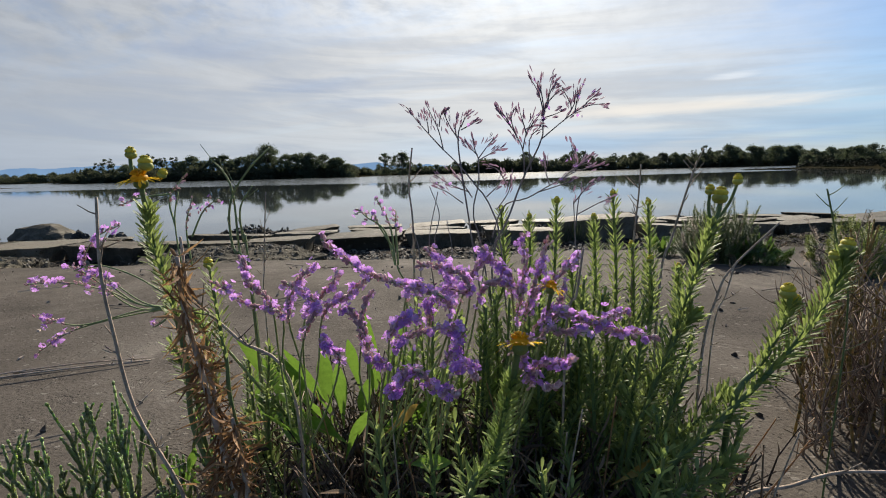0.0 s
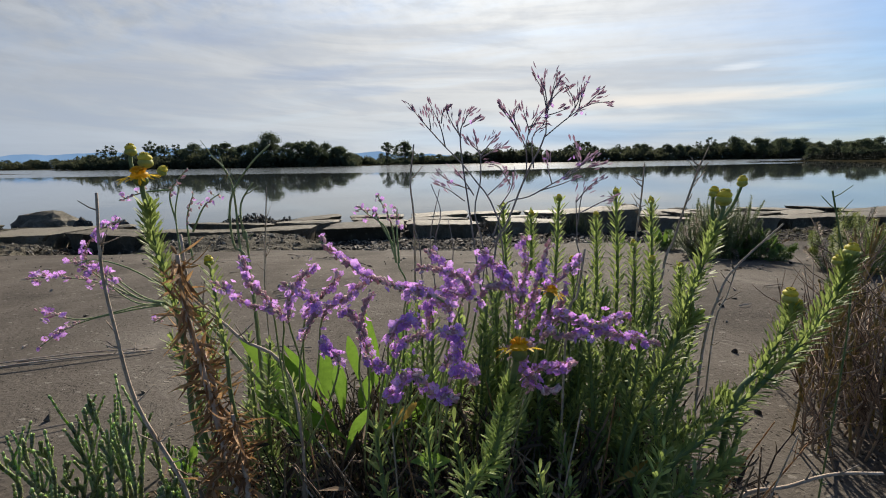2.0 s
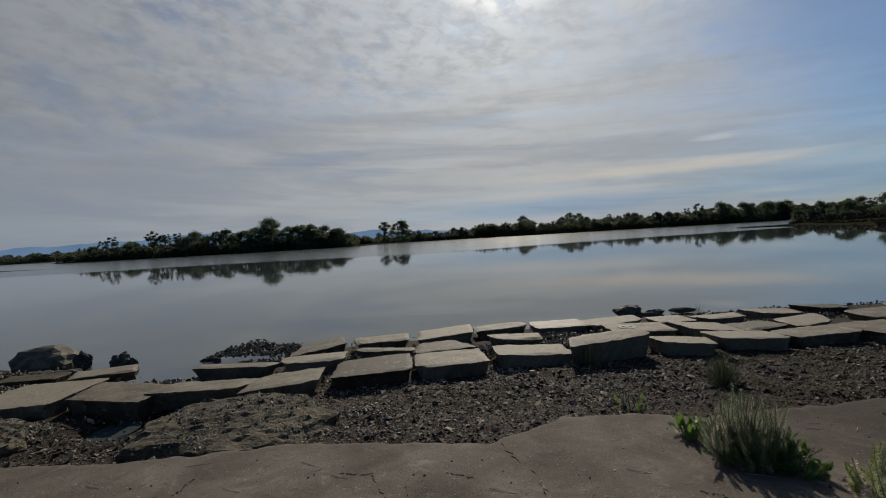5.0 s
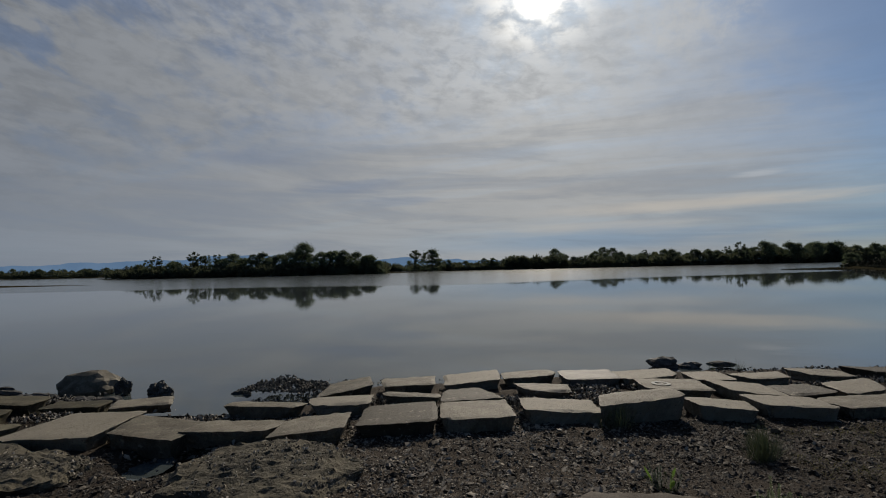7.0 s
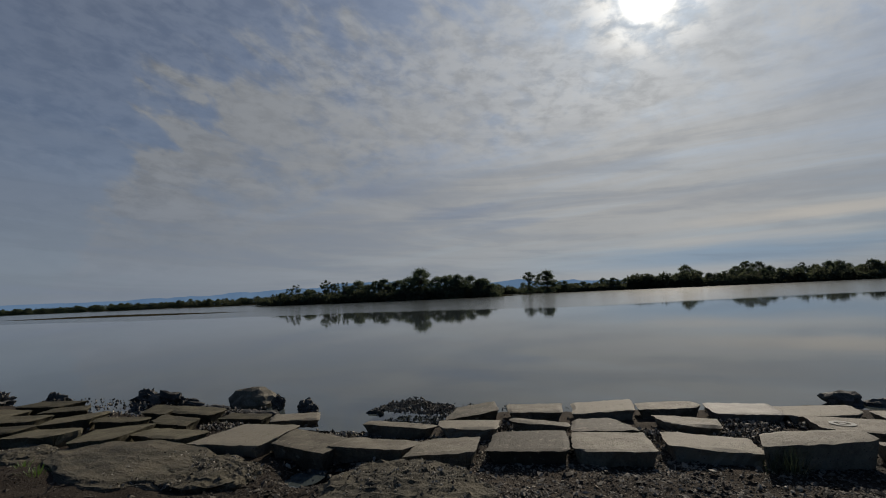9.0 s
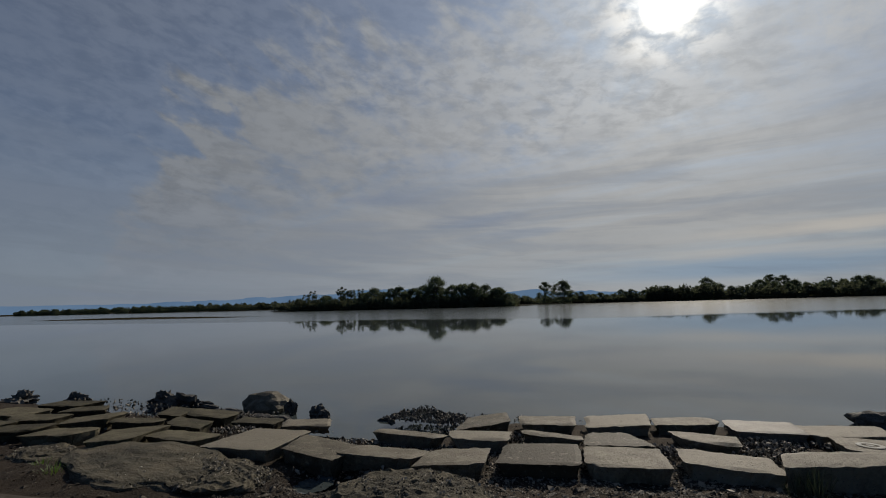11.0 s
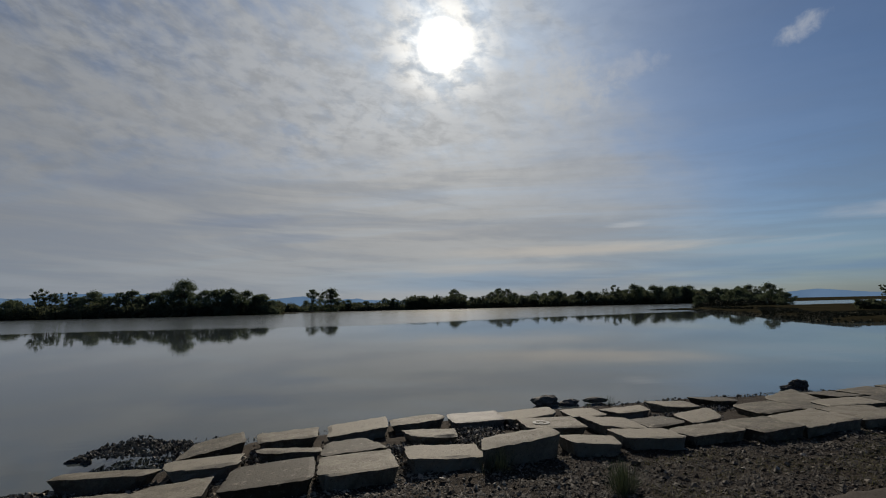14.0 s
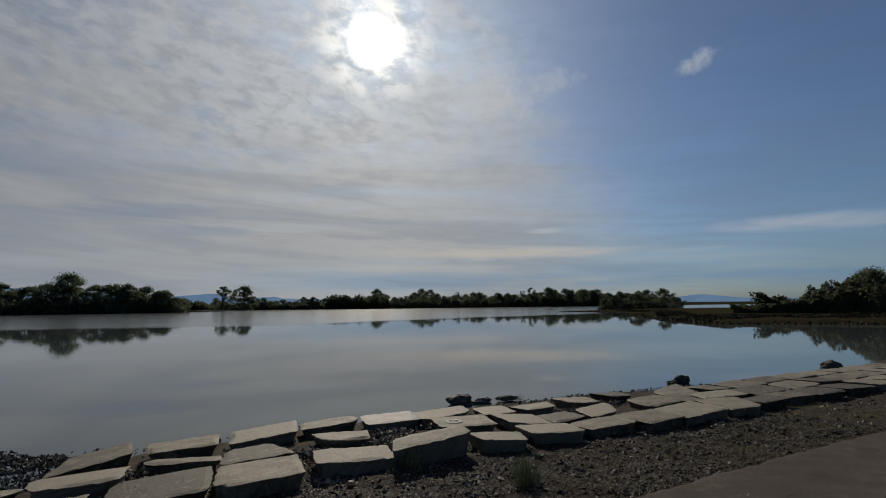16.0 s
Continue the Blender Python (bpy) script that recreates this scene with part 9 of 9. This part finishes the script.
spray(TALLLAV, [(0.200, 0.637, 0.410), (0.188, 0.637, 0.428), (0.176, 0.637, 0.432)], 0.1, 410, 0.0006, 0.0026, 0.35, True, 0.003)
spray(TALLLAV, [(0.158, 0.637, 0.405), (0.140, 0.637, 0.412), (0.122, 0.637, 0.424)], 0.1, 411, 0.0006, 0.0026, 0.35, True, 0.003)
spray(TALLLAV, [(0.151, 0.637, 0.393), (0.133, 0.637, 0.406), (0.118, 0.637, 0.412)], 0.1, 412, 0.0006, 0.0026, 0.35, True, 0.003)
spray(TALLLAV, [(0.161, 0.637, 0.399), (0.149, 0.637, 0.417), (0.140, 0.637, 0.424)], 0.1, 413, 0.0006, 0.0026, 0.35, True, 0.003)
spray(TALLLAV, [(0.188, 0.637, 0.386), (0.200, 0.637, 0.404), (0.203, 0.637, 0.422)], 0.1, 414, 0.0006, 0.0026, 0.35, True, 0.003)
spray(TALLLAV, [(0.244, 0.637, 0.410), (0.239, 0.637, 0.427), (0.237, 0.637, 0.439)], 0.1, 415, 0.0006, 0.0026, 0.35, True, 0.003)
spray(TALLLAV, [(0.231, 0.637, 0.403), (0.252, 0.637, 0.409), (0.267, 0.637, 0.415)], 0.1, 416, 0.0006, 0.0026, 0.35, True, 0.003)
spray(TALLLAV, [(0.270, 0.637, 0.390), (0.285, 0.637, 0.408), (0.297, 0.637, 0.414)], 0.1, 417, 0.0006, 0.0026, 0.35, True, 0.003)
spray(TALLLAV, [(0.273, 0.637, 0.366), (0.276, 0.637, 0.396), (0.282, 0.637, 0.405)], 0.1, 418, 0.0006, 0.0026, 0.35, True, 0.003)
spray(TALLLAV, [(0.274, 0.637, 0.378), (0.297, 0.637, 0.390), (0.309, 0.637, 0.395)], 0.1, 419, 0.0006, 0.0026, 0.35, True, 0.003)
spray(TALLLAV, [(0.176, 0.637, 0.399), (0.188, 0.637, 0.410), (0.194, 0.637, 0.416)], 0.1, 420, 0.0006, 0.0026, 0.35, True, 0.003)
bare(TALLLAV, [(0.215, 0.640, 0.000), (0.273, 0.637, 0.289), (0.273, 0.637, 0.347), (0.270, 0.637, 0.393)], 0.00086, 0.00050, DRYSCAPE, "branch", 14)
bare(TALLLAV, [(0.137, 0.637, 0.279), (0.119, 0.637, 0.344), (0.125, 0.637, 0.381), (0.115, 0.637, 0.412)], 0.00079, 0.00043, DRYSCAPE, "branch", 14)
bare(TALLLAV, [(0.103, 0.637, 0.306), (0.101, 0.637, 0.345), (0.094, 0.637, 0.370)], 0.00079, 0.00043, DRYSCAPE, "branch", 14)
bare(TALLLAV, [(0.118, 0.637, 0.293), (0.113, 0.637, 0.351), (0.124, 0.637, 0.406)], 0.00072, 0.00043, DRYSCAPE, "branch", 14)
bare(TALLLAV, [(0.131, 0.637, 0.292), (0.138, 0.637, 0.337), (0.133, 0.637, 0.375)], 0.00072, 0.00043, DRYSCAPE, "branch", 14)
bare(TALLLAV, [(0.169, 0.637, 0.278), (0.175, 0.637, 0.330), (0.200, 0.637, 0.367)], 0.00086, 0.00050, DRYSCAPE, "branch", 14)
# dry stalks standing in the clump
STALK = plant("dry_stalk", -0.142, 0.557, "thin knotty dry stalk leaning over the concrete", "dry stem", "dry stalks")
bare(STALK, [(-0.142, 0.557, -0.010), (-0.142, 0.557, 0.097), (-0.180, 0.557, 0.199), (-0.190, 0.557, 0.282), (-0.193, 0.557, 0.343), (-0.186, 0.557, 0.412)], 0.0022, 0.0012, TWIG, "stalk", 22, 22, 421)
STALK = plant("dry_stalk", 0.093, 0.657, "thin grey dry stalk standing upright", "dry stem", "dry stalks")
bare(STALK, [(0.093, 0.657, -0.010), (0.093, 0.657, 0.260), (0.094, 0.657, 0.367), (0.091, 0.657, 0.412), (0.096, 0.657, 0.454)], 0.0014, 0.0009, TWIG, "stalk", 22, 8, 422)
STALK = plant("dry_stalk", 0.367, 0.637, "thin grey dry stalk standing upright", "dry stem", "dry stalks")
bare(STALK, [(0.367, 0.637, -0.010), (0.367, 0.637, 0.288), (0.378, 0.637, 0.351), (0.390, 0.637, 0.400), (0.399, 0.637, 0.432)], 0.0014, 0.001, TWIG, "stalk", 22, 10, 423)
STALK = plant("dry_stalk", 0.353, 0.677, "thin grey dry stalk standing upright", "dry stem", "dry stalks")
bare(STALK, [(0.353, 0.677, -0.010), (0.353, 0.677, 0.291), (0.353, 0.677, 0.346), (0.356, 0.677, 0.392), (0.357, 0.677, 0.430)], 0.0013, 0.0008, TWIG, "stalk", 22, 8, 424)
STALK = plant("dry_stalk", -0.094, 0.677, "thin grey dry stalk standing upright", "dry stem", "dry stalks")
bare(STALK, [(-0.094, 0.677, -0.010), (-0.094, 0.677, 0.257), (-0.090, 0.677, 0.321), (-0.080, 0.677, 0.409)], 0.001, 0.0007, TWIG, "stalk", 22, 8, 425)
STALK = plant("dry_stalk", 0.408, 0.617, "bent dry stalk leaning out of the clump", "dry stem", "dry stalks")
bare(STALK, [(0.408, 0.617, -0.010), (0.408, 0.617, 0.216), (0.420, 0.617, 0.292), (0.435, 0.617, 0.323), (0.477, 0.617, 0.367)], 0.0016, 0.001, TWIG, "stalk", 22, 8, 426)
STALK = plant("dry_stalk", 0.244, 0.557, "thin grey dry stalk standing upright", "dry stem", "dry stalks")
bare(STALK, [(0.244, 0.557, -0.010), (0.244, 0.557, 0.268), (0.253, 0.557, 0.312), (0.258, 0.557, 0.355)], 0.0013, 0.001, TWIG, "stalk", 22, 4, 427)
STALK = plant("dry_stalk", -0.004, 0.517, "bent dry stalk leaning out of the clump", "dry stem", "dry stalks")
bare(STALK, [(-0.004, 0.517, -0.010), (-0.004, 0.517, 0.236), (-0.049, 0.517, 0.289), (-0.084, 0.517, 0.330), (-0.088, 0.517, 0.379)], 0.0015, 0.0011, TWIG, "stalk", 22, 8, 428)
STALK = plant("dry_stalk", 0.442, 0.657, "thin grey dry stalk standing upright", "dry stem", "dry stalks")
bare(STALK, [(0.442, 0.657, -0.010), (0.442, 0.657, 0.225), (0.454, 0.657, 0.280), (0.461, 0.657, 0.314)], 0.001, 0.0008, TWIG, "stalk", 22, 6, 429)
STALK = plant("dry_stalk", 0.550, 0.607, "green jointed stem standing upright", "dry stem", "dry stalks")
bare(STALK, [(0.550, 0.607, -0.010), (0.550, 0.607, 0.268), (0.528, 0.607, 0.352), (0.513, 0.607, 0.401)], 0.001, 0.0008, SAMPHIRE_STEM, "stalk", 22, 12, 430)
STALK = plant("dry_stalk", -0.061, 0.577, "long curved green stem", "dry stem", "dry stalks")
bare(STALK, [(-0.061, 0.577, -0.010), (-0.061, 0.577, 0.313), (-0.075, 0.577, 0.359), (-0.073, 0.577, 0.403), (-0.052, 0.577, 0.434), (-0.031, 0.577, 0.453)], 0.0015, 0.0008, PALESTEM, "stalk", 22, 2, 431)
STALK = plant("dry_stalk", -0.062, 0.582, "long curved green stem", "dry stem", "dry stalks")
bare(STALK, [(-0.062, 0.582, -0.010), (-0.062, 0.582, 0.300), (-0.071, 0.582, 0.352), (-0.072, 0.582, 0.410), (-0.079, 0.582, 0.432), (-0.090, 0.582, 0.444)], 0.0014, 0.0007, PALESTEM, "stalk", 22, 2, 432)
STALK = plant("dry_stalk", -0.066, 0.587, "long curved green stem", "dry stem", "dry stalks")
bare(STALK, [(-0.066, 0.587, -0.010), (-0.066, 0.587, 0.340), (-0.069, 0.587, 0.363), (-0.069, 0.587, 0.396), (-0.055, 0.587, 0.418)], 0.0013, 0.0008, PALESTEM, "stalk", 22, 6, 433)
STALK = plant("dry_stalk", 0.424, 0.557, "grey dry branch lying by the clump", "dry stem", "dry stalks")
bare(STALK, [(0.424, 0.557, -0.010), (0.424, 0.557, 0.091), (0.472, 0.557, 0.109), (0.515, 0.557, 0.123), (0.563, 0.557, 0.124)], 0.002, 0.0015, TWIG, "stalk", 22, 4, 434)
FALLEN = plant("fallen_twig", -0.8, 1.05, "long dry twig lying on the concrete", "twig")
bare(FALLEN, [(-0.98, 0.98, 0.006), (-0.80, 1.05, 0.012), (-0.58, 1.13, 0.005)], 0.003, 0.0015, TWIG, "stalk", 12, 4, 5)
bare(FALLEN, [(-0.98, 1.02, 0.006), (-0.75, 1.10, 0.010), (-0.60, 1.14, 0.005)], 0.002, 0.0012, TWIG, "stalk", 12, 2, 6)
# shrubs and tufts around
glasswort(-0.30, 0.62, 0.36, 0.20, 0.175, 80, 301, "green jointed glasswort growing from the concrete edge")
glasswort(-0.12, 0.58, 0.20, 0.14, 0.14, 30, 302, "green jointed glasswort growing from the concrete edge")
glasswort(0.87, 0.74, 0.44, 0.34, 0.36, 140, 303, "brown woody glasswort bush with green tips", 0.5, RUSTY)
glasswort(0.86, 0.92, 0.24, 0.24, 0.34, 40, 304, "brown woody glasswort bush with green tips", 0.5, RUSTY)
leafy_shrub(1.47, 2.36, 0.38, 0.34, 210, 305, "grey-green twiggy shrub growing over the concrete edge", GREYLEAF, 0.018, 14)
leafy_shrub(1.37, 2.68, 0.18, 0.13, 20, 306, "fresh green low shrub at the concrete edge", FRESH, 0.028, 10)
leafy_shrub(1.60, 2.24, 0.22, 0.15, 26, 307, "fresh green low shrub at the concrete edge", FRESH, 0.028, 10)
leafy_shrub(1.71, 1.88, 0.30, 0.27, 70, 308, "yellow-green shrub on the concrete", YELLOWLEAF, 0.024, 0)
leafy_shrub(1.34, 3.45, 0.24, 0.17, 16, 309, "small green plant in the gravel", DARKGRASS, 0.024, 4)
grass_tuft(2.38, 4.10, 0.34, 210, 311, "dark tuft of long grass in the gravel", DARKGRASS)
grass_tuft(2.47, 4.20, 0.27, 140, 312, "dark tuft of long grass in the gravel", DARKGRASS)
grass_tuft(1.50, 4.90, 0.28, 150, 313, "tuft of thin grass before the blocks", DARKGRASS)
grass_tuft(1.36, 4.92, 0.24, 80, 314, "tuft of thin grass before the blocks", DARKGRASS)
grass_tuft(4.6, 8.45, 0.26, 40, 315, "thin reeds at the water edge", DARKGRASS)
grass_tuft(4.2, 8.5, 0.2, 24, 316, "thin reeds at the water edge", DARKGRASS)
grass_tuft(-5.4, 3.05, 0.12, 60, 317, "low grass by the broken slabs", FRESH, 0.9)
grass_tuft(-5.9, 3.2, 0.10, 50, 318, "low grass by the broken slabs", FRESH, 0.9)
leaf_litter()
crack([(0.30, 2.72), (0.35, 2.51), (0.43, 2.27), (0.44, 2.09), (0.48, 1.99), (0.50, 1.86)], 400, 0.0045)
crack([(-0.38, 2.39), (-0.31, 2.22), (-0.23, 2.07)], 401, 0.0045)
crack([(1.15, 1.94), (1.20, 1.89), (1.34, 1.96)], 402, 0.002)
crack([(1.07, 2.08), (1.14, 2.04), (1.15, 1.94)], 403, 0.002)
crack([(-0.02, 2.38), (0.12, 2.31)], 404, 0.002)
crack([(-0.57, 2.44), (-0.45, 2.40), (-0.38, 2.41)], 405, 0.002)
crack([(0.62, 1.97), (0.67, 1.86), (0.69, 1.71), (0.82, 1.68), (1.06, 1.74)], 406, 0.002)
crack([(0.05, 1.84), (0.14, 1.91), (0.21, 1.92)], 407, 0.002)
crack([(-1.32, 2.28), (-1.31, 2.33), (-1.32, 2.46)], 408, 0.002)
